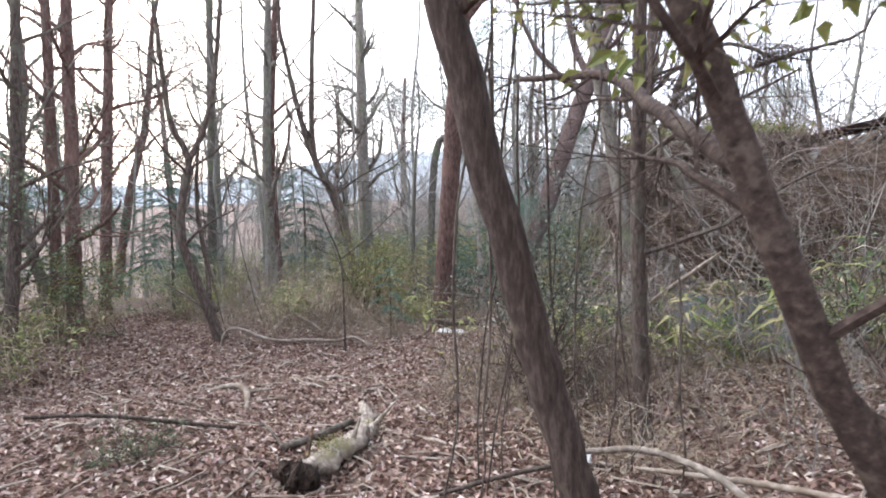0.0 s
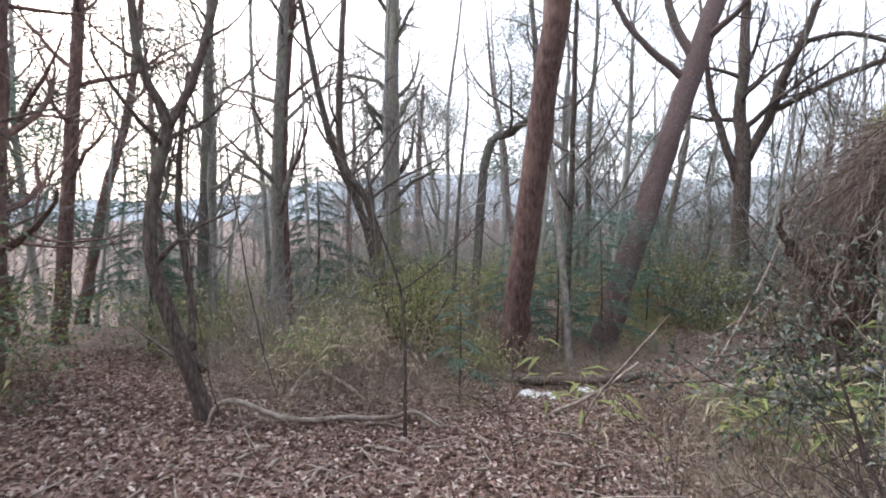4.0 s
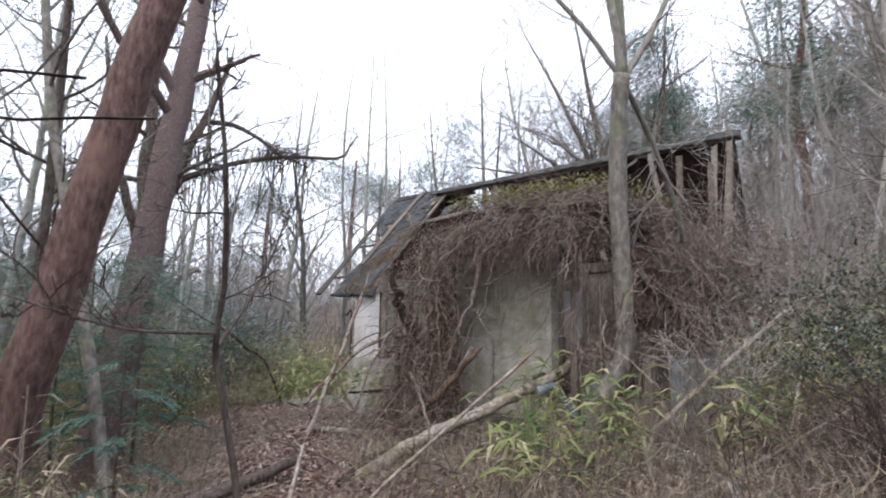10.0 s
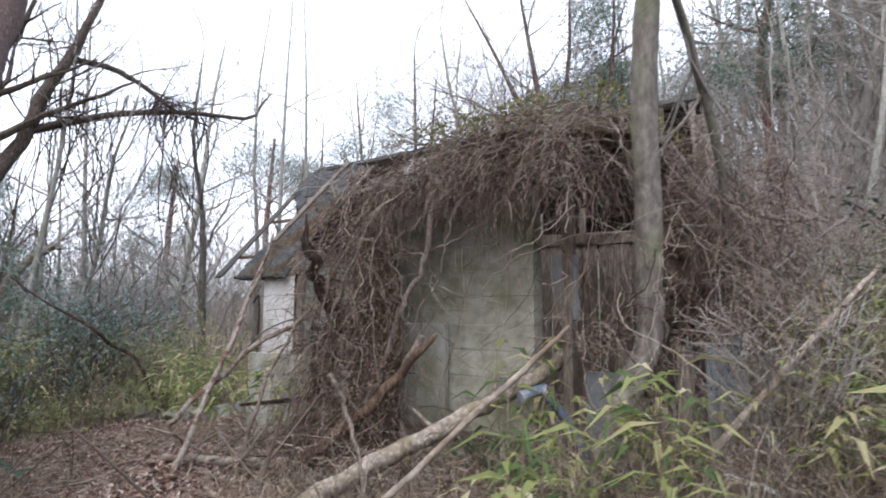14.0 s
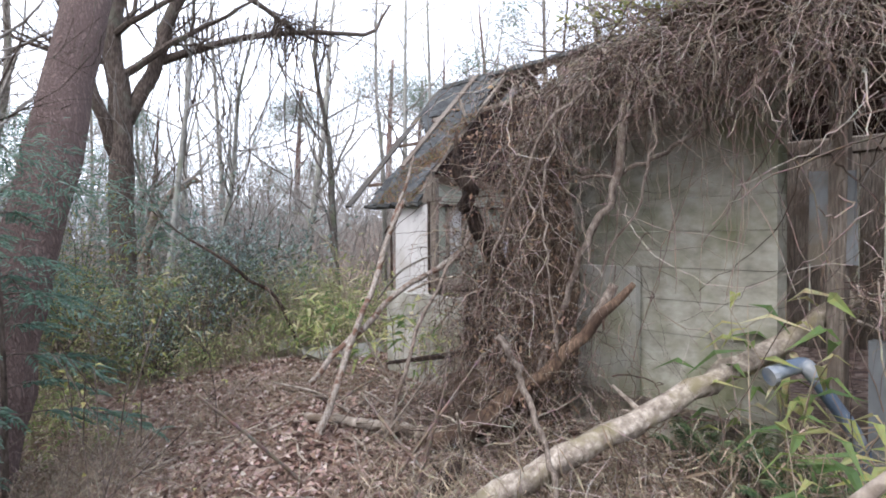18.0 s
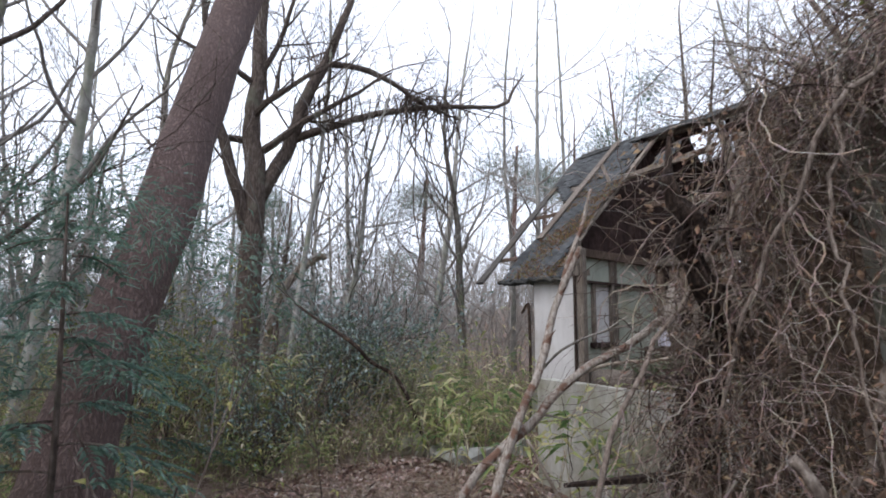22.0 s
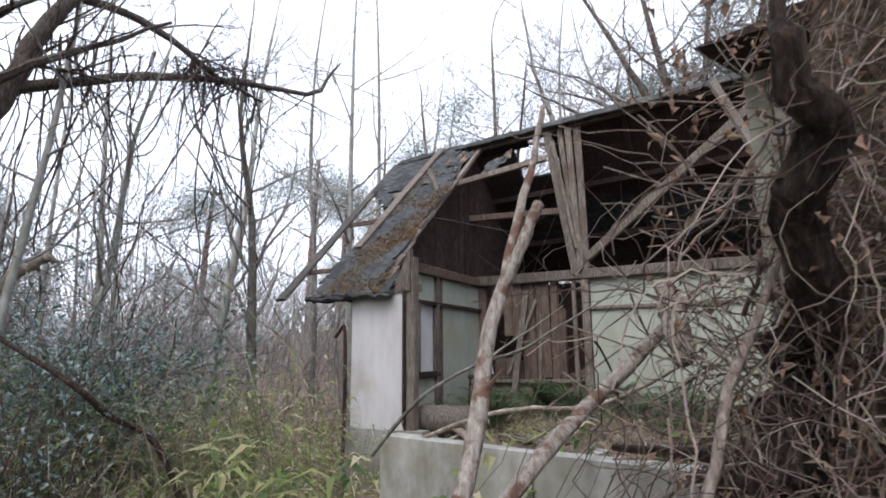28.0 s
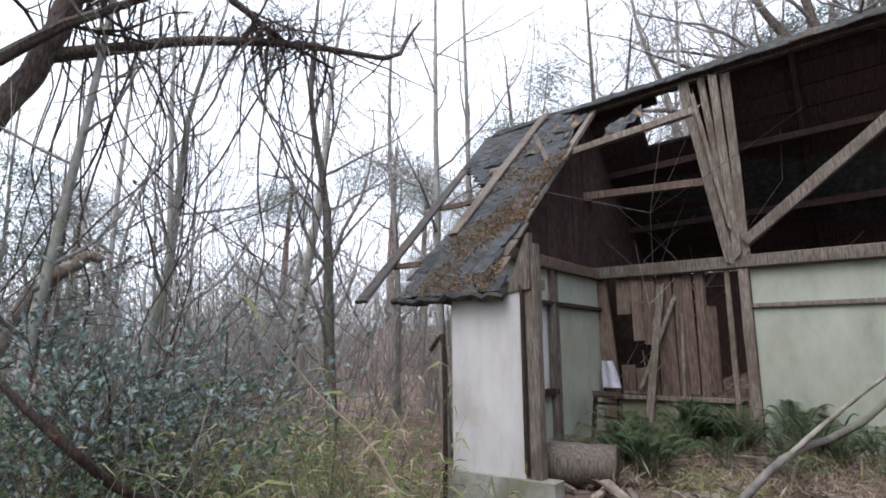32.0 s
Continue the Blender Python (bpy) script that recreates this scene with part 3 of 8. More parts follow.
def make_house():
    r = np.random.default_rng(11)
    walls = thing("wall_house", "weathered plaster and board walls of a ruined hut", "wall", kind="structure", at=hut(0, 0))
    walls.rotation_euler = (0, 0, HUT_TURN)
    b = Buf()
    box(b, (XF, 0.03, -0.2), (XF + 0.11, Y1, 1.37))
    part("plaster_panel", b, PLASTER, walls, "white plastered end panel, broken along one edge")
    b = Buf()
    box(b, (XF - 0.05, -0.25, -1.25), (XF + 0.13, Y1 + 0.04, -0.2))
    part("footing", b, CONCRETE, walls, "bare concrete footing")
    # gable end wall with a boarded window
    b = Buf()
    yg = Y1 - 0.09
    box(b, (0.66, yg, 1.40), (XB, Y1, PLATE))
    box(b, (0.2, yg, 1.40), (0.66, Y1, 1.5))
    box(b, (XF + 0.11, yg, -0.6), (XB, Y1, 0.32))
    box(b, (2.05, yg, 0.32), (XB, Y1, 1.40))
    box(b, (XF + 0.11, yg, 0.32), (1.35, Y1, 1.40))
    part("gable_plaster", b, PLASTER_GREEN, walls, "pale green plaster")
    b = Buf()
    box(b, (1.36, yg + 0.03, 0.33), (2.04, yg + 0.05, 1.39))
    part("window_board", b, PLASTER, walls, "dull cream board filling the window")
    for a, c, w, h in (((1.40, yg - 0.02, 0.3), (1.40, yg - 0.02, 1.4), 0.06, 0.07), ((1.95, yg - 0.02, -0.3), (1.95, yg - 0.02, PLATE), 0.09, 0.08), ((2.1, yg - 0.015, -0.3), (2.1, yg - 0.015, PLATE), 0.04, 0.05),
                       ((XF + 0.1, yg - 0.03, 1.40), (XB, yg - 0.03, 1.40), 0.06, 0.05), ((1.3, yg - 0.03, 0.36), (2.0, yg - 0.03, 0.36), 0.06, 0.08)):
        b = Buf()
        beam(b, a, c, w, h, up=(0, 1, 0) if a[2] != c[2] else (0, 0, 1), rng=r)
        part("stud", b, WOOD_GREY if a[2] != c[2] else WOOD_ROOF, walls)
    # gable triangle boards
    k = 16
    for i in range(k):
        x0 = XF + 0.15 + (XB - XF - 0.2) * i / k
        top = slope_pt((x0 + 0.1 - EAVE_X) / (RIDGE_X - EAVE_X), Y1)[2] - 0.05
        b = Buf()
        box(b, (x0, Y1 - 0.03, min(PLATE, top - 0.1)), (x0 + 0.209, Y1, top), skew=r.normal(size=(8, 3)) * 0.008)
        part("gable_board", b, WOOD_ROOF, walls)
    # back wall: leaning brown planks, some broken off, then green plaster
    y = 0.60
    for w, z0, z1, lean in ((0.19, -0.1, 1.87, 0.16), (0.20, 1.32, 1.87, 0.0), (0.17, 0.95, 1.88, 0.01), (0.16, 0.9, 1.87, 0.0), (0.14, 0.24, 1.88, -0.01), (0.10, 0.2, 1.87, 0.01), (0.13, 0.22, 1.88, 0.0), (0.12, 0.26, 1.87, 0.01), (0.13, 0.22, 1.88, -0.01), (0.12, 0.3, 1.38, 0.01)):
        b = Buf()
        sk = r.normal(size=(8, 3)) * 0.009
        sk[4:, 1] += lean
        box(b, (XB - 0.04 - r.uniform(0, 0.035), y - w, z0), (XB, y - 0.008, z1), skew=sk)
        part("plank", b, WOOD_BROWN, walls)
        y -= w
    for y1, w, z0, z1 in ((0.40, 0.19, 0.2, 0.62), (0.21, 0.17, 0.18, 0.58), (0.04, 0.15, 0.2, 0.52)):
        b = Buf()
        box(b, (XB - 0.05, y1 - w, z0), (XB - 0.01, y1 - 0.01, z1), skew=r.normal(size=(8, 3)) * 0.012)
        part("plank", b, WOOD_BROWN, walls)
    for a, c, w, h in (((XB - 0.22, 0.02, -0.1), (XB - 0.1, -0.22, 1.70), 0.10, 0.03), ((XB - 0.16, 0.1, 0.35), (XB - 0.1, -0.38, 1.5), 0.05, 0.02), ((XB - 0.1, -0.42, 0.2), (XB - 0.07, -0.46, 1.3), 0.04, 0.02), ((XB - 0.07, 0.36, 0.26), (XB - 0.07, 0.02, 0.26), 0.03, 0.07), ((XB - 0.07, -0.78, 0.22), (XB - 0.07, -1.1, 0.2), 0.03, 0.06)):
        b = Buf()
        beam(b, a, c, w, h, up=(1, 0, 0), rng=r, ragged=0.05)
        part("loose_plank", b, WOOD_GREY, walls, "loose leaning plank")
    b = Buf()
    box(b, (XB - 0.03, -1.2, -0.7), (XB + 0.05, Y1 - 0.1, 0.22))
    part("back_plaster", b, PLASTER_OLD, walls, "stained olive plaster below the boards")
    b = Buf()
    box(b, (XB - 0.05, Y0, -0.7), (XB + 0.04, -1.3, PLATE))
    part("back_plaster", b, PLASTER_GREEN, walls, "pale green plaster, stained near the floor")
    for a, c, w, h in (((XB - 0.08, -1.23, -0.5), (XB - 0.08, -1.23, PLATE), 0.12, 0.11), ((XB - 0.08, -1.04, -0.5), (XB - 0.08, -1.04, PLATE), 0.06, 0.06), ((XB - 0.09, -4.2, -0.5), (XB - 0.09, -4.2, PLATE), 0.11, 0.11),
                       ((XB - 0.075, Y0, 1.36), (XB - 0.075, -1.25, 1.36), 0.04, 0.05), ((XB - 0.08, -1.0, 0.2), (XB - 0.08, Y1 - 0.2, 0.2), 0.05, 0.06)):
        b = Buf()
        beam(b, a, c, w, h, up=(1, 0, 0) if a[2] != c[2] else (0, 0, 1), rng=r)
        part("stud", b, WOOD_GREY, walls)
    # wall plates
    for a, c, w, h in (((XB - 0.08, Y0 - 0.1, PLATE + 0.06), (XB - 0.08, Y1 + 0.3, PLATE + 0.06), 0.14, 0.17), ((XF + 0.17, -0.1, 1.43), (XF + 0.17, Y1 + 0.4, 1.43), 0.09, 0.09),
                       ((0.78, Y1 - 0.12, PLATE + 0.03), (XB, Y1 - 0.12, PLATE + 0.03), 0.11, 0.14), ((XF + 0.06, Y0, PLATE - 0.1), (XF + 0.06, -4.2, PLATE - 0.1), 0.14, 0.17), ((XF, Y0, PLATE), (XB, Y0, PLATE), 0.12, 0.14)):
        b = Buf()
        beam(b, a, c, w, h, rng=r)
        part("wall_plate", b, WOOD_GREY if a[0] == c[0] else WOOD_BROWN, walls)
    # posts of the open front
    for yy, z1, w in ((-0.06, 1.78, 0.11), (-3.95, PLATE, 0.11), (-4.5, 3.5, 0.075), (-5.15, 3.6, 0.08), (-6.3, 3.7, 0.09), (Y0 + 0.05, 3.5, 0.1)):
        b = Buf()
        beam(b, (XF + 0.06, yy, -0.9), (XF + 0.06 + (0.35 if z1 > 2 else 0), yy, z1), w, w, up=(1, 0, 0), rng=r)
        part("post", b, WOOD_GREY, walls, "grey weathered wooden post")
    b = Buf()
    tube(b, catmull([(XF - 0.06, Y1 + 0.06, -1.2), (XF - 0.05, Y1 + 0.05, 0.2), (XF - 0.06, Y1 + 0.06, 0.9), (XF - 0.03, Y1 + 0.12, 0.98), (XF, Y1 + 0.25, 0.86)], 16), 0.022, 8, 0.06, r)
    part("corner_post", b, SNAG, walls, "thin dark bent post at the corner")
    b = Buf()
    beam(b, (XF - 0.012, 0.012, -0.15), (XF - 0.012, 0.012, 1.4), 0.03, 0.04, up=(1, 0, 0), rng=r, ragged=0.02)
    part("broken_edge", b, SNAG, walls, "dark broken plaster edge")
    # boards under the plate of the overgrown half
    for i in range(13):
        b = Buf()
        y0 = Y0 + 0.1 + i * 0.225
        box(b, (XF + 0.02, y0, -0.6 + r.uniform(0, 0.1)), (XF + 0.05, y0 + 0.21, PLATE - 0.19), skew=r.normal(size=(8, 3)) * 0.006)
        part("plank", b, WOOD_GREY, walls)
    # unseen walls added behind the partition to stop light leaking in
    b = Buf()
    box(b, (6.1, Y0, -0.9), (6.2, Y1, 2.1))
    for ya in (Y0, Y1 - 0.1):
        box(b, (XB + 0.05, ya, -0.9), (6.1, ya + 0.1, 1.9))
        v = np.array([(x, ya + d, z) for d in (0, 0.06) for x, z in ((XB - 0.1, 1.9), (6.1, 1.9), (XB - 0.1, 4.2), (6.1, 2.2))])
        b.add(v, [(0, 1, 3, 2), (4, 6, 7, 5), (0, 4, 5, 1), (2, 3, 7, 6), (0, 2, 6, 4), (1, 5, 7, 3)])
    part("rear_wall", b, WOOD_ROOF, walls, "unseen dark walls added behind the hut to keep light out")
    # floor
    b = Buf()
    box(b, (XF - 0.02, -4.3, -1.2), (XB + 0.05, Y1 - 0.1, FLOOR))
    fl = part("floor", b, GROUND)
    fl.location, fl.rotation_euler = hut(0, 0), (0, 0, HUT_TURN)
    tagged(fl, "earth floor strewn with debris inside the ruined hut", "floor", kind="structure")
    b = Buf()
    box(b, (1.96, 8.3, -1.2), (5.2, 10.27, FLOOR - 0.1))
    tagged(part("floor", b, GROUND), "earth floor of the roofless lean-to", "floor", kind="structure")

    # roof
    roof = thing("roof", "collapsing hut roof with dark shingles and moss", "roof", kind="structure", at=hut(0, 0))
    roof.rotation_euler = (0, 0, HUT_TURN)
    # rear slope: dark boards on purlins under felt, with a hole near the ridge
    n = 15
    for i in range(4, n):
        for ya, yb in ((Y0, -3.9), (-3.89, -0.75), (-0.74, VERGE)):
            if i in (12, 13, 14) and ya > -1:
                ya = 0.02 if i < 14 else -0.3
            b = Buf()
            s0, s1 = i / n, (i + 0.95) / n
            v = [slope_pt(s, yy, 1, h) for h in (-0.02, 0.0) for s in (s0, s1) for yy in (ya, yb + r.uniform(-0.02, 0.02))]
            v = np.array(v) + r.normal(size=(8, 3)) * 0.004
            b.add(v, SIX)
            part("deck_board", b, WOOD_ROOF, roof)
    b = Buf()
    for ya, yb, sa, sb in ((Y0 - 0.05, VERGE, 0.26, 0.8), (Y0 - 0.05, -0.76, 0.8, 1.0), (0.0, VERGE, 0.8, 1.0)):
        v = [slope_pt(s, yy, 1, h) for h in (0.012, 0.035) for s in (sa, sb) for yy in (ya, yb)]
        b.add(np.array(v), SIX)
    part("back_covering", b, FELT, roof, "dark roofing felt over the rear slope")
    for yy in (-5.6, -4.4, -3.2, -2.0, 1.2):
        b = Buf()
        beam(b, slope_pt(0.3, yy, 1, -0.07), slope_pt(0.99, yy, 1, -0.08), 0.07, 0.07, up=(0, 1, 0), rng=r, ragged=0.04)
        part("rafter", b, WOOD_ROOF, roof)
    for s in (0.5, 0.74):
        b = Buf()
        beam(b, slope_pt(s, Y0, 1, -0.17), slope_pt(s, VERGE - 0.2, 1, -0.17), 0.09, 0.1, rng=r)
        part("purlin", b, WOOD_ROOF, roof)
    # the cluster of split posts that carries the ridge
    for a, c, w in (((XB - 0.14, -1.10, PLATE + 0.1), (RIDGE_X - 0.05, -0.72, 4.42), 0.13), ((XB - 0.10, -1.18, PLATE + 0.1), (RIDGE_X - 0.02, -0.94, 4.45), 0.09), ((XB - 0.16, -1.2, PLATE + 0.15), (RIDGE_X - 0.08, -1.10, 4.44), 0.10), ((XB - 0.12, -1.28, PLATE + 0.1), (RIDGE_X, -1.24, 4.46), 0.11), ((XB - 0.2, -1.16, 2.3), (RIDGE_X - 0.12, -0.84, 4.2), 0.05)):
        b = Buf()
        beam(b, a, c, w, 0.07, up=(1, 0, 0), rng=r, ragged=0.06)
        part("ridge_post", b, WOOD_GREY, roof, "split grey post under the ridge")
    b = Buf()
    beam(b, (RIDGE_X, Y0, RIDGE_Z + 0.06 * (VERGE - Y0) - 0.1), (RIDGE_X, VERGE - 0.05, RIDGE_Z - 0.1), 0.1, 0.13, rng=r)
    part("ridge_beam", b, WOOD_GREY, roof)
    b = Buf()
    beam(b, (XB - 0.05, -0.9, 3.02), (XB - 0.25, 0.95, 3.04), 0.08, 0.11, rng=r, ragged=0.05)
    part("tie_beam", b, WOOD_BROWN, roof, "level brown tie beam")
    b = Buf()
    beam(b, slope_pt(0.66, 0.5, -1, -0.08), slope_pt(0.69, -1.0, -1, -0.02), 0.08, 0.09, rng=r, ragged=0.1)
    part("broken_purlin", b, WOOD_GREY, roof, "broken grey purlin end")
    b = Buf()
    beam(b, (2.05, 0.62, 3.1), (2.1, 0.86, 3.62), 0.05, 0.05, up=(1, 0, 0), rng=r, ragged=0.05)
    part("strut", b, WOOD_GREY, roof)
    b = Buf()
    beam(b, (XB - 0.15, -1.3, PLATE + 0.3), (XB - 0.45, -3.9, 4.15), 0.09, 0.13, rng=r)
    part("brace", b, WOOD_GREY, roof, "long diagonal brace")
    for a, c in (((0.3, -4.55, 3.1), (1.0, -5.4, 3.9)), ((0.15, -6.2, 1.9), (1.3, -5.6, 4.0)), ((0.3, -6.8, 1.9), (1.8, -6.7, 4.2)), ((0.5, -6.9, 1.2), (2.0, -6.95, 4.3)), ((1.2, -6.9, 1.4), (2.6, -6.9, 4.4)), ((0.2, -5.0, 1.9), (1.5, -4.1, 3.8)), ((0.3, -4.0, 1.9), (1.6, -3.4, 3.9))):
        b = Buf()
        beam(b, a, c, 0.10, 0.05, rng=r, ragged=0.06)
        part("strut", b, WOOD_GREY, roof)
    # front slope that still stands, and its shingles
    run = math.hypot(RIDGE_X - EAVE_X, RIDGE_Z - EAVE_Z)
    rows_n = 30

    def y_right(s):
        return 0.2 + 0.25 * min(s / 0.28, 1) + max(0, s - 0.6) * 1.1 + 0.05 * math.sin(19 * s)

    def y_left(s):
        return 1.40 + 0.07 * math.sin(11 * s) if s < 0.5 else min(2.28, 1.5 + (s - 0.5) * 3.6)

    for i in range(15):
        s0, s1 = i / 15, (i + 0.94) / 15
        b = Buf()
        v = [slope_pt(s, yy, -1, h) for h in (-0.035, -0.015) for s in (s0, s1) for yy in (y_right(s0) + 0.03, y_left(s0) - 0.02)]
        b.add(np.array(v), SIX)
        part("deck_board", b, WOOD_GREY, roof)
    for yy in (0.55, 1.2):
        b = Buf()
        beam(b, slope_pt(0.02, yy, -1, -0.09), slope_pt(1, yy, -1, -0.09), 0.06, 0.08, up=(0, 1, 0), rng=r)
        part("rafter", b, WOOD_GREY, roof)
    for s in (0.16, 0.46, 0.7):
        b = Buf()
        beam(b, slope_pt(s, 1.1, -1, -0.06), slope_pt(s, 1.9 + 0.4 * s, -1, -0.06), 0.06, 0.06, rng=r)
        part("purlin", b, WOOD_BROWN, roof)
    b = Buf()
    beam(b, slope_pt(0.0, 1.88, -1, 0.0), slope_pt(0.98, 2.34, -1, 0.0), 0.04, 0.15, up=(0, 1, 0.0), rng=r)
    part("barge_board", b, WOOD_EDGE, roof, "bare dark grey barge board standing away from the shingles")
    b = Buf()
    beam(b, slope_pt(0.24, 1.27, -1, 0.05), slope_pt(1.01, 1.36, -1, 0.06), 0.13, 0.028, up=(-0.65, 0, 0.76), rng=r, ragged=0.02)
    part("loose_batten", b, WOOD_GREY, roof, "loose pale grey batten lying up the slope")
    shapes = []
    for k in range(6):
        b = Buf()
        v = np.array([(x, yy, z) for z in (0, 0.012) for yy in (0, run / rows_n * 1.5) for x in (0, 0.19)], float)
        v[:, :] += r.normal(size=(8, 3)) * np.array([0.008, 0.012, 0.002])
        v[v[:, 1] < 0.05, 2] += 0.006
        b.add(v, [(0, 2, 3, 1), (4, 5, 7, 6), (0, 1, 5, 4), (2, 6, 7, 3), (0, 4, 6, 2), (1, 3, 7, 5)])
        shapes.append(b.mesh("shingle", SHINGLE))
    up = Vector(slope_pt(1, 0) - slope_pt(0, 0)).normalized()
    side = Vector((0, -1, 0))
    nor = side.cross(up)
    turn = Matrix((side, up, nor)).transposed().to_4x4()
    for i in range(rows_n):
        s = i / rows_n
        yy = y_left(s) - r.uniform(0, 0.06)
        while yy - 0.19 > y_right(s):
            if not (0.3 < s < 0.66 and yy > 1.4 and r.random() < 0.5):
                p = slope_pt(s, yy, -1, 0.004 + 0.003 * r.random())
                ob = new("shingle", shapes[r.integers(6)])
                ob.parent = roof
                ob.matrix_basis = Matrix.Translation(p) @ turn @ pose(0, 0, 0, r.normal() * 1.2, r.normal(), r.normal() * 1.5)
            yy -= 0.195
    # ridge caps, thick eave edge, moss
    for i in range(37):
        yy = VERGE - 0.05 - i * 0.25
        if yy < Y0:
            break
        b = Buf()
        v = []
        for yk in (yy, yy - 0.27):
            for side_, s in ((-1, 0.955), (-1, 1.0), (1, 0.955)):
                q = slope_pt(s, yk, side_, 0.03 + 0.03 * r.random())
                v.append(q)
        v = np.array(v)
        v = np.concatenate([v, v - (0, 0, 0.015)])
        b.add(v, [(0, 1, 4, 3), (1, 2, 5, 4), (6, 9, 10, 7), (7, 10, 11, 8), (0, 3, 9, 6), (2, 8, 11, 5), (3, 4, 10, 9), (4, 5, 11, 10), (0, 6, 7, 1), (1, 7, 8, 2)])
        part("ridge_cap", b, FELT, roof)
    b = Buf()
    for h, o in ((0.0, 0.0), (-0.03, 0.015), (-0.06, 0.025), (-0.09, 0.03)):
        line = [slope_pt(-0.012 + o, yy, -1, h) + r.normal(size=3) * 0.014 for yy in np.linspace(0.16, 1.42, 14)]
        tube(b, line, 0.036, 6)
    part("eave_edge", b, FELT, roof, "torn dark felt hanging along the eave")
    b = Buf()
    m = 7600
    s = r.beta(1.2, 2.6, m) * 0.9
    yy = np.array([y_right(a) for a in s]) + r.beta(1.3, 1.6, m) * np.array([max(0.1, min(y_left(a), 1.35) - y_right(a)) for a in s])
    keep = np.sin(yy * 7 + s * 9) + np.sin(s * 23 + 2 * yy) + r.normal(size=m) * 0.5 > -0.3
    s, yy = s[keep], yy[keep]
    at = np.array([slope_pt(a, c, -1, 0.012) for a, c in zip(s, yy)])
    way = np.array(nor)[None] * 0.8 + r.normal(size=at.shape) * 0.8
    leaves(b, at, way, r.normal(size=at.shape), r.uniform(0.02, 0.05, len(at)), r.uniform(0.012, 0.03, len(at)))
    mo = part("moss", b, MOSS, roof, "brown and yellow-green moss")
    mo["kind"] = "stuff"
    b = Buf()
    g = 7
    for (s0, y0, s1, y1) in ((0.97, 1.1, 0.66, 0.62), (0.80, -0.35, 0.69, 0.1)):
        ww, vv = np.meshgrid(np.linspace(0, 1, g), np.linspace(0, 1, g), indexing="ij")
        pts = np.array([slope_pt(s0 + (s1 - s0) * a, y0 + (y1 - y0) * c, -1, 0.05 - 0.12 * c + 0.03 * r.normal()) for a, c in zip(ww.ravel(), vv.ravel())])
        i, j = np.meshgrid(np.arange(g - 1), np.arange(g - 1), indexing="ij")
        q = np.stack([i * g + j, (i + 1) * g + j, (i + 1) * g + j + 1, i * g + j + 1], -1).reshape(-1, 4)
        b.add(np.concatenate([pts, pts + (0, 0, 0.008)]), np.concatenate([q, q[:, ::-1] + g * g]))
    part("torn_felt", b, SHINGLE, roof, "torn greenish roofing felt")
    b = Buf()
    v = np.array([(-0.02, 0.16, 1.36), (0.06, 0.16, 1.36), (-0.02, -0.07, 1.38), (0.06, -0.07, 1.38), (-0.02, -0.04, 1.86), (0.06, -0.04, 1.86), (-0.02, -0.07, 1.88), (0.06, -0.07, 1.88)])
    b.add(v, [(0, 2, 3, 1), (4, 5, 7, 6), (0, 1, 5, 4), (2, 6, 7, 3), (0, 4, 6, 2), (1, 3, 7, 5)])
    part("eave_bracket", b, WOOD_GREY, roof)


make_house()


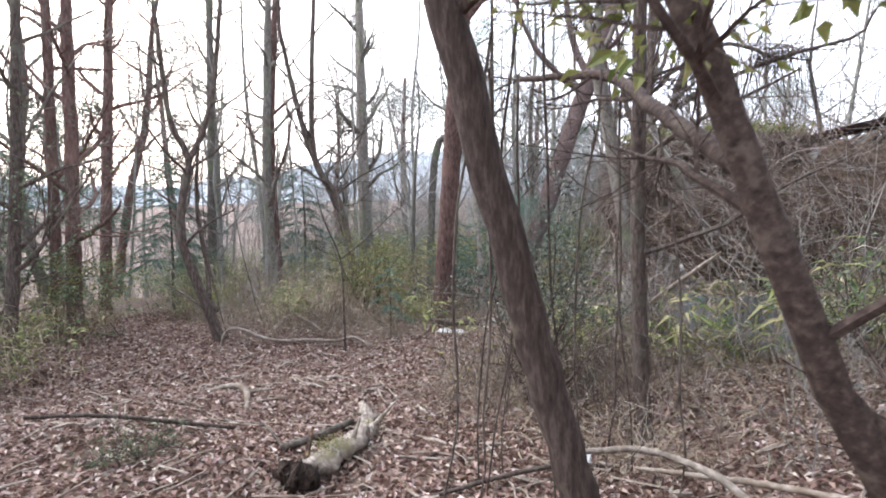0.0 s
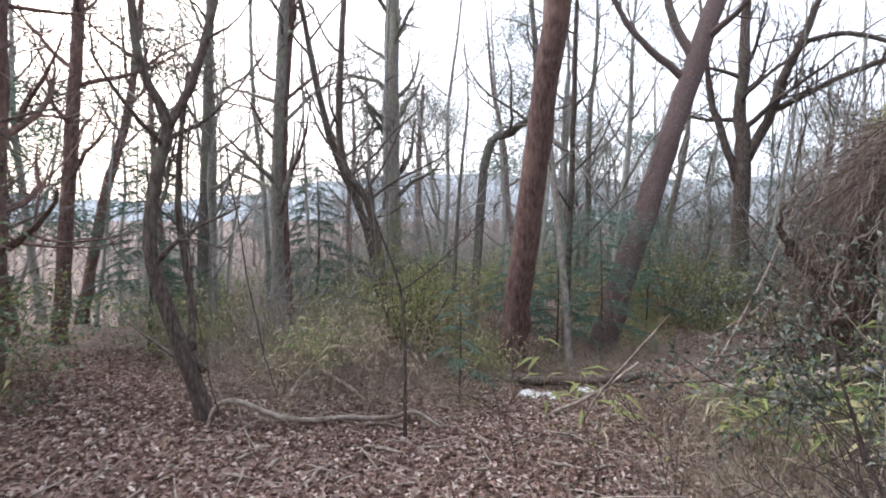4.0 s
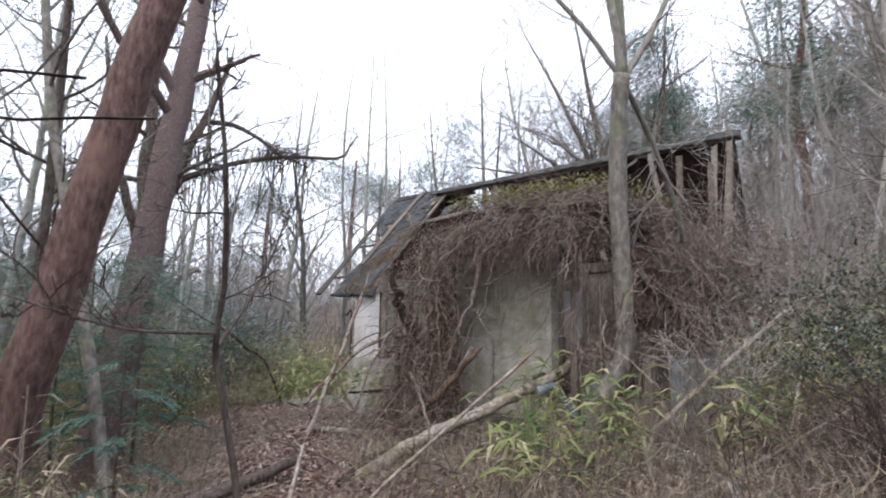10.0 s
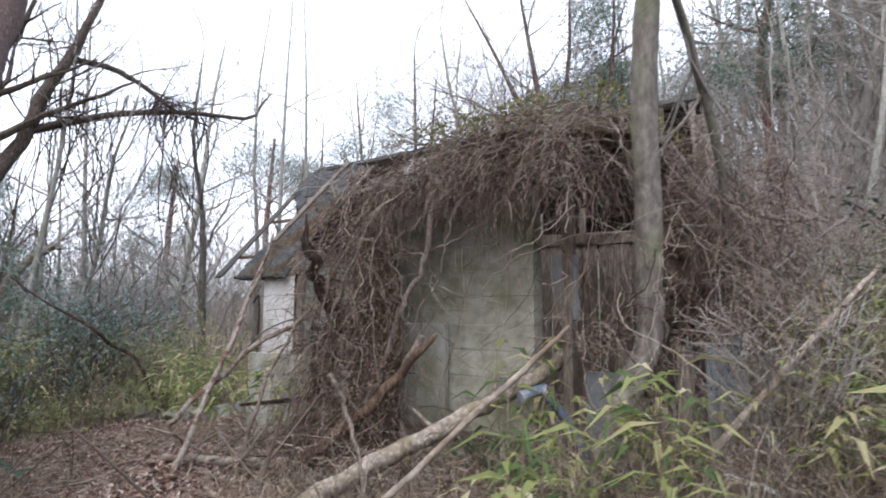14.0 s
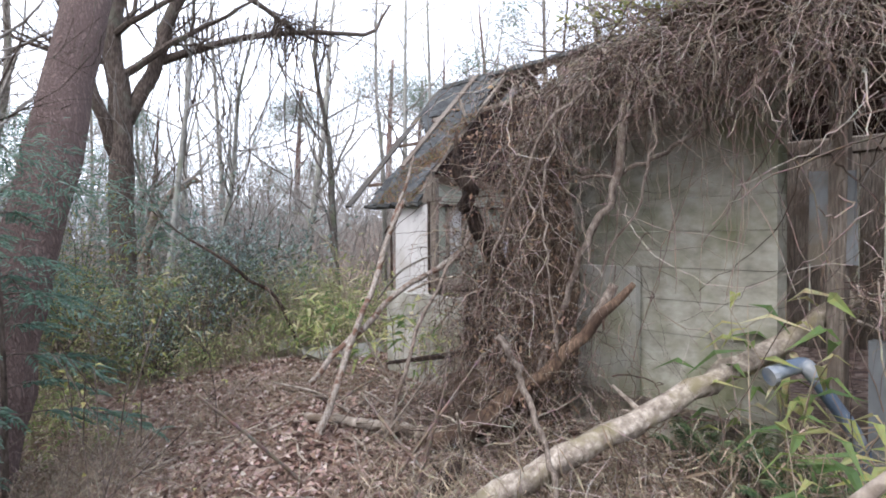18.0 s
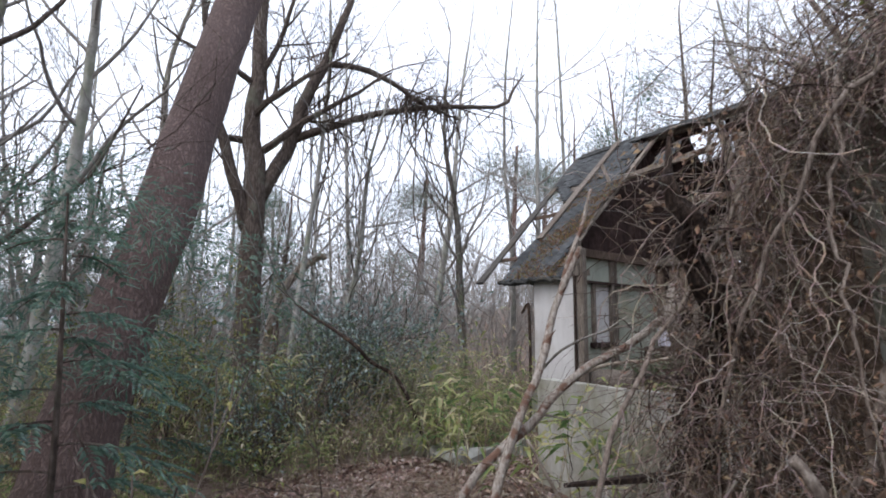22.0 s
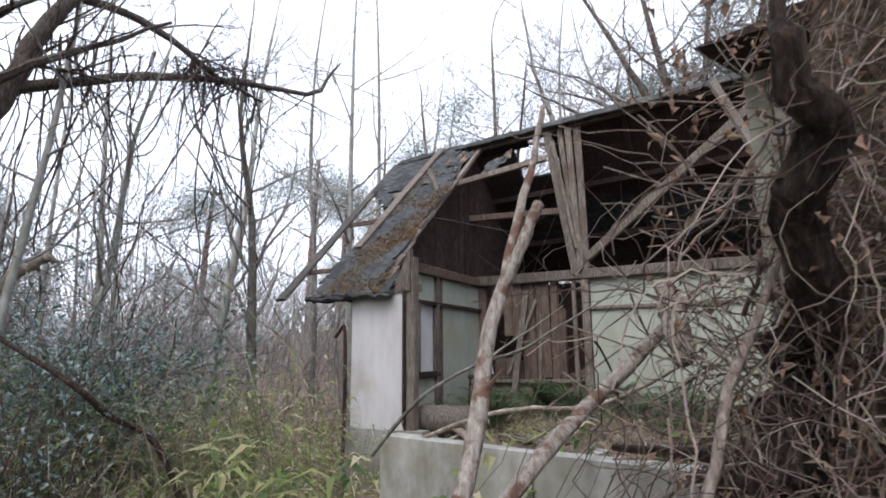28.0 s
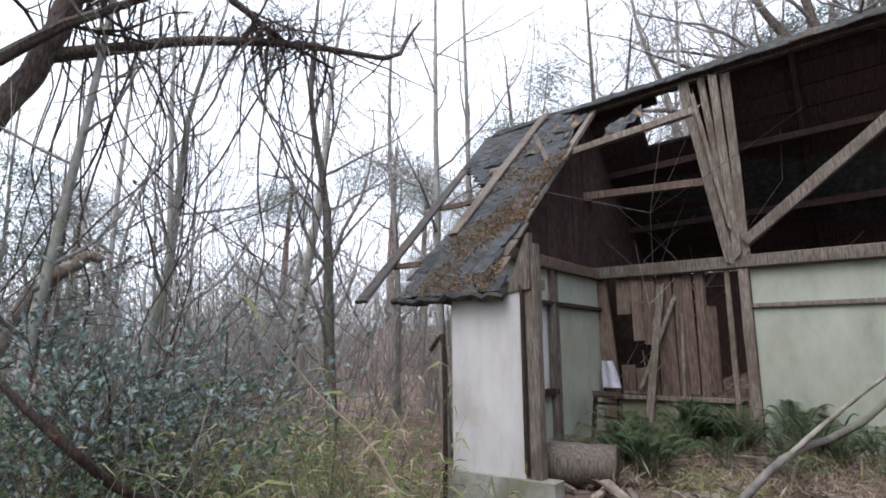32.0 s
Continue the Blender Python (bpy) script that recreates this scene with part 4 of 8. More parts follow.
def make_annex():
    """The overgrown concrete lean-to in front of the house."""
    r = np.random.default_rng(5)
    w = thing("wall_annex", "mossy board-marked concrete front wall of a lean-to", "wall", kind="structure")
    # low parapet wall in three pours
    for y0, y1, zt in ((9.32, 10.42, 0.16), (8.25, 9.31, 0.17)):
        b = Buf()
        box(b, (1.80, y0, -1.15), (1.95, y1, zt), skew=r.normal(size=(8, 3)) * 0.008)
        part("low_wall", b, CONCRETE, w, "low concrete wall with a broken top")
    b = Buf()
    box(b, (1.95, 10.28, -1.15), (4.55, 10.42, -0.25), skew=r.normal(size=(8, 3)) * 0.01)
    part("return_wall", b, CONCRETE, w)
    # tall board-marked panel, one lift above the other
    z = -0.95
    lifts = (0.40, 0.21, 0.24, 0.2, 0.23, 0.22, 0.25, 0.22, 0.24, 0.25, 0.24)
    for h in lifts:
        b = Buf()
        o = r.uniform(-0.004, 0.004)
        box(b, (1.82 + o, 6.27, z), (1.96, 8.245, z + h - 0.004))
        part("board_mark", b, PANEL, w)
        z += h
    b = Buf()
    box(b, (1.74, 7.16, -0.38), (1.80, 7.72, 0.55), skew=r.normal(size=(8, 3)) * 0.006)
    part("board", b, CONCRETE, w, "pale board standing against the wall")
    b = Buf()
    beam(b, (1.76, 6.4, -0.42), (1.76, 7.5, -0.38), 0.05, 0.06, rng=r)
    part("ledge", b, WOOD_GREY, w)
    for yy, z1 in ((5.98, 1.62), (5.55, 0.45), (5.1, 0.42)):
        b = Buf()
        beam(b, (1.88, yy, -0.8), (1.90, yy, z1), 0.09, 0.09, up=(1, 0, 0), rng=r)
        part("post", b, WOOD_GREY, w)
    for lo, hi, m, lab in (((1.86, 5.9, 0.6), (1.89, 6.12, 1.12), SHEET_OLD, "grey sheet nailed over a window"), ((1.84, 5.5, -0.7), (1.88, 5.82, 0.2), SHEET_OLD, "blue-grey sheet cladding"),
                           ((2.3, 5.07, -0.85), (3.2, 5.10, 0.38), METAL_GREY, "grey ribbed sheet cladding"), ((3.21, 5.09, -0.85), (3.8, 5.12, 0.45), METAL_GREY, "grey ribbed sheet cladding")):
        b = Buf()
        if hi[0] - lo[0] > 0.5:
            n = 26
            xs = np.linspace(lo[0], hi[0], n)
            off = 0.008 * np.sin(np.arange(n) * np.pi / 1.5)
            v = np.array([(x, lo[1] + o + d, zz) for d in (0, 0.004) for zz in (lo[2], hi[2]) for x, o in zip(xs, off)])
            i = np.arange(n - 1)
            b.add(v, np.concatenate([np.stack([i, i + 1, n + i + 1, n + i], -1), np.stack([2 * n + i, 3 * n + i, 3 * n + i + 1, 2 * n + i + 1], -1)]))
        else:
            box(b, lo, hi, skew=r.normal(size=(8, 3)) * 0.006)
        part("sheet", b, m, w, lab)
    # sagging roof of the lean-to
    for i in range(9):
        b = Buf()
        y0 = 5.75 + i * 0.29
        v = np.array([(x, yy, z + dz) for dz in (0, 0.025) for x, z in ((1.55, 1.78), (4.7, 2.45)) for yy in (y0, y0 + 0.27)]) + r.normal(size=(8, 3)) * 0.015
        b.add(v, [(0, 1, 3, 2), (4, 6, 7, 5), (0, 4, 5, 1), (2, 3, 7, 6), (0, 2, 6, 4), (1, 5, 7, 3)])
        part("roof_board", b, WOOD_ROOF, w)


make_annex()

# ---- trees ----


def on_walk(x, y, w):
    """Near the line that the visitor walks."""
    line = [(3.4, -3), (1.5, -0.8), (0, 0), (-1.6, 0.3), (-3.5, 1.9), (-3.2, 3.1), (-1.9, 4.8), (-1.3, 6.5), (-0.3, 8.2), (0.3, 9.2)]
    for (ax, ay), (bx, by) in zip(line, line[1:]):
        t = max(0, min(1, ((x - ax) * (bx - ax) + (y - ay) * (by - ay)) / ((bx - ax) ** 2 + (by - ay) ** 2)))
        if math.hypot(x - ax - t * (bx - ax), y - ay - t * (by - ay)) < w:
            return True
    return False


def grow(buf, start, way, length, radius, level, r, sides=6, bend=0.13, rise=0.05, kids=(5, 5, 4), tips=None, spread=0.75):
    """A bare branch that wanders and forks down to twigs."""
    n = (3, 5, 8, 10)[level]
    p = np.array(start, float)
    d = np.array(way, float)
    d /= np.linalg.norm(d)
    pts, dirs = [p.copy()], [d.copy()]
    for _ in range(n):
        d = d + r.normal(size=3) * bend + np.array([0, 0, rise])
        d /= np.linalg.norm(d)
        p = p + d * length / n
        pts.append(p.copy())
        dirs.append(d.copy())
    rad = radius * np.linspace(1, 0.25 if level else 0.3, n + 1)
    tube(buf, pts, np.maximum(rad, 0.0032), sides)
    if tips is not None and level <= 1:
        tips.extend(zip(pts[1:], dirs[1:]))
    if level <= 0:
        return
    for _ in range(kids[level - 1]):
        f = r.uniform(0.25, 1.0)
        i = min(n, max(1, int(f * n)))
        side = r.normal(size=3)
        side -= dirs[i] * (side @ dirs[i])
        side /= np.linalg.norm(side) + 1e-9
        w = dirs[i] * (1 - spread * 0.45) + side * spread
        grow(buf, pts[i], w, length * r.uniform(0.38, 0.62), max(rad[i] * 0.55, 0.003), level - 1, r, 3 if level < 3 else 4, bend * 1.15, rise, kids, tips, spread)


def bare_tree(name, line, radii, bark, label, limbs=8, limb_from=0.45, limb_len=2.2, seed=1, level=2, group="", sides=10, forks=(), tag="tree", kids=(5, 5, 4), top=True, twig_mat=None, rise=0.05):
    """A tree from its trunk's line; forks are further lines that leave it."""
    r = np.random.default_rng(seed)
    t = thing(name, label, tag, group, at=tuple(float(v) for v in line[0]))
    o = np.array(line[0], float)
    pts = catmull(np.array(line, float) - o, 26)
    pts[1:-1] += r.normal(size=pts[1:-1].shape) * radii[0] * 0.05
    rad = np.interp(np.linspace(0, 1, 27), np.linspace(0, 1, len(radii)), radii)
    rad[0] *= 1.35
    rad[1] *= 1.1
    pts[0] -= (0, 0, 0.25)
    b = Buf()
    tube(b, pts, rad, sides, 0.045, r)
    part("trunk", b, bark, t, smooth=True)
    b = Buf()
    for fl, fr in forks:
        q = catmull(np.array(fl, float) - o, 14)
        q[1:] += r.normal(size=q[1:].shape) * fr[0] * 0.08
        rr = np.interp(np.linspace(0, 1, 15), np.linspace(0, 1, len(fr)), fr)
        fb = Buf()
        tube(fb, q, rr, 8, 0.04, r)
        part("limb", fb, bark, t, smooth=True)
        for i in range(5, 15):
            d = q[i] - q[i - 1]
            w = d / np.linalg.norm(d) + r.normal(size=3) * 0.75 + (0, 0, 0.25)
            grow(b, q[i], w, limb_len * r.uniform(0.3, 0.75), min(rr[i] * 0.4, 0.022), 2 if i % 3 == 0 else 1, r, 5, kids=kids, rise=rise)
    for k in range(limbs):
        f = limb_from + (1 - limb_from) * (k + r.random()) / limbs
        i = min(26, int(f * 26))
        a = k * 2.4 + r.uniform(-0.5, 0.5)
        w = np.array([math.cos(a), math.sin(a), r.uniform(0.25, 0.9)])
        grow(b, pts[i], w, limb_len * r.uniform(0.6, 1.1) * (1.25 - 0.5 * f), rad[i] * 0.45, level, r, 6, kids=kids, rise=rise)
    if top:
        d = pts[-1] - pts[-2]
        grow(b, pts[-1], d, limb_len * 0.9, rad[-1] * 0.9, level, r, 6, kids=kids, rise=rise)
    if b.n:
        part("crown", b, twig_mat or bark, t)["kind"] = "stuff"
    return t


def needle_crown(t, centres, mat, r, per=160, size=0.5, leaf=0.11, wide=0.02, flat=0.5, name="foliage"):
    """A crown of many small sprays round the given places."""
    b = Buf()
    for c in centres:
        at = np.array(c) + r.normal(size=(per, 3)) * size * np.array([1, 1, flat])
        way = (at - np.array(c)) + r.normal(size=(per, 3)) * 0.35 * size + np.array([0, 0, -0.1 * size])
        leaves(b, at, way, r.normal(size=(per, 3)) * 0.6 + (0, 0, 1), leaf * r.uniform(0.6, 1.4, per), wide * r.uniform(0.7, 1.3, per))
    return part(name, b, mat, t)


# the leaning red pine, the dark leaning trunk and the forked tree beyond the clearing
pine = bare_tree("pine_tree", [(-3.12, 8.73, -1.3), (-2.94, 8.57, 0), (-2.55, 8.22, 2), (-2.15, 7.86, 4), (-1.75, 7.51, 6), (-1.3, 7.2, 9)], (0.24, 0.21, 0.19, 0.17, 0.13), BARK_RED,
                 "leaning red-barked pine trunk rising out of undergrowth", limbs=6, limb_from=0.72, limb_len=2.2, seed=3, sides=14)
rr_ = np.random.default_rng(77)
needle_crown(pine, rr_.normal(size=(22, 3)) * (1.2, 1.2, 0.6) + (1.7, -1.4, 9.6), CYPRESS, rr_, 120, 0.32, 0.14, 0.014)
lean = bare_tree("leaning_tree", [(-2.0, 9.95, -1.35), (-1.7, 10.36, 0), (-1.23, 11.13, 2), (-0.76, 11.91, 4), (-0.3, 12.7, 6), (0.4, 13.8, 9)], (0.27, 0.225, 0.21, 0.19, 0.15), BARK_PLATED,
                 "dark plated trunk of a leaning tree in bamboo grass", limbs=5, limb_from=0.7, limb_len=2.5, seed=5, sides=14,
                 forks=[([(-0.67, 12.07, 4.4), (-1.2, 12.3, 5.6), (-1.5, 12.4, 8)], (0.1, 0.08, 0.05)), ([(-0.78, 11.9, 4.0), (-1.9, 11.6, 5.2), (-2.6, 11.5, 7)], (0.08, 0.06, 0.03))])
needle_crown(lean, np.clip(rr_.normal(size=(44, 3)), -1.3, 1.3) * (0.75, 0.55, 0.42) + (0.2, 0.55, 2.2), CYPRESS, rr_, 110, 0.22, 0.1, 0.011, 0.35)
needle_crown(lean, rr_.normal(size=(16, 3)) * (0.8, 0.6, 0.55) + (-0.1, 1.6, 6.9), CYPRESS, rr_, 80, 0.24, 0.12, 0.012, 0.35)
fork = bare_tree("forked_tree", [(0.1, 16.4, -1.5), (0.09, 16.3, 0.5), (0.1, 16.28, 2.9), (0.0, 16.3, 4.2), (0.05, 16.29, 5.4), (0.1, 16.4, 8.5)], (0.26, 0.205, 0.19, 0.15, 0.13, 0.08), BARK_DARK,
                 "forked tree with one long level limb hung with vines", limbs=9, limb_from=0.5, limb_len=2.8, seed=8, sides=14, kids=(7, 7, 4), rise=0.02,
                 forks=[([(0.15, 16.28, 2.8), (0.66, 16.25, 3.9), (0.95, 16.3, 4.9), (1.3, 16.3, 5.7), (1.9, 16.4, 7.5)], (0.135, 0.12, 0.11, 0.10, 0.05)),
                        ([(0.72, 16.25, 4.0), (1.65, 16.35, 4.5), (2.67, 16.35, 4.92), (3.9, 16.3, 5.25), (5.17, 16.2, 5.45), (5.47, 16.1, 5.93), (5.65, 16.0, 6.2)], (0.08, 0.07, 0.058, 0.046, 0.034, 0.014)),
                        ([(1.25, 16.3, 5.6), (2.11, 16.5, 5.75), (2.8, 16.4, 5.5), (3.3, 16.3, 5.2), (4.2, 16.3, 5.0)], (0.07, 0.06, 0.045, 0.02)),
                        ([(0.05, 16.3, 2.2), (-0.3, 16.2, 3.2), (-0.7, 16.2, 4.6), (-1.0, 16.3, 7)], (0.11, 0.1, 0.08, 0.04))])
bare_tree("slender_tree", [(1.55, 5.62, -0.62), (1.57, 5.45, -0.05), (1.75, 5.3, 0.45), (1.68, 5.25, 1), (1.51, 5.18, 2), (1.38, 5.08, 2.9), (1.32, 5.0, 3.28)], (0.105, 0.098, 0.095, 0.088, 0.088), BARK_GREY,
                    "slim grey-barked tree with pale horizontal rings", limbs=0, seed=12, limb_len=2.2, twig_mat=TWIG, top=False,
                    forks=[([(1.32, 5.0, 3.2), (1.36, 5.05, 4.2), (1.45, 5.2, 5.2), (1.5, 5.3, 6.8)], (0.06, 0.05, 0.025)), ([(1.32, 5.0, 3.2), (1.2, 5.02, 3.9), (1.05, 5.2, 5.0), (0.9, 5.5, 6.4)], (0.05, 0.04, 0.012)), ([(1.32, 5.0, 3.2), (1.1, 5.3, 3.8), (0.9, 5.8, 4.6), (0.8, 6.2, 5.6)], (0.03, 0.025, 0.01)), ([(1.33, 5.0, 3.2), (1.7, 4.8, 3.9), (2.0, 4.6, 4.8)], (0.035, 0.03, 0.012)),
                           ([(1.33, 5.0, 3.2), (1.62, 5.0, 2.95), (1.95, 4.95, 2.5), (2.35, 4.9, 1.75), (2.6, 4.95, 1.2)], (0.03, 0.032, 0.035, 0.03))])
bare_tree("slim_tree", [(-2.08, 8.8, -1.2), (-2.25, 8.97, 0), (-2.42, 9.17, 1), (-2.6, 9.35, 2), (-2.78, 9.51, 3), (-2.95, 9.8, 5), (-2.9, 10.2, 7.5)], (0.07, 0.06, 0.055, 0.048, 0.025), BARK_GREY, "slim pale grey tree beside a leaning pine", limbs=7, limb_from=0.5, limb_len=2.0, seed=14)
bare_tree("crooked_tree", [(2.45, 0.73, -0.5), (2.33, 0.7, -0.1), (2.2, 0.66, 0.4), (2.06, 0.58, 1), (1.87, 0.38, 2), (1.69, 0.18, 3), (1.45, 0.1, 4.4), (1.2, 0.3, 7)], (0.125, 0.11, 0.105, 0.10, 0.09, 0.07), BARK_BROWN,
                  "crooked brown trunk hung with thin vines", limbs=4, limb_from=0.6, limb_len=2.0, seed=15, sides=14,
                  forks=[([(1.72, 0.22, 2.8), (1.9, 0.5, 3.6), (2.0, 0.8, 4.6)], (0.05, 0.04, 0.02))])
bare_tree("bank_tree", [(2.4, 2.5, -0.6), (2.36, 2.5, 0), (2.33, 2.45, 1), (2.34, 2.35, 2), (2.36, 2.25, 3), (2.4, 2.1, 5)], (0.08, 0.066, 0.06, 0.055, 0.04), BARK_DARK,
                  "dark straight young tree at the foot of the bank", limbs=6, limb_from=0.4, limb_len=1.8, seed=17)
near2 = bare_tree("leaning_sapling", [(3.98, 0.19, 0.0), (3.8, 0.11, 0.3), (3.44, -0.03, 1), (3.08, -0.18, 2), (2.72, -0.33, 3), (2.3, -0.5, 4.5)], (0.075, 0.068, 0.062, 0.055, 0.04), BARK_WET,
                  "dark leaning young trunk with flaking rings", limbs=7, limb_from=0.4, limb_len=1.5, seed=16,
                  forks=[([(3.5, 0.0, 0.9), (4.1, 0.4, 0.2), (4.6, 0.7, -0.1)], (0.05, 0.05, 0.04)), ([(3.2, -0.1, 1.7), (2.7, 0.8, 2.1), (2.3, 1.4, 2.4), (1.6, 1.7, 2.5)], (0.045, 0.04, 0.02))])
needle_crown(near2, np.array([(-1.25, -0.45, 2.65), (-1.0, -0.4, 2.85), (-1.5, -0.3, 2.75), (-0.75, -0.3, 2.7), (-1.1, -0.2, 2.3), (-0.5, -0.35, 2.4)]), IVY, np.random.default_rng(4), 70, 0.22, 0.1, 0.045)
bare_tree("crooked_sapling", [(-4.19, 3.56, -0.7), (-4.34, 3.35, 0.17), (-4.47, 3.16, 1.06), (-4.43, 3.23, 1.85), (-4.38, 3.3, 2.24), (-4.51, 3.11, 2.92), (-4.55, 3.04, 4.2)], (0.085, 0.07, 0.06, 0.055, 0.04, 0.03), BARK_DARK,
                  "thin crooked dark sapling beside the leafy path", limbs=6, limb_from=0.25, limb_len=1.3, seed=18, forks=[([(-4.38, 3.3, 2.2), (-4.23, 3.5, 2.75), (-4.12, 3.65, 3.5), (-4.0, 3.8, 5)], (0.045, 0.04, 0.03)), ([(-4.3, 3.45, 0.1), (-4.44, 3.56, 0.6), (-4.5, 3.48, 1.6), (-4.47, 3.6, 2.8)], (0.04, 0.035, 0.02))])

bare_tree("thin_tree", [(-2.6, 4.62, -0.8), (-2.62, 4.66, -0.1), (-2.69, 4.73, 0.4), (-2.73, 4.75, 0.63), (-2.76, 4.62, 0.95), (-2.84, 4.48, 1.35), (-2.9, 4.44, 1.7)], (0.018, 0.016, 0.014, 0.012, 0.008), BARK_DARK, "thin crooked dark sapling with bare twigs", limbs=3, limb_from=0.55, limb_len=0.4, seed=19, sides=7, kids=(3, 3, 3),
          forks=[([(-2.73, 4.75, 0.63), (-2.5, 4.95, 0.85), (-2.25, 5.2, 1.15), (-2.0, 5.5, 1.5)], (0.01, 0.008, 0.004)), ([(-2.74, 4.72, 0.7), (-3.1, 4.8, 0.72), (-3.5, 4.95, 0.85)], (0.008, 0.006, 0.003))])

FAN = [((9.45, 9.8, 1.6), (9.0, 10.5, 3.7), (8.7, 11.5, 5.0), (8.4, 13.0, 6.2), 0.1), ((9.4, 9.85, 2.0), (8.9, 10.9, 3.9), (8.5, 12.2, 4.7), (8.2, 14.2, 5.3), 0.09), ((9.4, 9.9, 2.6), (8.9, 10.5, 5.0), (8.6, 11.2, 6.8), (8.2, 12.2, 9.0), 0.1), ((9.4, 9.9, 2.2), (9.3, 10.6, 4.4), (9.4, 11.8, 5.8), (9.5, 13.2, 6.6), 0.08),
       ((9.4, 9.9, 2.4), (9.5, 9.4, 4.4), (9.6, 8.9, 6.2), (9.7, 8.4, 8.0), 0.08), ((9.4, 9.9, 3.0), (8.9, 9.6, 5.2), (8.6, 9.3, 7.0), (8.4, 9.2, 9.0), 0.08)]


def behind(x, y, z):
    """Sets a place a third further off from the clearing."""
    return (-2.5 + 1.34 * (x + 2.5), 4 + 1.34 * (y - 4), 0.8 + 1.34 * (z - 0.8))


bare_tree("fan_tree", [behind(*p) for p in ((9.6, 9.7, 0.1), (9.5, 9.75, 1.6), (9.4, 9.9, 3.2), (9.1, 10.3, 5.5), (8.8, 10.8, 9))], (0.21, 0.2, 0.18, 0.1, 0.03), BARK_DARK, "bare tree with wide fanned branches behind the hut", limbs=15, limb_from=0.4, limb_len=4.6, seed=21, level=3, kids=(7, 7, 5), rise=0.05, twig_mat=TWIG,
          forks=[([behind(*a), behind(*b_), behind(*c_), behind(*d_)], (w * 1.3, w, w * 0.6, 0.015)) for a, b_, c_, d_, w in FAN])

TRUNKS = [
    ([(-7.66, 3.15, -1.0), (-7.6, 3.3, 2), (-7.5, 3.5, 7)], 0.13, BARK_RED), ([(-8.65, 3.37, -1.1), (-8.5, 3.7, 8)], 0.1, BARK_RED), ([(-6.16, 1.42, -0.9), (-6.07, 1.69, 1.57), (-5.9, 2, 6)], 0.09, BARK_DARK),
    ([(-11.8, 6.06, -1.6), (-11.4, 6.7, 8)], 0.14, BARK_RED), ([(-10.4, 8.3, -1.8), (-10.1, 8.7, 9)], 0.11, BARK_GREY), ([(-7.82, 8.22, -1.6), (-7.85, 8.18, 2.4), (-7.6, 8.4, 8)], 0.12, BARK_GREY),
    ([(-5.6, 8.9, -1.4), (-5.88, 8.62, 1.4), (-6.34, 8.25, 2.8), (-6.2, 8.4, 7)], 0.08, BARK_DARK), ([(-8.4, 12.9, -2), (-8.4, 13, 9)], 0.2, BARK_GREY), ([(-2.7, 10.41, -1.3), (-2.62, 10.44, 1.5), (-2.55, 10.47, 7)], 0.06, BARK_DARK),
    ([(-7.4, 11.8, -1.8), (-7.5, 11.76, 3.4), (-7.4, 11.8, 9)], 0.15, BARK_GREY), ([(-6.5, 10.1, -1.7), (-6.83, 9.82, 0.95), (-7.5, 9.3, 3.2), (-8, 9, 6)], 0.09, BARK_DARK), ([(-8.1, 8.7, -1.6), (-8.2, 8.7, 3), (-7.9, 9, 8)], 0.11, BARK_RED),
    ([(-5.3, 11.8, -1.5), (-5.06, 11.93, 2.7), (-4.47, 12.16, 3.35), (-4.0, 12.3, 4.1), (-4.2, 12.3, 7)], 0.1, BARK_GREY),
]
for k, (ln, rad, bark) in enumerate(TRUNKS):
    lab = {BARK_RED: "straight reddish trunk in the wood beside the path", BARK_GREY: "pale grey bare tree standing in bamboo grass", BARK_DARK: "thin dark bare tree in the undergrowth"}[bark]
    bare_tree("forest_tree", ln, (rad * 1.15, rad, rad * 0.85, rad * 0.55), bark, lab, limbs=10, limb_from=0.35, limb_len=2.3, seed=40 + k, level=2, sides=8, kids=(5, 5, 4), group="trees of the wood")


# woods behind, built from a few shapes
def far_trunk(seed, h):
    """A trunk line with a slight lean."""
    r = np.random.default_rng(seed)
    lx, ly = r.normal(size=2) * 0.07
    return [(lx * h * f + r.normal() * 0.09, ly * h * f + r.normal() * 0.09, h * f) for f in (0, 0.28, 0.52, 0.76, 1)]


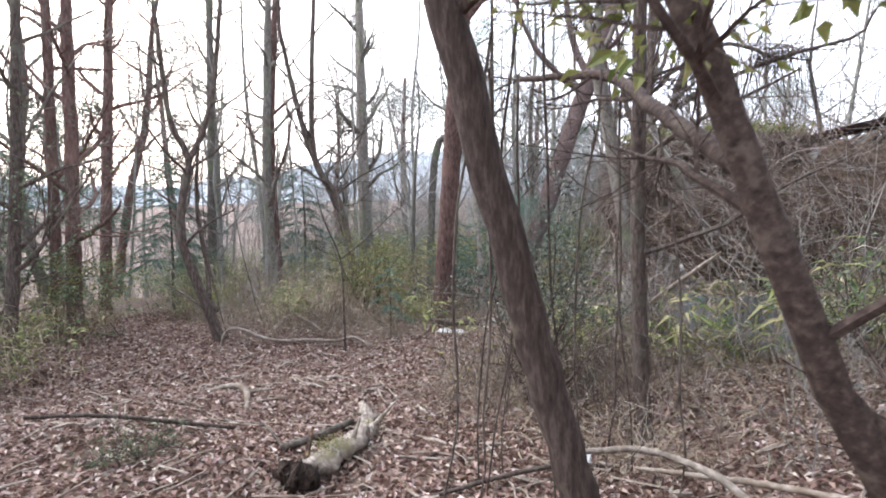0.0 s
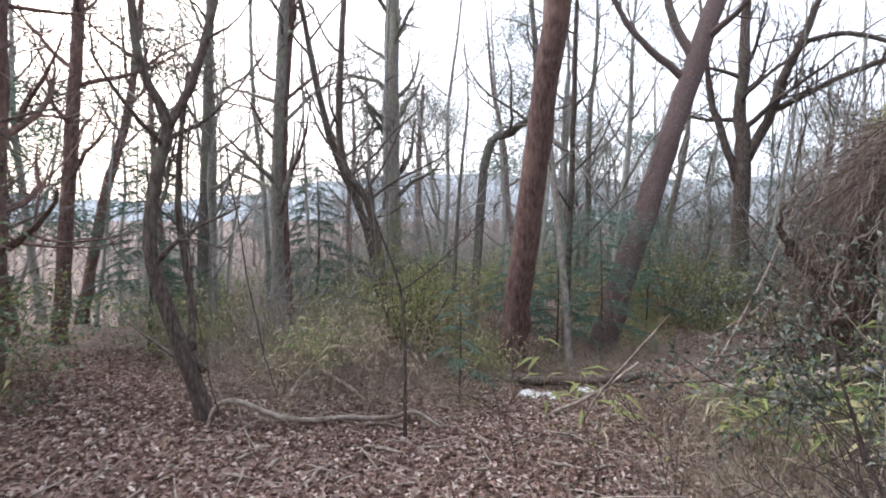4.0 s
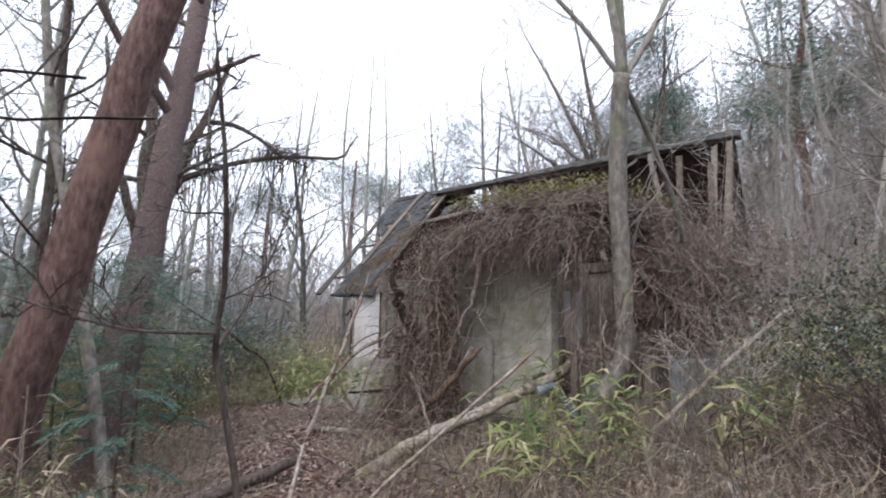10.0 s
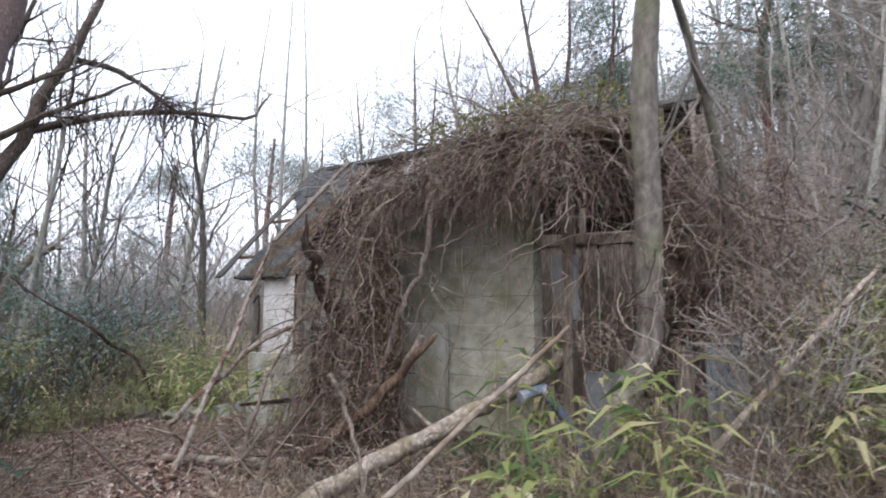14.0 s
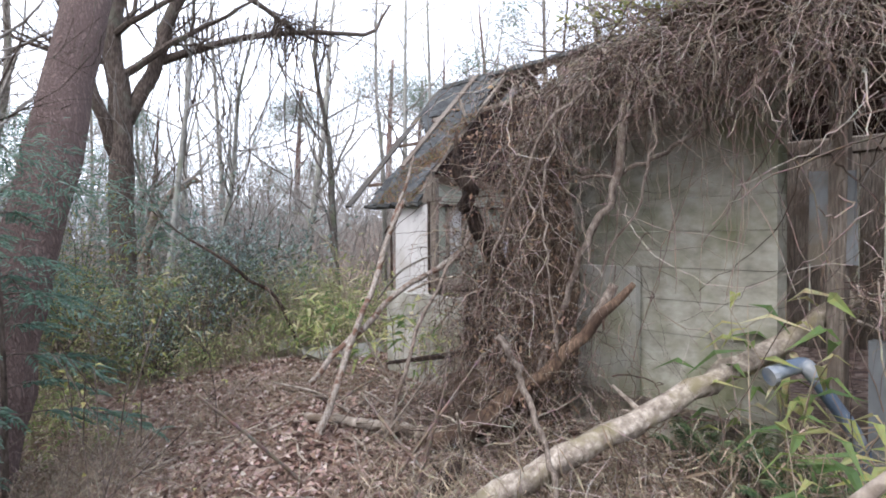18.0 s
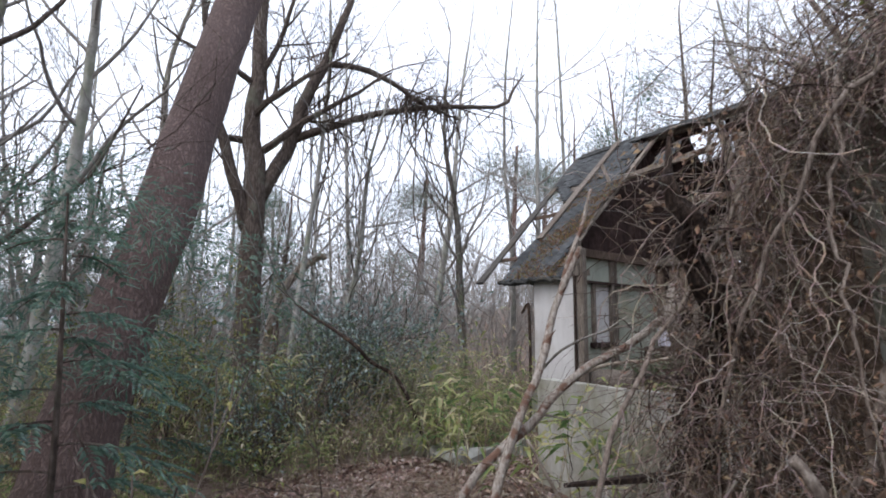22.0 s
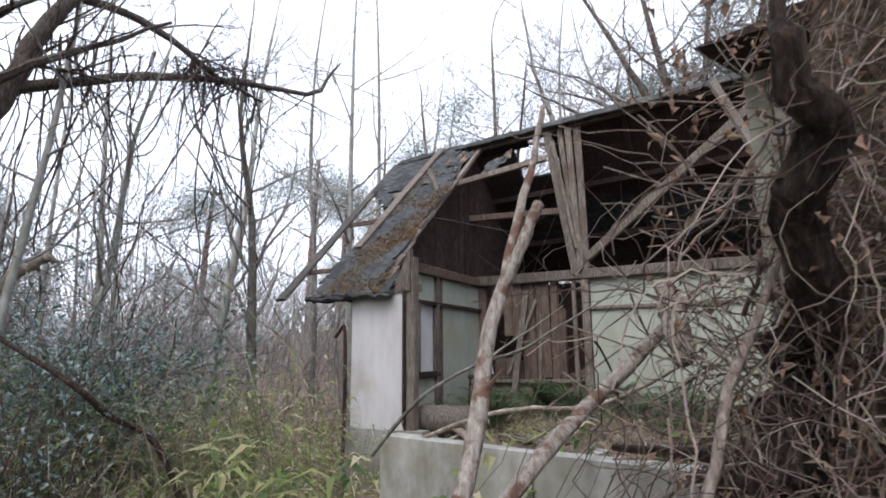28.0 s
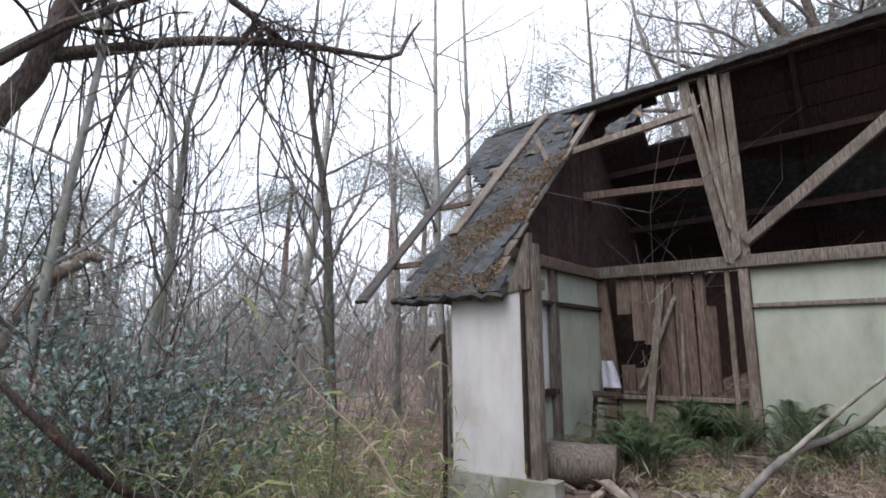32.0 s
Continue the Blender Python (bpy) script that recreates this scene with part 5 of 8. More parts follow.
def wood():
    r = np.random.default_rng(2024)
    kinds, thin, slim = [], [], []
    for k in range(13):
        rr = np.random.default_rng(300 + k)
        h = rr.uniform(7.5, 10.5)
        ln = far_trunk(500 + k, h)
        lite = k > 4
        scant = k > 8
        q = 0.6 if lite else 1.0
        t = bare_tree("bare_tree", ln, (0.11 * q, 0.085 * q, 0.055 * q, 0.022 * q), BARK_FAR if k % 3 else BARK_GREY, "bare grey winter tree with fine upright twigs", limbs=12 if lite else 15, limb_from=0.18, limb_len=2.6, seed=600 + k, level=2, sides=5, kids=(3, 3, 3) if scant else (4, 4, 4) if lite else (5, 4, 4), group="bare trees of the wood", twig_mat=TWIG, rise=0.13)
        (slim if scant else thin if lite else kinds).append(t)
    greens = []
    for k in range(3):
        rr = np.random.default_rng(700 + k)
        h = (7.5, 6.0, 9.0)[k]
        ln = far_trunk(800 + k, h)
        t = bare_tree("evergreen_tree", ln, (0.13, 0.11, 0.08, 0.03), BARK_RED, "dark evergreen tree among bare trunks", limbs=9, limb_from=0.35, limb_len=1.8, seed=900 + k, level=1, sides=6, group="evergreens of the wood")
        b = Buf()
        for i in range(52):
            f = rr.uniform(0.38, 1.04)
            a = rr.uniform(0, 6.28)
            q = (1.15 - 0.75 * f) * 1.8 * rr.uniform(0.25, 1)
            c = np.array((q * math.cos(a), q * math.sin(a), h * f))
            m = 130
            at = c + rr.normal(size=(m, 3)) * (0.3, 0.3, 0.12)
            leaves(b, at, (at - c) + rr.normal(size=(m, 3)) * 0.1 + c * (0.12, 0.12, 0), rr.normal(size=(m, 3)) * 0.5 + (0, 0, 1), rr.uniform(0.07, 0.15, m), rr.uniform(0.014, 0.03, m), plain=True)
        part("foliage", b, CYPRESS, t)["kind"] = "stuff"
        greens.append(t)
    pines = []
    for k in range(2):
        rr = np.random.default_rng(740 + k)
        h = (10.5, 9.0)[k]
        t = bare_tree("pine_tree", far_trunk(840 + k, h), (0.14, 0.12, 0.09, 0.04), BARK_RED, "tall pine with thin blue-green needle sprays in the wood", limbs=16, limb_from=0.4, limb_len=2.3, seed=940 + k, level=1, sides=6, group="pines of the wood")
        b = Buf()
        for i in range(60):
            f, a = rr.uniform(0.42, 1.02), rr.uniform(0, 6.28)
            q = (1.25 - 0.75 * f) * 2.3 * rr.uniform(0.2, 1)
            c = np.array((q * math.cos(a), q * math.sin(a), h * f))
            m = 70
            at = c + rr.normal(size=(m, 3)) * (0.34, 0.34, 0.09)
            leaves(b, at, (at - c) + rr.normal(size=(m, 3)) * 0.1 + c * (0.12, 0.12, 0), rr.normal(size=(m, 3)) * 0.5 + (0, 0, 1), rr.uniform(0.09, 0.2, m), rr.uniform(0.01, 0.018, m), plain=True)
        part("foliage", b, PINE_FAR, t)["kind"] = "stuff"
        pines.append(t)
    for n, (x, y) in enumerate(((-14.5, 8), (-12, 1.5), (-16, 12), (-13, 17))):
        ob = copy_thing(pines[n % 2], pose(x, y, gz(x, y) - 0.1, r.normal() * 3, r.normal() * 3, r.uniform(0, 360)))
        ob.scale = (r.uniform(0.85, 1.15),) * 3
    for n, (x, y, s) in enumerate(((-2.7, 19.2, 0.7), (-1.0, 22, 0.85), (1.0, 19.6, 0.55), (-4.6, 18.2, 0.6), (2.6, 24, 0.7))):
        ob = copy_thing(greens[n % 3], pose(x, y, gz(x, y) - 0.1, 0, 0, 70 * n))
        ob.scale = (s, s, s)
    spots = []

    def free(x, y, gap):
        if on_walk(x, y, 2.2) or (x > 1 and y < 3 and math.hypot(x - 3, y) < 4.5):
            return False
        if x < 2 and math.hypot(x + 0.5, y - 6) < 15 and r.random() < 0.55:
            return False
        if x < 1 and y > 0 and math.hypot(x + 0.5, y - 6) >= 15 and r.random() < 0.5:
            return False
        if math.hypot(x + 0.5, y - 5) < 7.5 and not (x > 7.5):
            return False
        hx, hy = in_hut(x, y)
        if 1.0 < x < 8.3 and 4.2 < y < 15.2 or -1 < hx < 8.2 and Y0 - 1.2 < hy < 2.8:
            return False
        if -1.5 < x < 5 and 10 < y < 15.5:
            return False
        if -11 < x < -2 and abs(y - (1.2 - 0.55 * (x + 2))) < 1.1:
            return False
        return all((x - a) ** 2 + (y - c) ** 2 > gap**2 for a, c in spots)

    tries = 0
    while len(spots) < 205 and tries < 30000:
        tries += 1
        a = r.uniform(0, 2 * math.pi)
        d = r.uniform(6, 19) if len(spots) < 125 else r.uniform(19, 46)
        x, y = -0.5 + d * math.sin(a), 6 + d * math.cos(a)
        if y < -4 and r.random() < 0.8:
            continue
        if not free(x, y, 0.9 + d * 0.02):
            continue
        spots.append((x, y))
    sources = kinds + thin + slim + greens + pines
    for n, (x, y) in enumerate(spots):
        far = math.hypot(x, y - 6) > 18
        green = r.random() < (0.05 if x < 6 else 0.24) and not (-4 < x < 9 and 9 < y < 27) and not (6 < x < 10.5 and -3 < y < 18)
        src = greens[r.integers(3)] if green else slim[r.integers(4)] if far else thin[r.integers(4)] if r.random() < 0.6 else kinds[r.integers(5)]
        s = r.uniform(0.75, 1.2)
        m = pose(x, y, gz(x, y) - 0.1, r.normal() * 4, r.normal() * 4, r.uniform(0, 360))
        ob = copy_thing(src, m)
        ob.scale = (s, s, s)
    bank = []
    while len(bank) < 46:
        x, y = (r.uniform(8.5, 21), r.uniform(-3, 6.3)) if len(bank) < 28 else (r.uniform(12.5, 24), r.uniform(8, 19))
        hx, hy = in_hut(x, y)
        if -1 < hx < 7.4 and Y0 - 1.0 < hy < 3 or on_walk(x, y, 4) or any((x - a) ** 2 + (y - c) ** 2 < 1.2 for a, c in bank):
            continue
        bank.append((x, y))
    for n, (x, y) in enumerate(bank):
        ob = copy_thing(greens[r.integers(3)] if n % 5 == 0 else thin[r.integers(4)] if n % 2 else kinds[r.integers(5)], pose(x, y, gz(x, y) - 0.1, r.normal() * 3, r.normal() * 3, r.uniform(0, 360)))
        ob.scale = (r.uniform(0.85, 1.15),) * 3
    for k, src in enumerate(sources):
        x, y = (14 + 2.1 * k, -14 - 1.3 * (k % 4)) if k < 13 else (-20 - 2 * k, 4 + 3 * k)
        src.matrix_basis = pose(x, y, gz(x, y) - 0.1)


bare_tree("fan_tree", [behind(*p) for p in ((9.9, 14.6, 0.0), (9.7, 14.5, 2), (9.3, 14.4, 4), (8.9, 14.2, 8))], (0.13, 0.12, 0.09, 0.03), BARK_DARK, "bare tree with wide fanned branches behind the hut", limbs=11, limb_from=0.5, limb_len=3.2, seed=22, level=3, kids=(6, 6, 4), rise=0.07, twig_mat=TWIG,
          forks=[([behind(*p) for p in ((9.72, 14.5, 1.8), (8.9, 15.2, 3.7), (8.0, 16.2, 5.2))], (0.08, 0.05, 0.02)), ([behind(*p) for p in ((9.6, 14.5, 2.6), (8.9, 13.6, 4.7), (8.2, 12.8, 6.6))], (0.07, 0.05, 0.02))])
wood()


def round_pine(x, y, h, wide, seed):
    """A far pine with a rounded crown above the other trees."""
    r = np.random.default_rng(seed)
    t = bare_tree("round_pine", [(x, y, gz(x, y)), (x, y, h * 0.5), (x + 0.3, y, h)], (0.22, 0.16, 0.08), BARK_RED, "far pine with a rounded grey-green crown on the hillside", limbs=9, limb_from=0.55, limb_len=wide * 0.7, seed=seed, level=1, sides=6, top=False, group="far pines")
    k = 46
    a, q = r.uniform(0, 6.28, k), np.sqrt(r.random(k)) * wide
    c = np.stack([q * np.cos(a), q * np.sin(a), h - gz(x, y) - 0.3 - (q / wide) ** 2 * wide * 0.7 - np.abs(r.normal(size=k)) * 0.7], -1)
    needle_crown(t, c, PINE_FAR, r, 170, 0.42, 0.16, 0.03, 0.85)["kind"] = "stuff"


for k, (x, y, h, w) in enumerate(((15.5, 31, 10.5, 2.6), (19, 33, 10.4, 2.2), (21.5, 29.5, 9.6, 2.4), (12.5, 36, 9.4, 2.0), (-9, 31, 8.0, 2.6), (-16, 27, 8.5, 2.6), (4, 40, 8.5, 2.4), (18.5, 13.5, 10.5, 2.4), (21, 9.5, 11.5, 2.6), (17, 6.5, 10.0, 2.2), (23, 15, 11.5, 2.6))):
    round_pine(x, y, h, w, 960 + k)


def hills():
    b = Buf()
    a = np.linspace(radians(-100), radians(120), 120)
    for d, h0 in ((170, 9), (260, 20)):
        top = h0 * (0.75 + 0.35 * np.sin(a * 3.1 + d) + 0.18 * np.sin(a * 8.3) + 0.05 * np.sin(a * 41))
        lo = np.stack([d * np.sin(a), d * np.cos(a), np.full_like(a, -12)], -1)
        hi = np.stack([1.15 * d * np.sin(a), 1.15 * d * np.cos(a), top], -1)
        n = len(a)
        i = np.arange(n - 1)
        b.add(np.concatenate([lo, hi]), np.stack([i, i + 1, n + i + 1, n + i], -1))
    # no haze in the air here: the hills' own colour is paled to blue-grey
    m = surface("far_hill_hazed", [(0.3, (0.30, 0.335, 0.36)), (0.7, (0.40, 0.43, 0.45))], 0.2, (1, 1, 1), 1.0, 0.2, 0.5, None, vary=0)
    tagged(part("backdrop", b, m), "wooded hills on the horizon, coloured a hazy blue", "hills", kind="structure")


hills()

# ---- undergrowth ----


def stems_clump(seed, n, spread, hmin, hmax, twigs, rad=0.006):
    """A patch of thin leafless stems."""
    r = np.random.default_rng(seed)
    b = Buf()
    for _ in range(n):
        x, y = r.normal(size=2) * spread
        h = r.uniform(hmin, hmax)
        d = np.array([r.normal() * 0.22, r.normal() * 0.22, 1])
        p = [np.array([x, y, -0.15])]
        for _k in range(4):
            d = d + r.normal(size=3) * 0.27
            d[2] = max(d[2], 0.9)
            d /= np.linalg.norm(d)
            p.append(p[-1] + d * h / 4)
        tube(b, p, rad * r.uniform(0.7, 1.6) * np.linspace(1, 0.35, 5), 3)
        for _k in range(twigs):
            i = r.integers(1, 5)
            w = d * 0.6 + r.normal(size=3) * 0.6
            ln = h * r.uniform(0.12, 0.3)
            q = p[i]
            tube(b, [q, q + w * ln * 0.5 + r.normal(size=3) * 0.02, q + w * ln], [rad * 0.55, rad * 0.4, rad * 0.25], 3)
    return b


def sasa_clump(seed, n, spread, hmin, hmax, per=8, leaf=0.17, wide=0.024):
    """Bamboo grass: thin canes with drooping blades."""
    r = np.random.default_rng(seed)
    b, st = Buf(), Buf()
    ats, ways = [], []
    for _ in range(n):
        x, y = r.normal(size=2) * spread
        h = r.uniform(hmin, hmax)
        lean = r.normal(size=2) * 0.22
        p = np.array([(x, y, -0.1), (x + lean[0] * h * 0.4, y + lean[1] * h * 0.4, h * 0.55), (x + lean[0] * h, y + lean[1] * h, h)])
        tube(st, p, [0.0035, 0.003, 0.0015], 3)
        for _k in range(per):
            f = r.uniform(0.35, 1)
            q = p[1] + (p[2] - p[1]) * (f - 0.5) * 2 if f > 0.5 else p[0] + (p[1] - p[0]) * f * 2
            a = r.uniform(0, 6.283)
            ats.append(q)
            ways.append((math.cos(a), math.sin(a), r.uniform(-0.35, 0.55)))
    ats, ways = np.array(ats), np.array(ways)
    k = len(ats)
    leaves(b, ats, ways, np.tile((0, 0, 1.0), (k, 1)) + r.normal(size=(k, 3)) * 0.35, leaf * r.uniform(0.55, 1.35, k), wide * r.uniform(0.6, 1.4, k), 0.2, 0.35)
    return b, st


def sow(name, label, category, meshes, spots, r, group, smin=0.8, smax=1.2, tilt=4):
    """Sets copies of a few patches over the ground."""
    for x, y in spots:
        ms = meshes[r.integers(len(meshes))]
        m = pose(x, y, gz(x, y), r.normal() * tilt, r.normal() * tilt, r.uniform(0, 360))
        s = r.uniform(smin, smax)
        root = new(name, ms[0])
        root.matrix_basis = m
        root.scale = (s, s, s)
        tagged(root, label, category, group, "stuff")
        for extra in ms[1:]:
            e = new("stalk", extra)
            e.parent = root
            e["kind"] = "stuff"


def spots_in(r, n, x0, x1, y0, y1, ok=None, gap=0.3):
    out, tries = [], 0
    while len(out) < n and tries < n * 40:
        tries += 1
        x, y = r.uniform(x0, x1), r.uniform(y0, y1)
        if ok and not ok(x, y):
            continue
        if all((x - a) ** 2 + (y - c) ** 2 > gap * gap for a, c in out):
            out.append((x, y))
    return out


def in_house(x, y, m=0.15):
    hx, hy = in_hut(x, y)
    return 1.7 - m < x < 5.4 + m and 5.0 - m < y < 10.5 + m or -0.1 - m < hx < 6.2 + m and Y0 - m < hy < Y1 + m


def on_trail(x, y):
    """The leaf-covered trail that leaves to the west."""
    return x < -1 and abs(y - (1.6 - 0.52 * (x + 2))) < 1.0


def undergrowth():
    r = np.random.default_rng(99)
    sasa = []
    for k in range(5):
        b, st = sasa_clump(10 + k, 40, 0.46, 0.35, 1.1)
        sasa.append((b.mesh("bamboo_grass", SASA), st.mesh("stalk", STRAW)))
    tall = []
    for k in range(4):
        b, st = sasa_clump(30 + k, 46, 0.5, 0.8, 1.7, 8, 0.2, 0.022)
        tall.append((b.mesh("bamboo_grass", SASA), st.mesh("stalk", STRAW)))
    straw = []
    for k in range(4):
        b, st = sasa_clump(50 + k, 34, 0.5, 0.5, 1.3, 8, 0.19, 0.016)
        straw.append((b.mesh("bamboo_grass", STRAW), st.mesh("stalk", STRAW)))
    sasa, tall = sasa + straw[:3], tall + straw
    lab = "green and straw-coloured bamboo grass under the trees"
    # west of the clearing, beyond the front line of the grass
    sow("bamboo_grass", lab, "bamboo grass", tall, spots_in(r, 60, -11, -4.2, 7.0, 14, lambda x, y: not on_trail(x, y), 0.6), r, "bamboo grass", 0.8, 1.15)
    sow("bamboo_grass", lab, "bamboo grass", sasa, spots_in(r, 46, -9, -3.0, 4.5, 9, lambda x, y: y > 4.3 - 1.1 * (x + 3.4) * (x < -3.4) * 0.9 and not on_trail(x, y) and not on_walk(x, y, 1.2) and not (x > -3.9 and y < 6.9), 0.5), r, "bamboo grass", 0.6, 1.0)
    sow("bamboo_grass", lab, "bamboo grass", sasa, spots_in(r, 34, -3.2, 1.2, 9.4, 14, lambda x, y: not on_walk(x, y, 1.6) and y > 10.2 - 0.3 * x and not (x > -1.2 and y < 11.6), 0.5), r, "bamboo grass", 0.4, 0.7)
    sow("bamboo_grass", lab, "bamboo grass", tall, spots_in(r, 84, -3, 3.4, 13.2, 19, lambda x, y: not in_house(x, y, 0.25), 0.5), r, "bamboo grass", 0.75, 1.1)
    sow("bamboo_grass", lab, "bamboo grass", tall, spots_in(r, 16, 1.7, 3.6, 11.6, 14.2, lambda x, y: not in_house(x, y, 0.12) and (y - 9.2) / (x - 0.2) > 1.22, 0.35), r, "bamboo grass", 0.55, 0.8)
    sow("bamboo_grass", lab, "bamboo grass", sasa, spots_in(r, 50, -22, -4, 10, 24, None, 0.8), r, "bamboo grass", 1.0, 1.6)
    sow("bamboo_grass", lab, "bamboo grass", sasa, spots_in(r, 26, -9.5, -4.5, -2, 4, lambda x, y: not on_trail(x, y) and not on_walk(x, y, 1.5) and y < 2.2 - 0.5 * (x + 2) - 1.2, 0.5), r, "bamboo grass", 0.7, 1.1)
    sow("bamboo_grass", lab, "bamboo grass", sasa, spots_in(r, 16, 2.6, 9, 2.2, 4.7, lambda x, y: x > 4.6 or y > 4.0, 0.5), r, "bamboo grass", 0.8, 1.2)
    few = []
    for k in range(3):
        b, st = sasa_clump(60 + k, 9, 0.14, 0.4, 0.95, 8, 0.24, 0.036)
        few.append((b.mesh("bamboo_grass", SASA), st.mesh("stalk", STRAW)))
    sow("bamboo_grass", "broad-leaved bamboo grass beside a fallen log", "bamboo grass", few, [(0.95, 5.0), (1.25, 4.9), (0.7, 5.3), (1.4, 6.0), (0.5, 5.6), (1.1, 9.8), (2.2, 4.4), (1.6, 4.2), (2.6, 3.9), (-4.3, 5.2), (3.2, 4.3), (3.9, 4.1), (3.5, 3.6), (4.3, 3.5), (1.35, 9.2), (2.35, 9.3)], r, "bamboo grass", 0.85, 1.3)
    sow("bamboo_grass", "broad-leaved bamboo grass before the white wall", "bamboo grass", few, [(1.25, 11.1), (1.7, 11.7), (1.9, 12.3), (2.3, 12.2), (2.6, 11.8), (1.5, 12.6), (2.9, 12.9)], r, "bamboo grass", 0.75, 1.1)
    # leafless brush
    brush = [(stems_clump(70 + k, 24, 0.4, 0.9, 2.3, 6, 0.0045).mesh("brushwood", BRUSH),) for k in range(5)]
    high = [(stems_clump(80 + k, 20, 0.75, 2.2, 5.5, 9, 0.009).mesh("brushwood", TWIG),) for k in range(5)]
    bl = "tangle of thin leafless brown stems"
    sow("brushwood", bl, "brushwood", brush, spots_in(r, 22, 1.3, 8, 2.4, 5.0, lambda x, y: (x > 4.4 or y > 3.4) and not (2.3 < x < 4 and y < 4.9) and not in_house(x, y, 0.0), 0.35), r, "brushwood", 0.6, 1.0)
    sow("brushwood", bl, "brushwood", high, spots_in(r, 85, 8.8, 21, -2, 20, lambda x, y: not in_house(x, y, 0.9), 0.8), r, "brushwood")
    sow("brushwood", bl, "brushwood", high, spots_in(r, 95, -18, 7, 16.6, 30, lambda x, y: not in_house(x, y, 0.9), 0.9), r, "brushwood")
    sow("brushwood", bl, "brushwood", high, spots_in(r, 18, -22, -7, 6, 18, lambda x, y: not on_trail(x, y), 0.8), r, "brushwood", 0.7, 1.0)
    sow("brushwood", bl, "brushwood", high, spots_in(r, 15, -15, -7.5, -4, 3.5, lambda x, y: not on_trail(x, y) and not on_walk(x, y, 4.2), 0.8), r, "brushwood", 0.7, 1.0)
    sow("brushwood", bl, "brushwood", brush, spots_in(r, 14, -3.5, 2.2, 12, 16.5, lambda x, y: not in_house(x, y, 0.6), 0.5), r, "brushwood", 0.6, 0.9)
    sow("brushwood", bl, "brushwood", brush, spots_in(r, 7, 0.7, 1.7, 4.2, 5.2, None, 0.3), r, "brushwood", 0.3, 0.5)
    sow("brushwood", bl, "brushwood", high, spots_in(r, 44, 7.0, 14, 0.5, 6.4, lambda x, y: not in_house(x, y, 0.7), 0.5), r, "brushwood", 0.5, 0.95)
    sow("brushwood", bl, "brushwood", high, spots_in(r, 8, 3.6, 7.2, 2.0, 4.5, None, 0.45), r, "brushwood", 0.35, 0.6)
    sow("brushwood", bl, "brushwood", brush, spots_in(r, 22, -8, -3.6, 4.6, 9, lambda x, y: not on_trail(x, y) and not on_walk(x, y, 1.4), 0.5), r, "brushwood", 0.5, 0.8)
    sow("brushwood", bl, "brushwood", [(stems_clump(180 + k, 9, 0.75, 0.5, 1.5, 7, 0.004).mesh("brushwood", BRUSH),) for k in range(3)], spots_in(r, 9, 1.0, 2.8, 2.4, 4.6, lambda x, y: not on_walk(x, y, 1.4), 0.4), r, "brushwood", 0.7, 1.0)
    dark = [(stems_clump(190 + k, 22, 0.3, 0.5, 1.3, 7, 0.005).mesh("brushwood", BARK_DARK),) for k in range(3)]
    sow("brushwood", "dark tangle of bare twigs on the bank", "brushwood", dark, spots_in(r, 8, 1.2, 2.3, 2.7, 4.5, lambda x, y: not on_walk(x, y, 1.4), 0.28), r, "brushwood", 0.5, 0.85)
    # far stems; their haze comes from the lightened twig colour
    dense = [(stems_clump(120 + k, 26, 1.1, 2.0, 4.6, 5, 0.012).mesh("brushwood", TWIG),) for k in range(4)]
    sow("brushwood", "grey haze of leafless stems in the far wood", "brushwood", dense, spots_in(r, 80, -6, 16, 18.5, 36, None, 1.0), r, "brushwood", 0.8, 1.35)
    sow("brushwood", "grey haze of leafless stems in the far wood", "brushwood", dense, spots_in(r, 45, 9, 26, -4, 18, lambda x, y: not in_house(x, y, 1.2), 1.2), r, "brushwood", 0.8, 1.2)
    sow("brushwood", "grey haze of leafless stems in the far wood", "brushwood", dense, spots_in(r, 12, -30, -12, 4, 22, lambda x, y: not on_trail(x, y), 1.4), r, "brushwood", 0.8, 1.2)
    # leafy low thickets
    def leafy(seed, mat, n, leaf, wide, spread, h):
        rr = np.random.default_rng(seed)
        st = stems_clump(seed, 13, spread * 0.6, h * 0.5, h, 6, 0.0045)
        b = Buf()
        k = 34
        c = np.c_[rr.normal(size=(k, 2)) * spread, h * rr.beta(2.2, 1.8, k)]
        i = rr.integers(0, k, n)
        at = c[i] + rr.normal(size=(n, 3)) * (0.15, 0.15, 0.05)
        leaves(b, at, rr.normal(size=(n, 3)) * (1, 1, 0.45), rr.normal(size=(n, 3)) * 0.45 + (0, 0, 1), leaf * rr.uniform(0.6, 1.4, n), wide * rr.uniform(0.7, 1.3, n))
        return b.mesh("thicket", mat), st.mesh("stalk", BARK_DARK)

    blue = [leafy(140 + k, HOLLY, 1300, 0.062, 0.028, 0.42, 1.3) for k in range(3)]
    green = [leafy(150 + k, IVY if k == 2 else EVERGREEN, 900, 0.07, 0.03, 0.45, 1.5) for k in range(3)]
    spray = [leafy(160 + k, CYPRESS, 1900, 0.075, 0.014, 0.45, 1.8) for k in range(3)]
    lt = "leafy green thicket under the trees"
    sow("thicket", "thicket of small glossy blue-green leaves", "thicket", blue, spots_in(r, 3, 0.2, 2.2, 13.6, 16, lambda x, y: not in_house(x, y, 0.3) and not on_walk(x, y, 2.2), 0.55), r, "thickets", 0.7, 1.1)
    sow("thicket", lt, "thicket", green, spots_in(r, 14, -12, 1, 13, 24, lambda x, y: not on_trail(x, y) and not on_walk(x, y, 2.5), 0.9), r, "thickets", 0.7, 1.2)
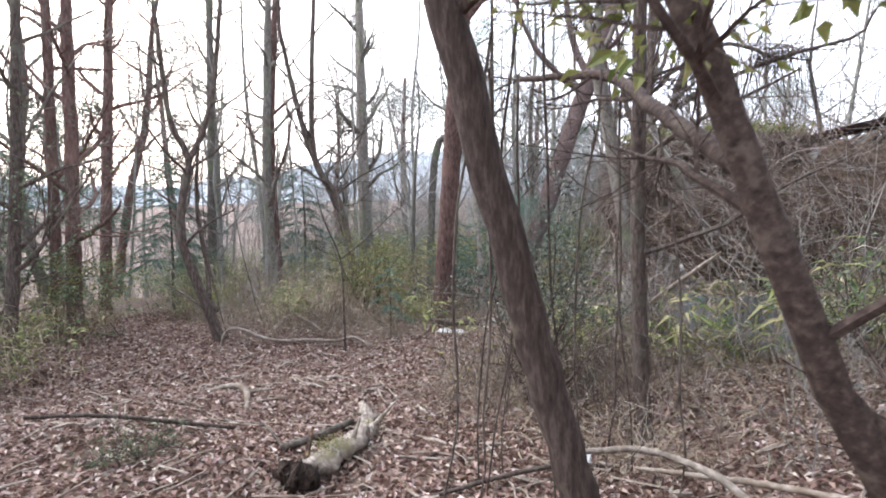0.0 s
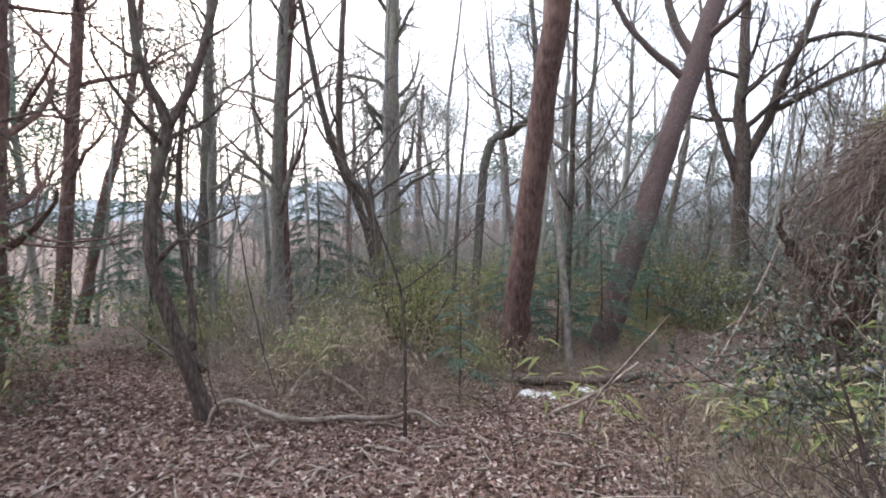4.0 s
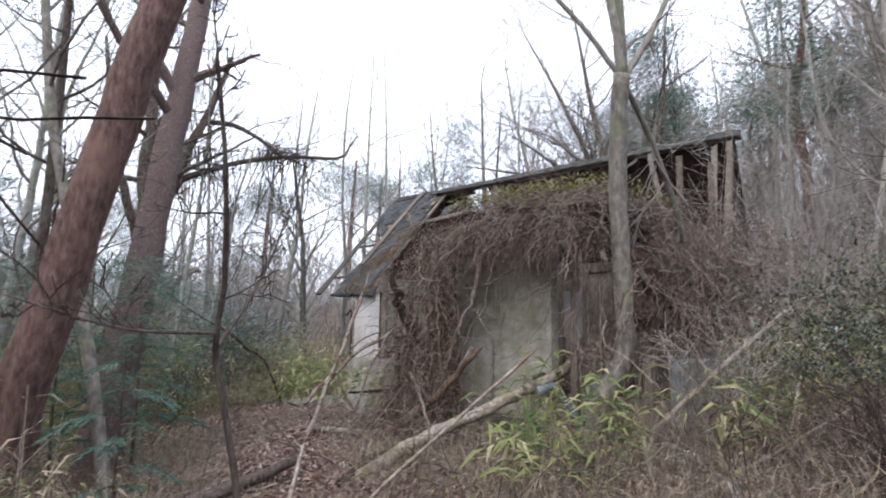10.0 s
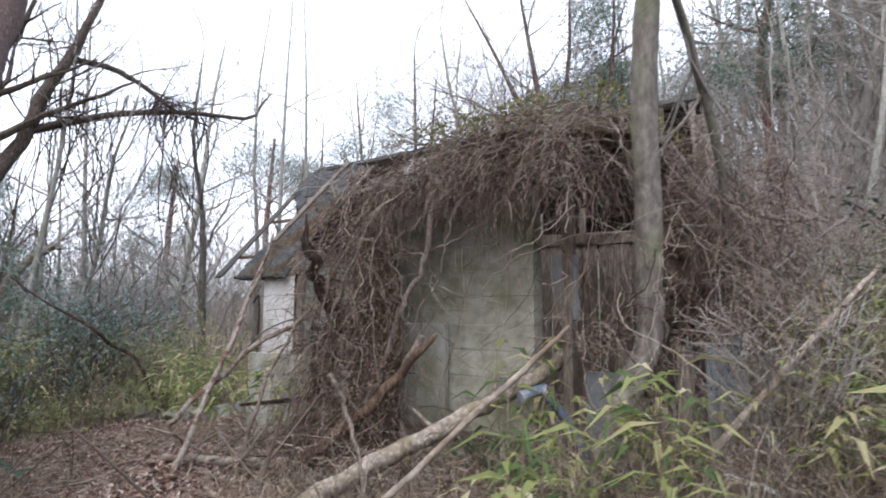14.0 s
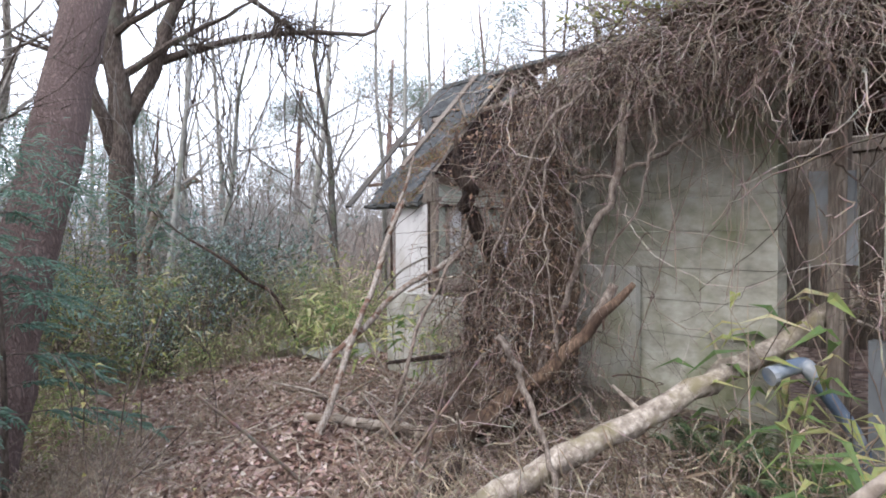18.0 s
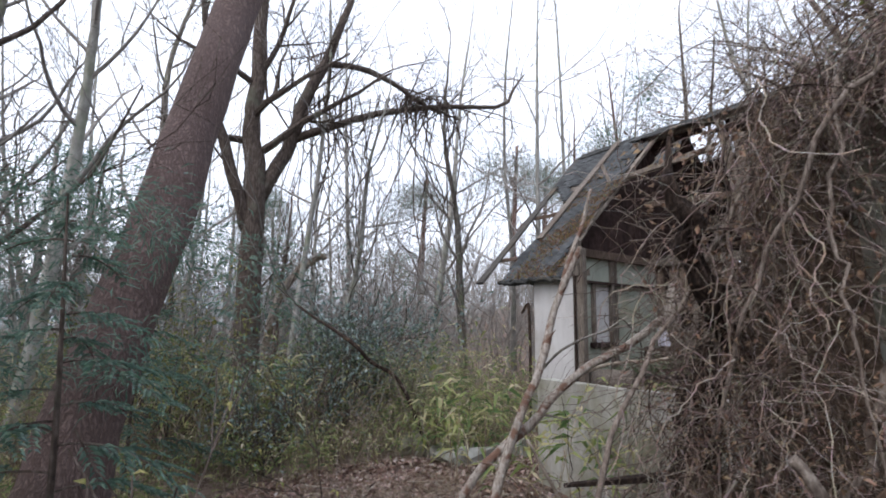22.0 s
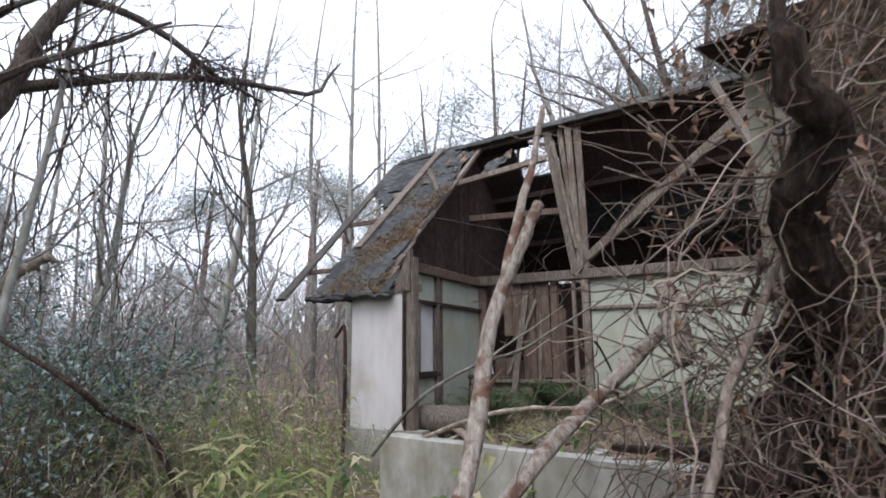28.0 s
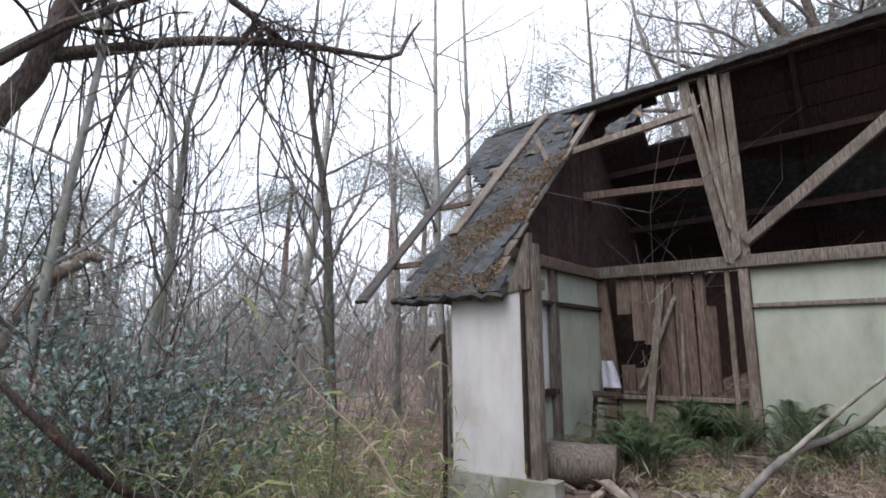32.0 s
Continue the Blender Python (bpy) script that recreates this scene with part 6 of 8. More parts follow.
    sow("thicket", "feathery blue-green thicket of conifer sprays", "thicket", spray, spots_in(r, 10, -13, -2.5, 9.5, 20, lambda x, y: not on_trail(x, y) and not on_walk(x, y, 3), 0.9), r, "thickets", 0.8, 1.4)
    sow("thicket", lt, "thicket", green + spray, spots_in(r, 9, -14, -6, 2.5, 9, lambda x, y: not on_trail(x, y) and not on_walk(x, y, 2), 0.9), r, "thickets", 0.7, 1.2)
    sow("thicket", lt, "thicket", green + blue, spots_in(r, 6, 4.5, 13, 1.2, 4.0, lambda x, y: not on_walk(x, y, 2.5), 0.8), r, "thickets", 0.6, 1.0)
    # low dry grass and sticks of the clearing
    low = []
    for k in range(4):
        rr = np.random.default_rng(90 + k)
        b = Buf()
        m = 110
        at = np.c_[rr.normal(size=(m, 2)) * 0.22, np.zeros(m)]
        way = np.c_[rr.normal(size=(m, 2)) * 0.5, rr.uniform(0.4, 1.2, m)]
        leaves(b, at, way, rr.normal(size=(m, 3)), rr.uniform(0.08, 0.3, m), rr.uniform(0.003, 0.006, m), 0.1, 0.3)
        low.append((b.mesh("dry_grass", STRAW),))
    sow("dry_grass", "low tuft of dry straw-coloured grass on leaf litter", "dry grass", low, spots_in(r, 42, -3.2, 1.4, 4.2, 10.6, lambda x, y: not on_walk(x, y, 0.55), 0.28), r, "dry grass tufts")
    sow("dry_grass", "low tuft of dry straw-coloured grass on leaf litter", "dry grass", low, spots_in(r, 26, -3, 5, 2.6, 5.2, lambda x, y: not on_walk(x, y, 1.0) and x > 0.3, 0.3), r, "dry grass tufts")
    scrub = []
    for k in range(5):
        st = stems_clump(400 + k, 20, 0.28, 0.2, 0.75, 5, 0.0028)
        rr = np.random.default_rng(410 + k)
        b = Buf()
        m = 90
        at = np.c_[rr.normal(size=(m, 2)) * 0.26, rr.uniform(0.0, 0.3, m)]
        leaves(b, at, np.c_[rr.normal(size=(m, 2)) * 0.7, rr.uniform(-0.1, 0.9, m)], rr.normal(size=(m, 3)), rr.uniform(0.1, 0.3, m), rr.uniform(0.004, 0.012, m), 0.1, 0.35)
        scrub.append((st.mesh("scrub", BRUSH), b.mesh("stalk", STRAW)))
    open_floor = lambda x, y: not on_walk(x, y, 0.55) and not in_house(x, y, -0.1) and math.hypot(x + 1.9, y - 7.1) > 0.8
    sl = "knee-high dry stems and withered grass in the clearing"
    sow("scrub", sl, "scrub", scrub, spots_in(r, 76, -1.6, 1.9, 2.6, 7.6, lambda x, y: open_floor(x, y) and (x > 0.1 or y > 6.2) and not (y < 5.6 and on_walk(x, y, 1.2)), 0.2), r, "dry scrub", 0.6, 1.25)
    sow("scrub", sl, "scrub", scrub, spots_in(r, 50, -3.2, 0.4, 7.2, 10.8, lambda x, y: open_floor(x, y) and not on_walk(x, y, 0.9), 0.25), r, "dry scrub", 0.5, 0.95)
    sow("scrub", sl, "scrub", scrub, spots_in(r, 60, -1.8, 0.9, 6.6, 10.6, lambda x, y: not on_walk(x, y, 0.25), 0.22), r, "dry scrub", 0.3, 0.6)
    sow("scrub", sl, "scrub", scrub, spots_in(r, 46, -5.5, -2.6, 2.6, 7.0, lambda x, y: open_floor(x, y) and not on_trail(x, y) and not on_walk(x, y, 0.8), 0.25), r, "dry scrub", 0.6, 1.2)
    sow("scrub", sl, "scrub", scrub, spots_in(r, 22, 1.6, 5.0, 1.6, 4.8, lambda x, y: open_floor(x, y) and not on_walk(x, y, 1.2), 0.25), r, "dry scrub", 0.7, 1.4)


undergrowth()


def leaf_litter():
    r = np.random.default_rng(7)
    b = Buf()
    n = 250000
    x = r.uniform(-11, 5.5, n)
    y = r.uniform(-3.5, 12, n)
    keep = np.array([not in_house(a, c, -0.02) for a, c in zip(x, y)])
    d = np.hypot(x + 1.0, y - 4)
    keep &= r.random(n) < np.clip(1.5 - d / 8.5, 0.16, 1)
    x, y = x[keep], y[keep]
    z = ground_z(x, y) + r.uniform(0.0, 0.03, len(x))
    m = len(x)
    way = np.c_[r.normal(size=(m, 2)), r.normal(size=m) * 0.22]
    up = np.c_[r.normal(size=(m, 2)) * 0.45, np.ones(m)]
    leaves(b, np.c_[x, y, z], way, up, r.uniform(0.04, 0.095, m), r.uniform(0.022, 0.05, m), 0.3, 0.15, plain=True)
    tagged(part("leaf_litter", b, LITTER), "brown curled fallen leaves over the ground", "leaf litter", kind="stuff")
    # twigs
    b = Buf()
    for _ in range(900):
        x, y = r.uniform(-5, 4), r.uniform(-2, 11)
        if in_house(x, y, 0.05):
            continue
        a, ln = r.uniform(0, 6.28), r.uniform(0.12, 0.6)
        pts = []
        for f in (0, 0.5, 1):
            px, py = x + math.cos(a) * ln * f + r.normal() * 0.02, y + math.sin(a) * ln * f + r.normal() * 0.02
            pts.append((px, py, gz(px, py) + 0.025 + r.uniform(0, 0.04)))
        tube(b, pts, [0.006 * r.uniform(0.5, 1.6)] * 3, 4)
    for _ in range(170):
        x, y = r.uniform(-3.5, 3.5), r.uniform(-1.5, 5.5)
        a, ln, ra = r.uniform(0, 6.28), r.uniform(0.08, 0.34), r.uniform(0.008, 0.024)
        pts = []
        for f in (0, 0.35, 0.7, 1):
            px, py = x + math.cos(a) * ln * f + r.normal() * 0.012, y + math.sin(a) * ln * f + r.normal() * 0.012
            pts.append((px, py, gz(px, py) + 0.03 + ra * 0.6))
        tube(b, pts, np.array([0.6, 1, 0.9, 0.3]) * ra, 5, 0.15, r)
    tagged(part("fallen_twig", b, DEADWOOD), "small dry twigs scattered on the leaves", "twigs", kind="stuff")


leaf_litter()


# ---- the vine heap over the lean-to ----
def blob(b, c, rad, r, n=22, lump=0.16):
    u, v = np.meshgrid(np.linspace(0, 2 * np.pi, n * 2, endpoint=False), np.linspace(0.02, np.pi - 0.02, n), indexing="ij")
    d = np.stack([np.cos(u) * np.sin(v), np.sin(u) * np.sin(v), np.cos(v)], -1)
    k = 1 + lump * (np.sin(5 * d[..., 0] + 3 * d[..., 2] + c[0]) * np.sin(6 * d[..., 1]) + 0.6 * np.sin(13 * d[..., 2] + 9 * d[..., 0])) + r.normal(size=u.shape) * 0.035
    p = np.array(c) + d * k[..., None] * np.array(rad)
    i, j = np.meshgrid(np.arange(2 * n), np.arange(n - 1), indexing="ij")
    i2 = (i + 1) % (2 * n)
    q = np.stack([i * n + j, i * n + j + 1, i2 * n + j + 1, i2 * n + j], -1).reshape(-1, 4)
    b.add(p.reshape(-1, 3), q)


def strand(b, p, d, ln, rad, r, sag=0.12, wander=0.3, n=9):
    pts = [np.array(p, float)]
    d = np.array(d, float)
    d /= np.linalg.norm(d) + 1e-9
    for _ in range(n):
        d = d + r.normal(size=3) * wander * 0.68 + np.array([0, 0, -sag])
        d /= np.linalg.norm(d)
        q = pts[-1] + d * ln / n
        lo = gz(q[0], q[1]) + 0.03
        if q[2] < lo:
            q[2] = lo + 0.02 * r.random()
            d[2] = abs(d[2]) * 0.2
        if 1.70 < q[0] < 2.1 and 6.2 < q[1] < 8.3 and q[2] < 1.75:
            q[0] = 1.68
            d[0] = -abs(d[0]) * 0.3
        pts.append(q)
    line = catmull(pts, 14)
    line[1:-1] += r.normal(size=line[1:-1].shape) * 0.006
    tube(b, line, np.linspace(rad, rad * 0.5, 15), 4 if rad > 0.005 else 3)


def vine_heap():
    r = np.random.default_rng(31)
    t = thing("vine_heap", "dense brown heap of dry vines smothering the lean-to roof", "vines")
    # litter core coloured dark to stand for the shade in the vines' gaps
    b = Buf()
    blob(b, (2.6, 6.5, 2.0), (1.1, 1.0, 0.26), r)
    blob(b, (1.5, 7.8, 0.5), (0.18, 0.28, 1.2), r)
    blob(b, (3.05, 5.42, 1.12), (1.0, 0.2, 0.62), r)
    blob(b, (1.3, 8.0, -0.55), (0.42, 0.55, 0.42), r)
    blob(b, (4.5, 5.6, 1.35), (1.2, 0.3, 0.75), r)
    part("thicket_shade_core", b, THICKET, t, "core of dead stems and litter, darkened as shade between the vines")["kind"] = "stuff"
    b = Buf()
    # over the top: strands that lie on the heap and droop over its edge
    for _ in range(1900):
        y = r.uniform(5.5, 7.45)
        x = r.uniform(1.35, 3.7)
        edge = math.sqrt(max(0.05, 1 - ((x - 2.55) / 1.35) ** 2)) * math.sqrt(max(0.02, 1 - ((y - 6.6) / 1.4) ** 2))
        z = 1.98 + 0.34 * edge + r.uniform(-0.05, 0.1) - 0.4 * max(0, y - 7.3)
        d = np.array([r.normal() - 0.35, r.normal(), r.normal() * 0.25 + 0.1])
        strand(b, (x, y, z), d, r.uniform(0.3, 1.1), 0.0013 + 0.0038 * r.random() ** 3, r, 0.11, 0.42)
    # the front fringe
    for _ in range(1700):
        y = r.uniform(5.7, 7.65)
        x, z = 1.45 + r.uniform(-0.15, 0.2), 1.7 + r.uniform(-0.1, 0.38) - 0.3 * max(0, y - 7.4)
        d = np.array([r.normal() * 0.5 - 0.5, r.normal() * 0.8, r.normal() * 0.5 - 0.1])
        strand(b, (x, y, z), d, r.uniform(0.2, 0.68), 0.0014 + 0.0036 * r.random() ** 3, r, 0.2, 0.42)
    # over the posts beside the window
    for _ in range(110):
        d = np.array([r.normal() * 0.4 - 0.2, r.normal() * 0.6, r.normal() * 0.5 - 0.5])
        strand(b, (1.6 + r.uniform(-0.15, 0.2), r.uniform(4.9, 6.0), r.uniform(0.4, 1.9)), d, r.uniform(0.4, 1.3), 0.0015 + 0.005 * r.random() ** 2.5, r, 0.1, 0.3)
    # the south edge of the roof
    for _ in range(620):
        x = r.uniform(1.55, 3.9)
        d = np.array([r.normal() * 0.7, r.normal() * 0.4 - 0.35, r.normal() * 0.5 - 0.2])
        strand(b, (x, 5.72 + r.uniform(-0.15, 0.25), 1.75 + 0.23 * (x - 1.55) + r.uniform(-0.1, 0.25)), d, r.uniform(0.3, 0.8), 0.0015 + 0.004 * r.random() ** 3, r, 0.22, 0.4)
    # the end above the sheet cladding
    for _ in range(1900):
        x, z = r.uniform(1.9, 5.8), r.uniform(0.45, 2.15)
        d = np.array([r.normal(), r.normal() * 0.5 - 0.2, r.normal() * 0.7])
        strand(b, (x, 4.95 + r.normal() * 0.22, z), d, r.uniform(0.4, 1.1), 0.0016 + 0.004 * r.random() ** 3, r, 0.12, 0.36)
    part("vine_tangle", b, VINE, t)["kind"] = "stuff"
    b = Buf()
    # the hanging mass beside the dead trunk
    for _ in range(1150):
        y = min(7.85 + r.normal() * 0.32, 8.45 + 0.1 * r.random())
        x = 1.15 + r.normal() * 0.2
        z = r.uniform(-0.3, 1.95)
        if z > 1.1:
            y = min(y, 7.55 + 0.15 * r.random())
        if y < 7.3 and z < 1.4:
            continue
        d = np.array([r.normal() * 0.5, r.normal() * 0.5, r.uniform(-1.4, 0.5)])
        strand(b, (x, y, z), d, r.uniform(0.3, 1.1), 0.0014 + 0.0034 * r.random() ** 4, r, 0.12, 0.46)
    for _ in range(60):
        z = r.uniform(-0.6, 1.4)
        d = np.array([r.normal() * 0.5, r.normal() * 0.5, r.uniform(-1.2, 0.8)])
        strand(b, (1.22 - 0.35 * max(0, z - 0.6) + r.normal() * 0.08, 8.2 - 0.22 * z + r.normal() * 0.08, z), d, r.uniform(0.3, 0.9), 0.002 + 0.006 * r.random() ** 3, r, 0.1, 0.4)
    # piled at the foot
    for _ in range(480):
        x, y = 0.85 + r.normal() * 0.34, 8.0 + r.normal() * 0.75
        if x > 1.65 or x < 0.3:
            continue
        d = np.array([r.normal() * 0.7 + 0.1, r.normal(), r.normal() * 0.3])
        strand(b, (x, y, gz(x, y) + r.uniform(0.02, 0.35)), d, r.uniform(0.3, 0.9), 0.0018 + 0.006 * r.random() ** 2.5, r, 0.06, 0.28)
    # looser strands before the panel
    for _ in range(150):
        y, z = r.uniform(6.85, 7.5), r.uniform(-0.6, 1.9)
        d = np.array([r.normal() * 0.4 - 0.1, r.normal() * 0.6, r.uniform(-1.2, 0.4)])
        strand(b, (1.3 + r.normal() * 0.16, y, z), d, r.uniform(0.3, 1.2), 0.0013 + 0.004 * r.random() ** 4, r, 0.12, 0.4)
    for _ in range(650):
        x, y, z = 1.1 + r.normal() * 0.22, r.uniform(7.4, 8.35), r.uniform(-0.8, 0.5)
        d = np.array([r.normal() * 0.6, r.normal() * 0.8, r.uniform(-0.8, 0.6)])
        strand(b, (min(x, 1.6), y, z), d, r.uniform(0.25, 0.9), 0.0012 + 0.003 * r.random() ** 4, r, 0.1, 0.45)
    part("vine_curtain", b, VINE, t)["kind"] = "stuff"
    # stiff dead twigs that fan out of the mass towards the hut
    b = Buf()
    for _ in range(48):
        p = np.array([1.3 + r.normal() * 0.15, 8.0 + r.normal() * 0.16, r.uniform(0.1, 1.45)])
        d = np.array([r.normal() * 0.35 - 0.15, r.uniform(0.2, 1.1), r.normal() * 0.45 + 0.05])
        grow(b, p, d, r.uniform(0.25, 0.75), 0.004, 1, r, 3, 0.16, 0.0, (3, 3, 2))
    part("twig_fan", b, STEM, t, "stiff grey dead twigs")["kind"] = "stuff"
    # thin runners over the bare concrete
    for _ in range(26):
        y = r.uniform(6.25, 7.4)
        b = Buf()
        strand(b, (1.62, y, 1.75), (-0.05, r.normal() * 0.25, -1), r.uniform(0.7, 2.2), r.uniform(0.003, 0.006), r, 0.12, 0.16, 12)
        part("runner", b, VINE, t)
    # brown mat round the upper end of the log and the foot of the slim tree
    b = Buf()
    for _ in range(150):
        f = r.random()
        c = np.array([1.85, 6.0, 0.4]) + f * np.array([-0.1, -0.65, 0.2])
        d = np.array([r.normal() * 0.4, -0.9 + r.normal() * 0.7, 0.4 + r.normal() * 0.6])
        strand(b, c + r.normal(size=3) * (0.1, 0.1, 0.075), d, r.uniform(0.2, 0.7), 0.0014 + 0.005 * r.random() ** 3, r, 0.1, 0.4)
    part("log_mat", b, VINE, t, "brown tangle on the fallen log")["kind"] = "stuff"
    # thick stems
    for pts, ra in (([(1.45, 7.11, 1.76), (1.35, 7.01, 1.32), (1.3, 7.03, 1.06), (1.25, 7.15, 0.81), (1.2, 7.24, 0.62), (1.2, 7.34, 0.35), (1.1, 7.4, 0.05), (1.0, 7.5, -0.4)], 0.03), ([(1.6, 6.61, 1.42), (1.5, 6.85, 1.28), (1.4, 6.99, 1.18), (1.4, 7.3, 1.18), (1.4, 7.76, 1.19)], 0.017),
                    ([(1.5, 6.85, 1.8), (1.3, 6.75, 1.3), (1.28, 6.9, 0.9), (1.2, 7.3, 0.2)], 0.011), ([(0.5, 7.28, 0.18), (0.55, 7.17, -0.01), (0.5, 7.02, -0.19), (0.4, 6.78, -0.43), (0.35, 6.6, -0.7)], 0.022),
                    ([(0.35, 8.3, -0.8), (0.6, 8.2, 0.1), (1.1, 8.0, 1.0), (1.4, 7.7, 1.8)], 0.016), ([(1.45, 7.1, 1.9), (0.95, 7.3, 1.45), (0.85, 7.6, 0.8), (0.9, 7.9, 0.1)], 0.013), ([(1.2, 7.4, 1.7), (1.0, 7.35, 1.0), (0.98, 7.3, 0.5), (1.0, 7.25, 0.0)], 0.009)):
        b = Buf()
        q = catmull(pts, 18)
        q[1:-1] += r.normal(size=q[1:-1].shape) * 0.015
        tube(b, q, np.linspace(ra, ra * 0.6, 19), 7, 0.08, r)
        part("stem", b, STEM, t, "thick woody vine stem", smooth=True)
    b = Buf()
    m = 2600
    at = np.c_[r.uniform(1.4, 3.7, m), np.clip(r.normal(size=m) * 0.6 + 6.6, 5.5, 7.6), np.zeros(m)]
    at[:, 2] = 2.14 + 0.28 * np.sqrt(np.maximum(0, 1 - ((at[:, 0] - 2.55) / 1.4) ** 2)) + r.uniform(-0.06, 0.07, m)
    leaves(b, at, r.normal(size=(m, 3)) + (0, 0, 0.4), r.normal(size=(m, 3)) * 0.5 + (0, 0, 1), r.uniform(0.03, 0.08, m), r.uniform(0.015, 0.035, m))
    part("creeper", b, IVY, t, "olive creeper leaves on top")["kind"] = "stuff"
    b = Buf()
    m = 2400
    at = np.c_[r.normal(size=m) * 0.16 + 1.15, np.clip(r.normal(size=m) * 0.3 + 7.8, 7.3, 8.3), np.where(r.random(m) < 0.6, r.uniform(-0.9, 0.3, m), r.uniform(0.0, 1.7, m))]
    at = at[at[:, 0] < 1.7]
    m = len(at)
    leaves(b, at, r.normal(size=(m, 3)) + (0, 0, -0.5), r.normal(size=(m, 3)), r.uniform(0.02, 0.06, m), r.uniform(0.01, 0.03, m))
    part("dead_leaf", b, DRYLEAF, t)["kind"] = "stuff"


vine_heap()


# ---- dead wood ----
def wood_piece(name, pts, radii, mat, label, category, seed=0, sides=10, stubs=0, rough=0.09):
    """A fallen or leaning log with broken ends and a few stubs."""
    r = np.random.default_rng(seed)
    t = thing(name, label, category, at=tuple(pts[0]))
    q = catmull(np.array(pts, float) - np.array(pts[0]), 24)
    q[1:-1] += r.normal(size=q[1:-1].shape) * radii[0] * (0.05 + rough) * min(1, np.linalg.norm(np.array(pts[-1]) - np.array(pts[0])) / 1.6)
    rr = np.interp(np.linspace(0, 1, 25), np.linspace(0, 1, len(radii)), radii)
    b = Buf()
    tube(b, q, rr, sides, rough, r)
    part("log", b, mat, t, smooth=True)
    for _ in range(stubs):
        i = r.integers(4, 23)
        d = r.normal(size=3)
        b = Buf()
        tube(b, [q[i], q[i] + d * rr[i] * 1.2, q[i] + d * rr[i] * r.uniform(2, 4)], [rr[i] * 0.35, rr[i] * 0.25, rr[i] * 0.12], 5)
        part("stub", b, mat, t)
    return t


def G(x, y, h=0.0):
    return (x, y, gz(x, y) + h)


wood_piece("dead_tree", [(1.2, 8.42, -0.95), (1.24, 8.34, -0.45), (1.24, 8.25, 0.0), (1.21, 8.13, 0.35), (1.17, 8.06, 0.62), (1.0, 7.98, 0.8), (0.85, 7.92, 1.0), (0.75, 7.9, 1.22), (0.72, 7.9, 1.5)], (0.15, 0.115, 0.1, 0.088, 0.075, 0.06, 0.052, 0.04, 0.01), SNAG, "dark rotten dead trunk wrapped in vines, orange where bark has gone", "dead tree", 1, 16, 7, rough=0.17)
wood_piece("leaning_branch", [(-0.04, 8.68, -0.9), (0.14, 8.65, -0.45), (0.33, 8.67, 0.0), (0.48, 8.63, 0.35), (0.62, 8.66, 0.68), (0.7, 8.63, 0.92), (0.82, 8.63, 1.22), (0.88, 8.62, 1.42)], (0.031, 0.027, 0.024, 0.022, 0.021, 0.015, 0.012, 0.007), BIRCH, "pale barkless dead branch leaning before the hut", "branch", 2, 10, 4)
wood_piece("dead_branch", [(0.66, 8.645, 0.8), (0.7, 8.6, 0.93), (0.75, 8.57, 1.06)], (0.017, 0.018, 0.016), BIRCH, "broken fork of a pale leaning branch", "branch", 33, 8, 0)
wood_piece("leaning_log", [(0.02, 8.74, -0.3), (0.25, 8.74, -0.08), (0.45, 8.68, 0.08), (0.62, 8.6, 0.28), (0.8, 8.57, 0.4), (1.08, 8.58, 0.5), (1.3, 8.5, 0.66), (1.6, 8.45, 0.85)], (0.022, 0.024, 0.027, 0.021, 0.024, 0.023, 0.024, 0.02), BIRCH, "pale peeling log leaning against the low wall", "log", 3, 10, 4)
wood_piece("broken_log", [(1.22, 8.36, 0.60), (1.28, 8.4, 0.72), (1.36, 8.46, 0.86)], (0.03, 0.046, 0.035), BIRCH, "torn orange-brown end of rotten log in the vines", "log", 21, 10, 1, rough=0.12)
wood_piece("fallen_log", [(-0.45, 7.3, -0.97), (0.34, 6.92, -0.5), (0.95, 6.63, -0.23), (1.49, 6.38, 0.0), (1.83, 6.16, 0.2), (1.98, 5.92, 0.42)], (0.07, 0.066, 0.064, 0.062, 0.058, 0.05), LOG, "long pale fallen log, partly barkless, propped against the lean-to", "log", 4, 16, 4, rough=0.1)
wood_piece("fallen_branch", [G(0.55, 0.28, 0.09), G(0.57, 0.55, 0.1), G(0.53, 0.95, 0.1), G(0.38, 1.3, 0.07), G(0.1, 1.62, 0.1), G(-0.18, 1.93, 0.17)], (0.085, 0.08, 0.07, 0.068, 0.064, 0.05), LOG, "broken yellow-mossed rotten log on fallen leaves", "log", 5, 12, 4, rough=0.2)
wood_piece("broken_log", [G(0.46, 0.22, 0.09), G(0.58, 0.24, 0.1), G(0.68, 0.3, 0.09)], (0.07, 0.095, 0.06), SNAG, "dark hollow broken end of a rotten log", "log", 34, 12, 1, rough=0.2)
wood_piece("fallen_branch", [G(-0.18, 1.75, 0.06), G(0.0, 1.25, 0.06), G(0.17, 0.83, 0.06), G(0.14, 0.54, 0.05)], (0.028, 0.034, 0.034, 0.026), BARK_DARK, "short dark fallen branch beside a rotten log", "branch", 35, 8, 1)
wood_piece("fallen_branch", [G(0.14, 0.54, 0.05), G(-0.25, 0.75, 0.12), G(-0.6, 1.0, 0.07), G(-1.1, 1.36, 0.03)], (0.012, 0.01, 0.009, 0.005), BARK_DARK, "thin bent twig beside a rotten log", "branch", 36, 6, 2)
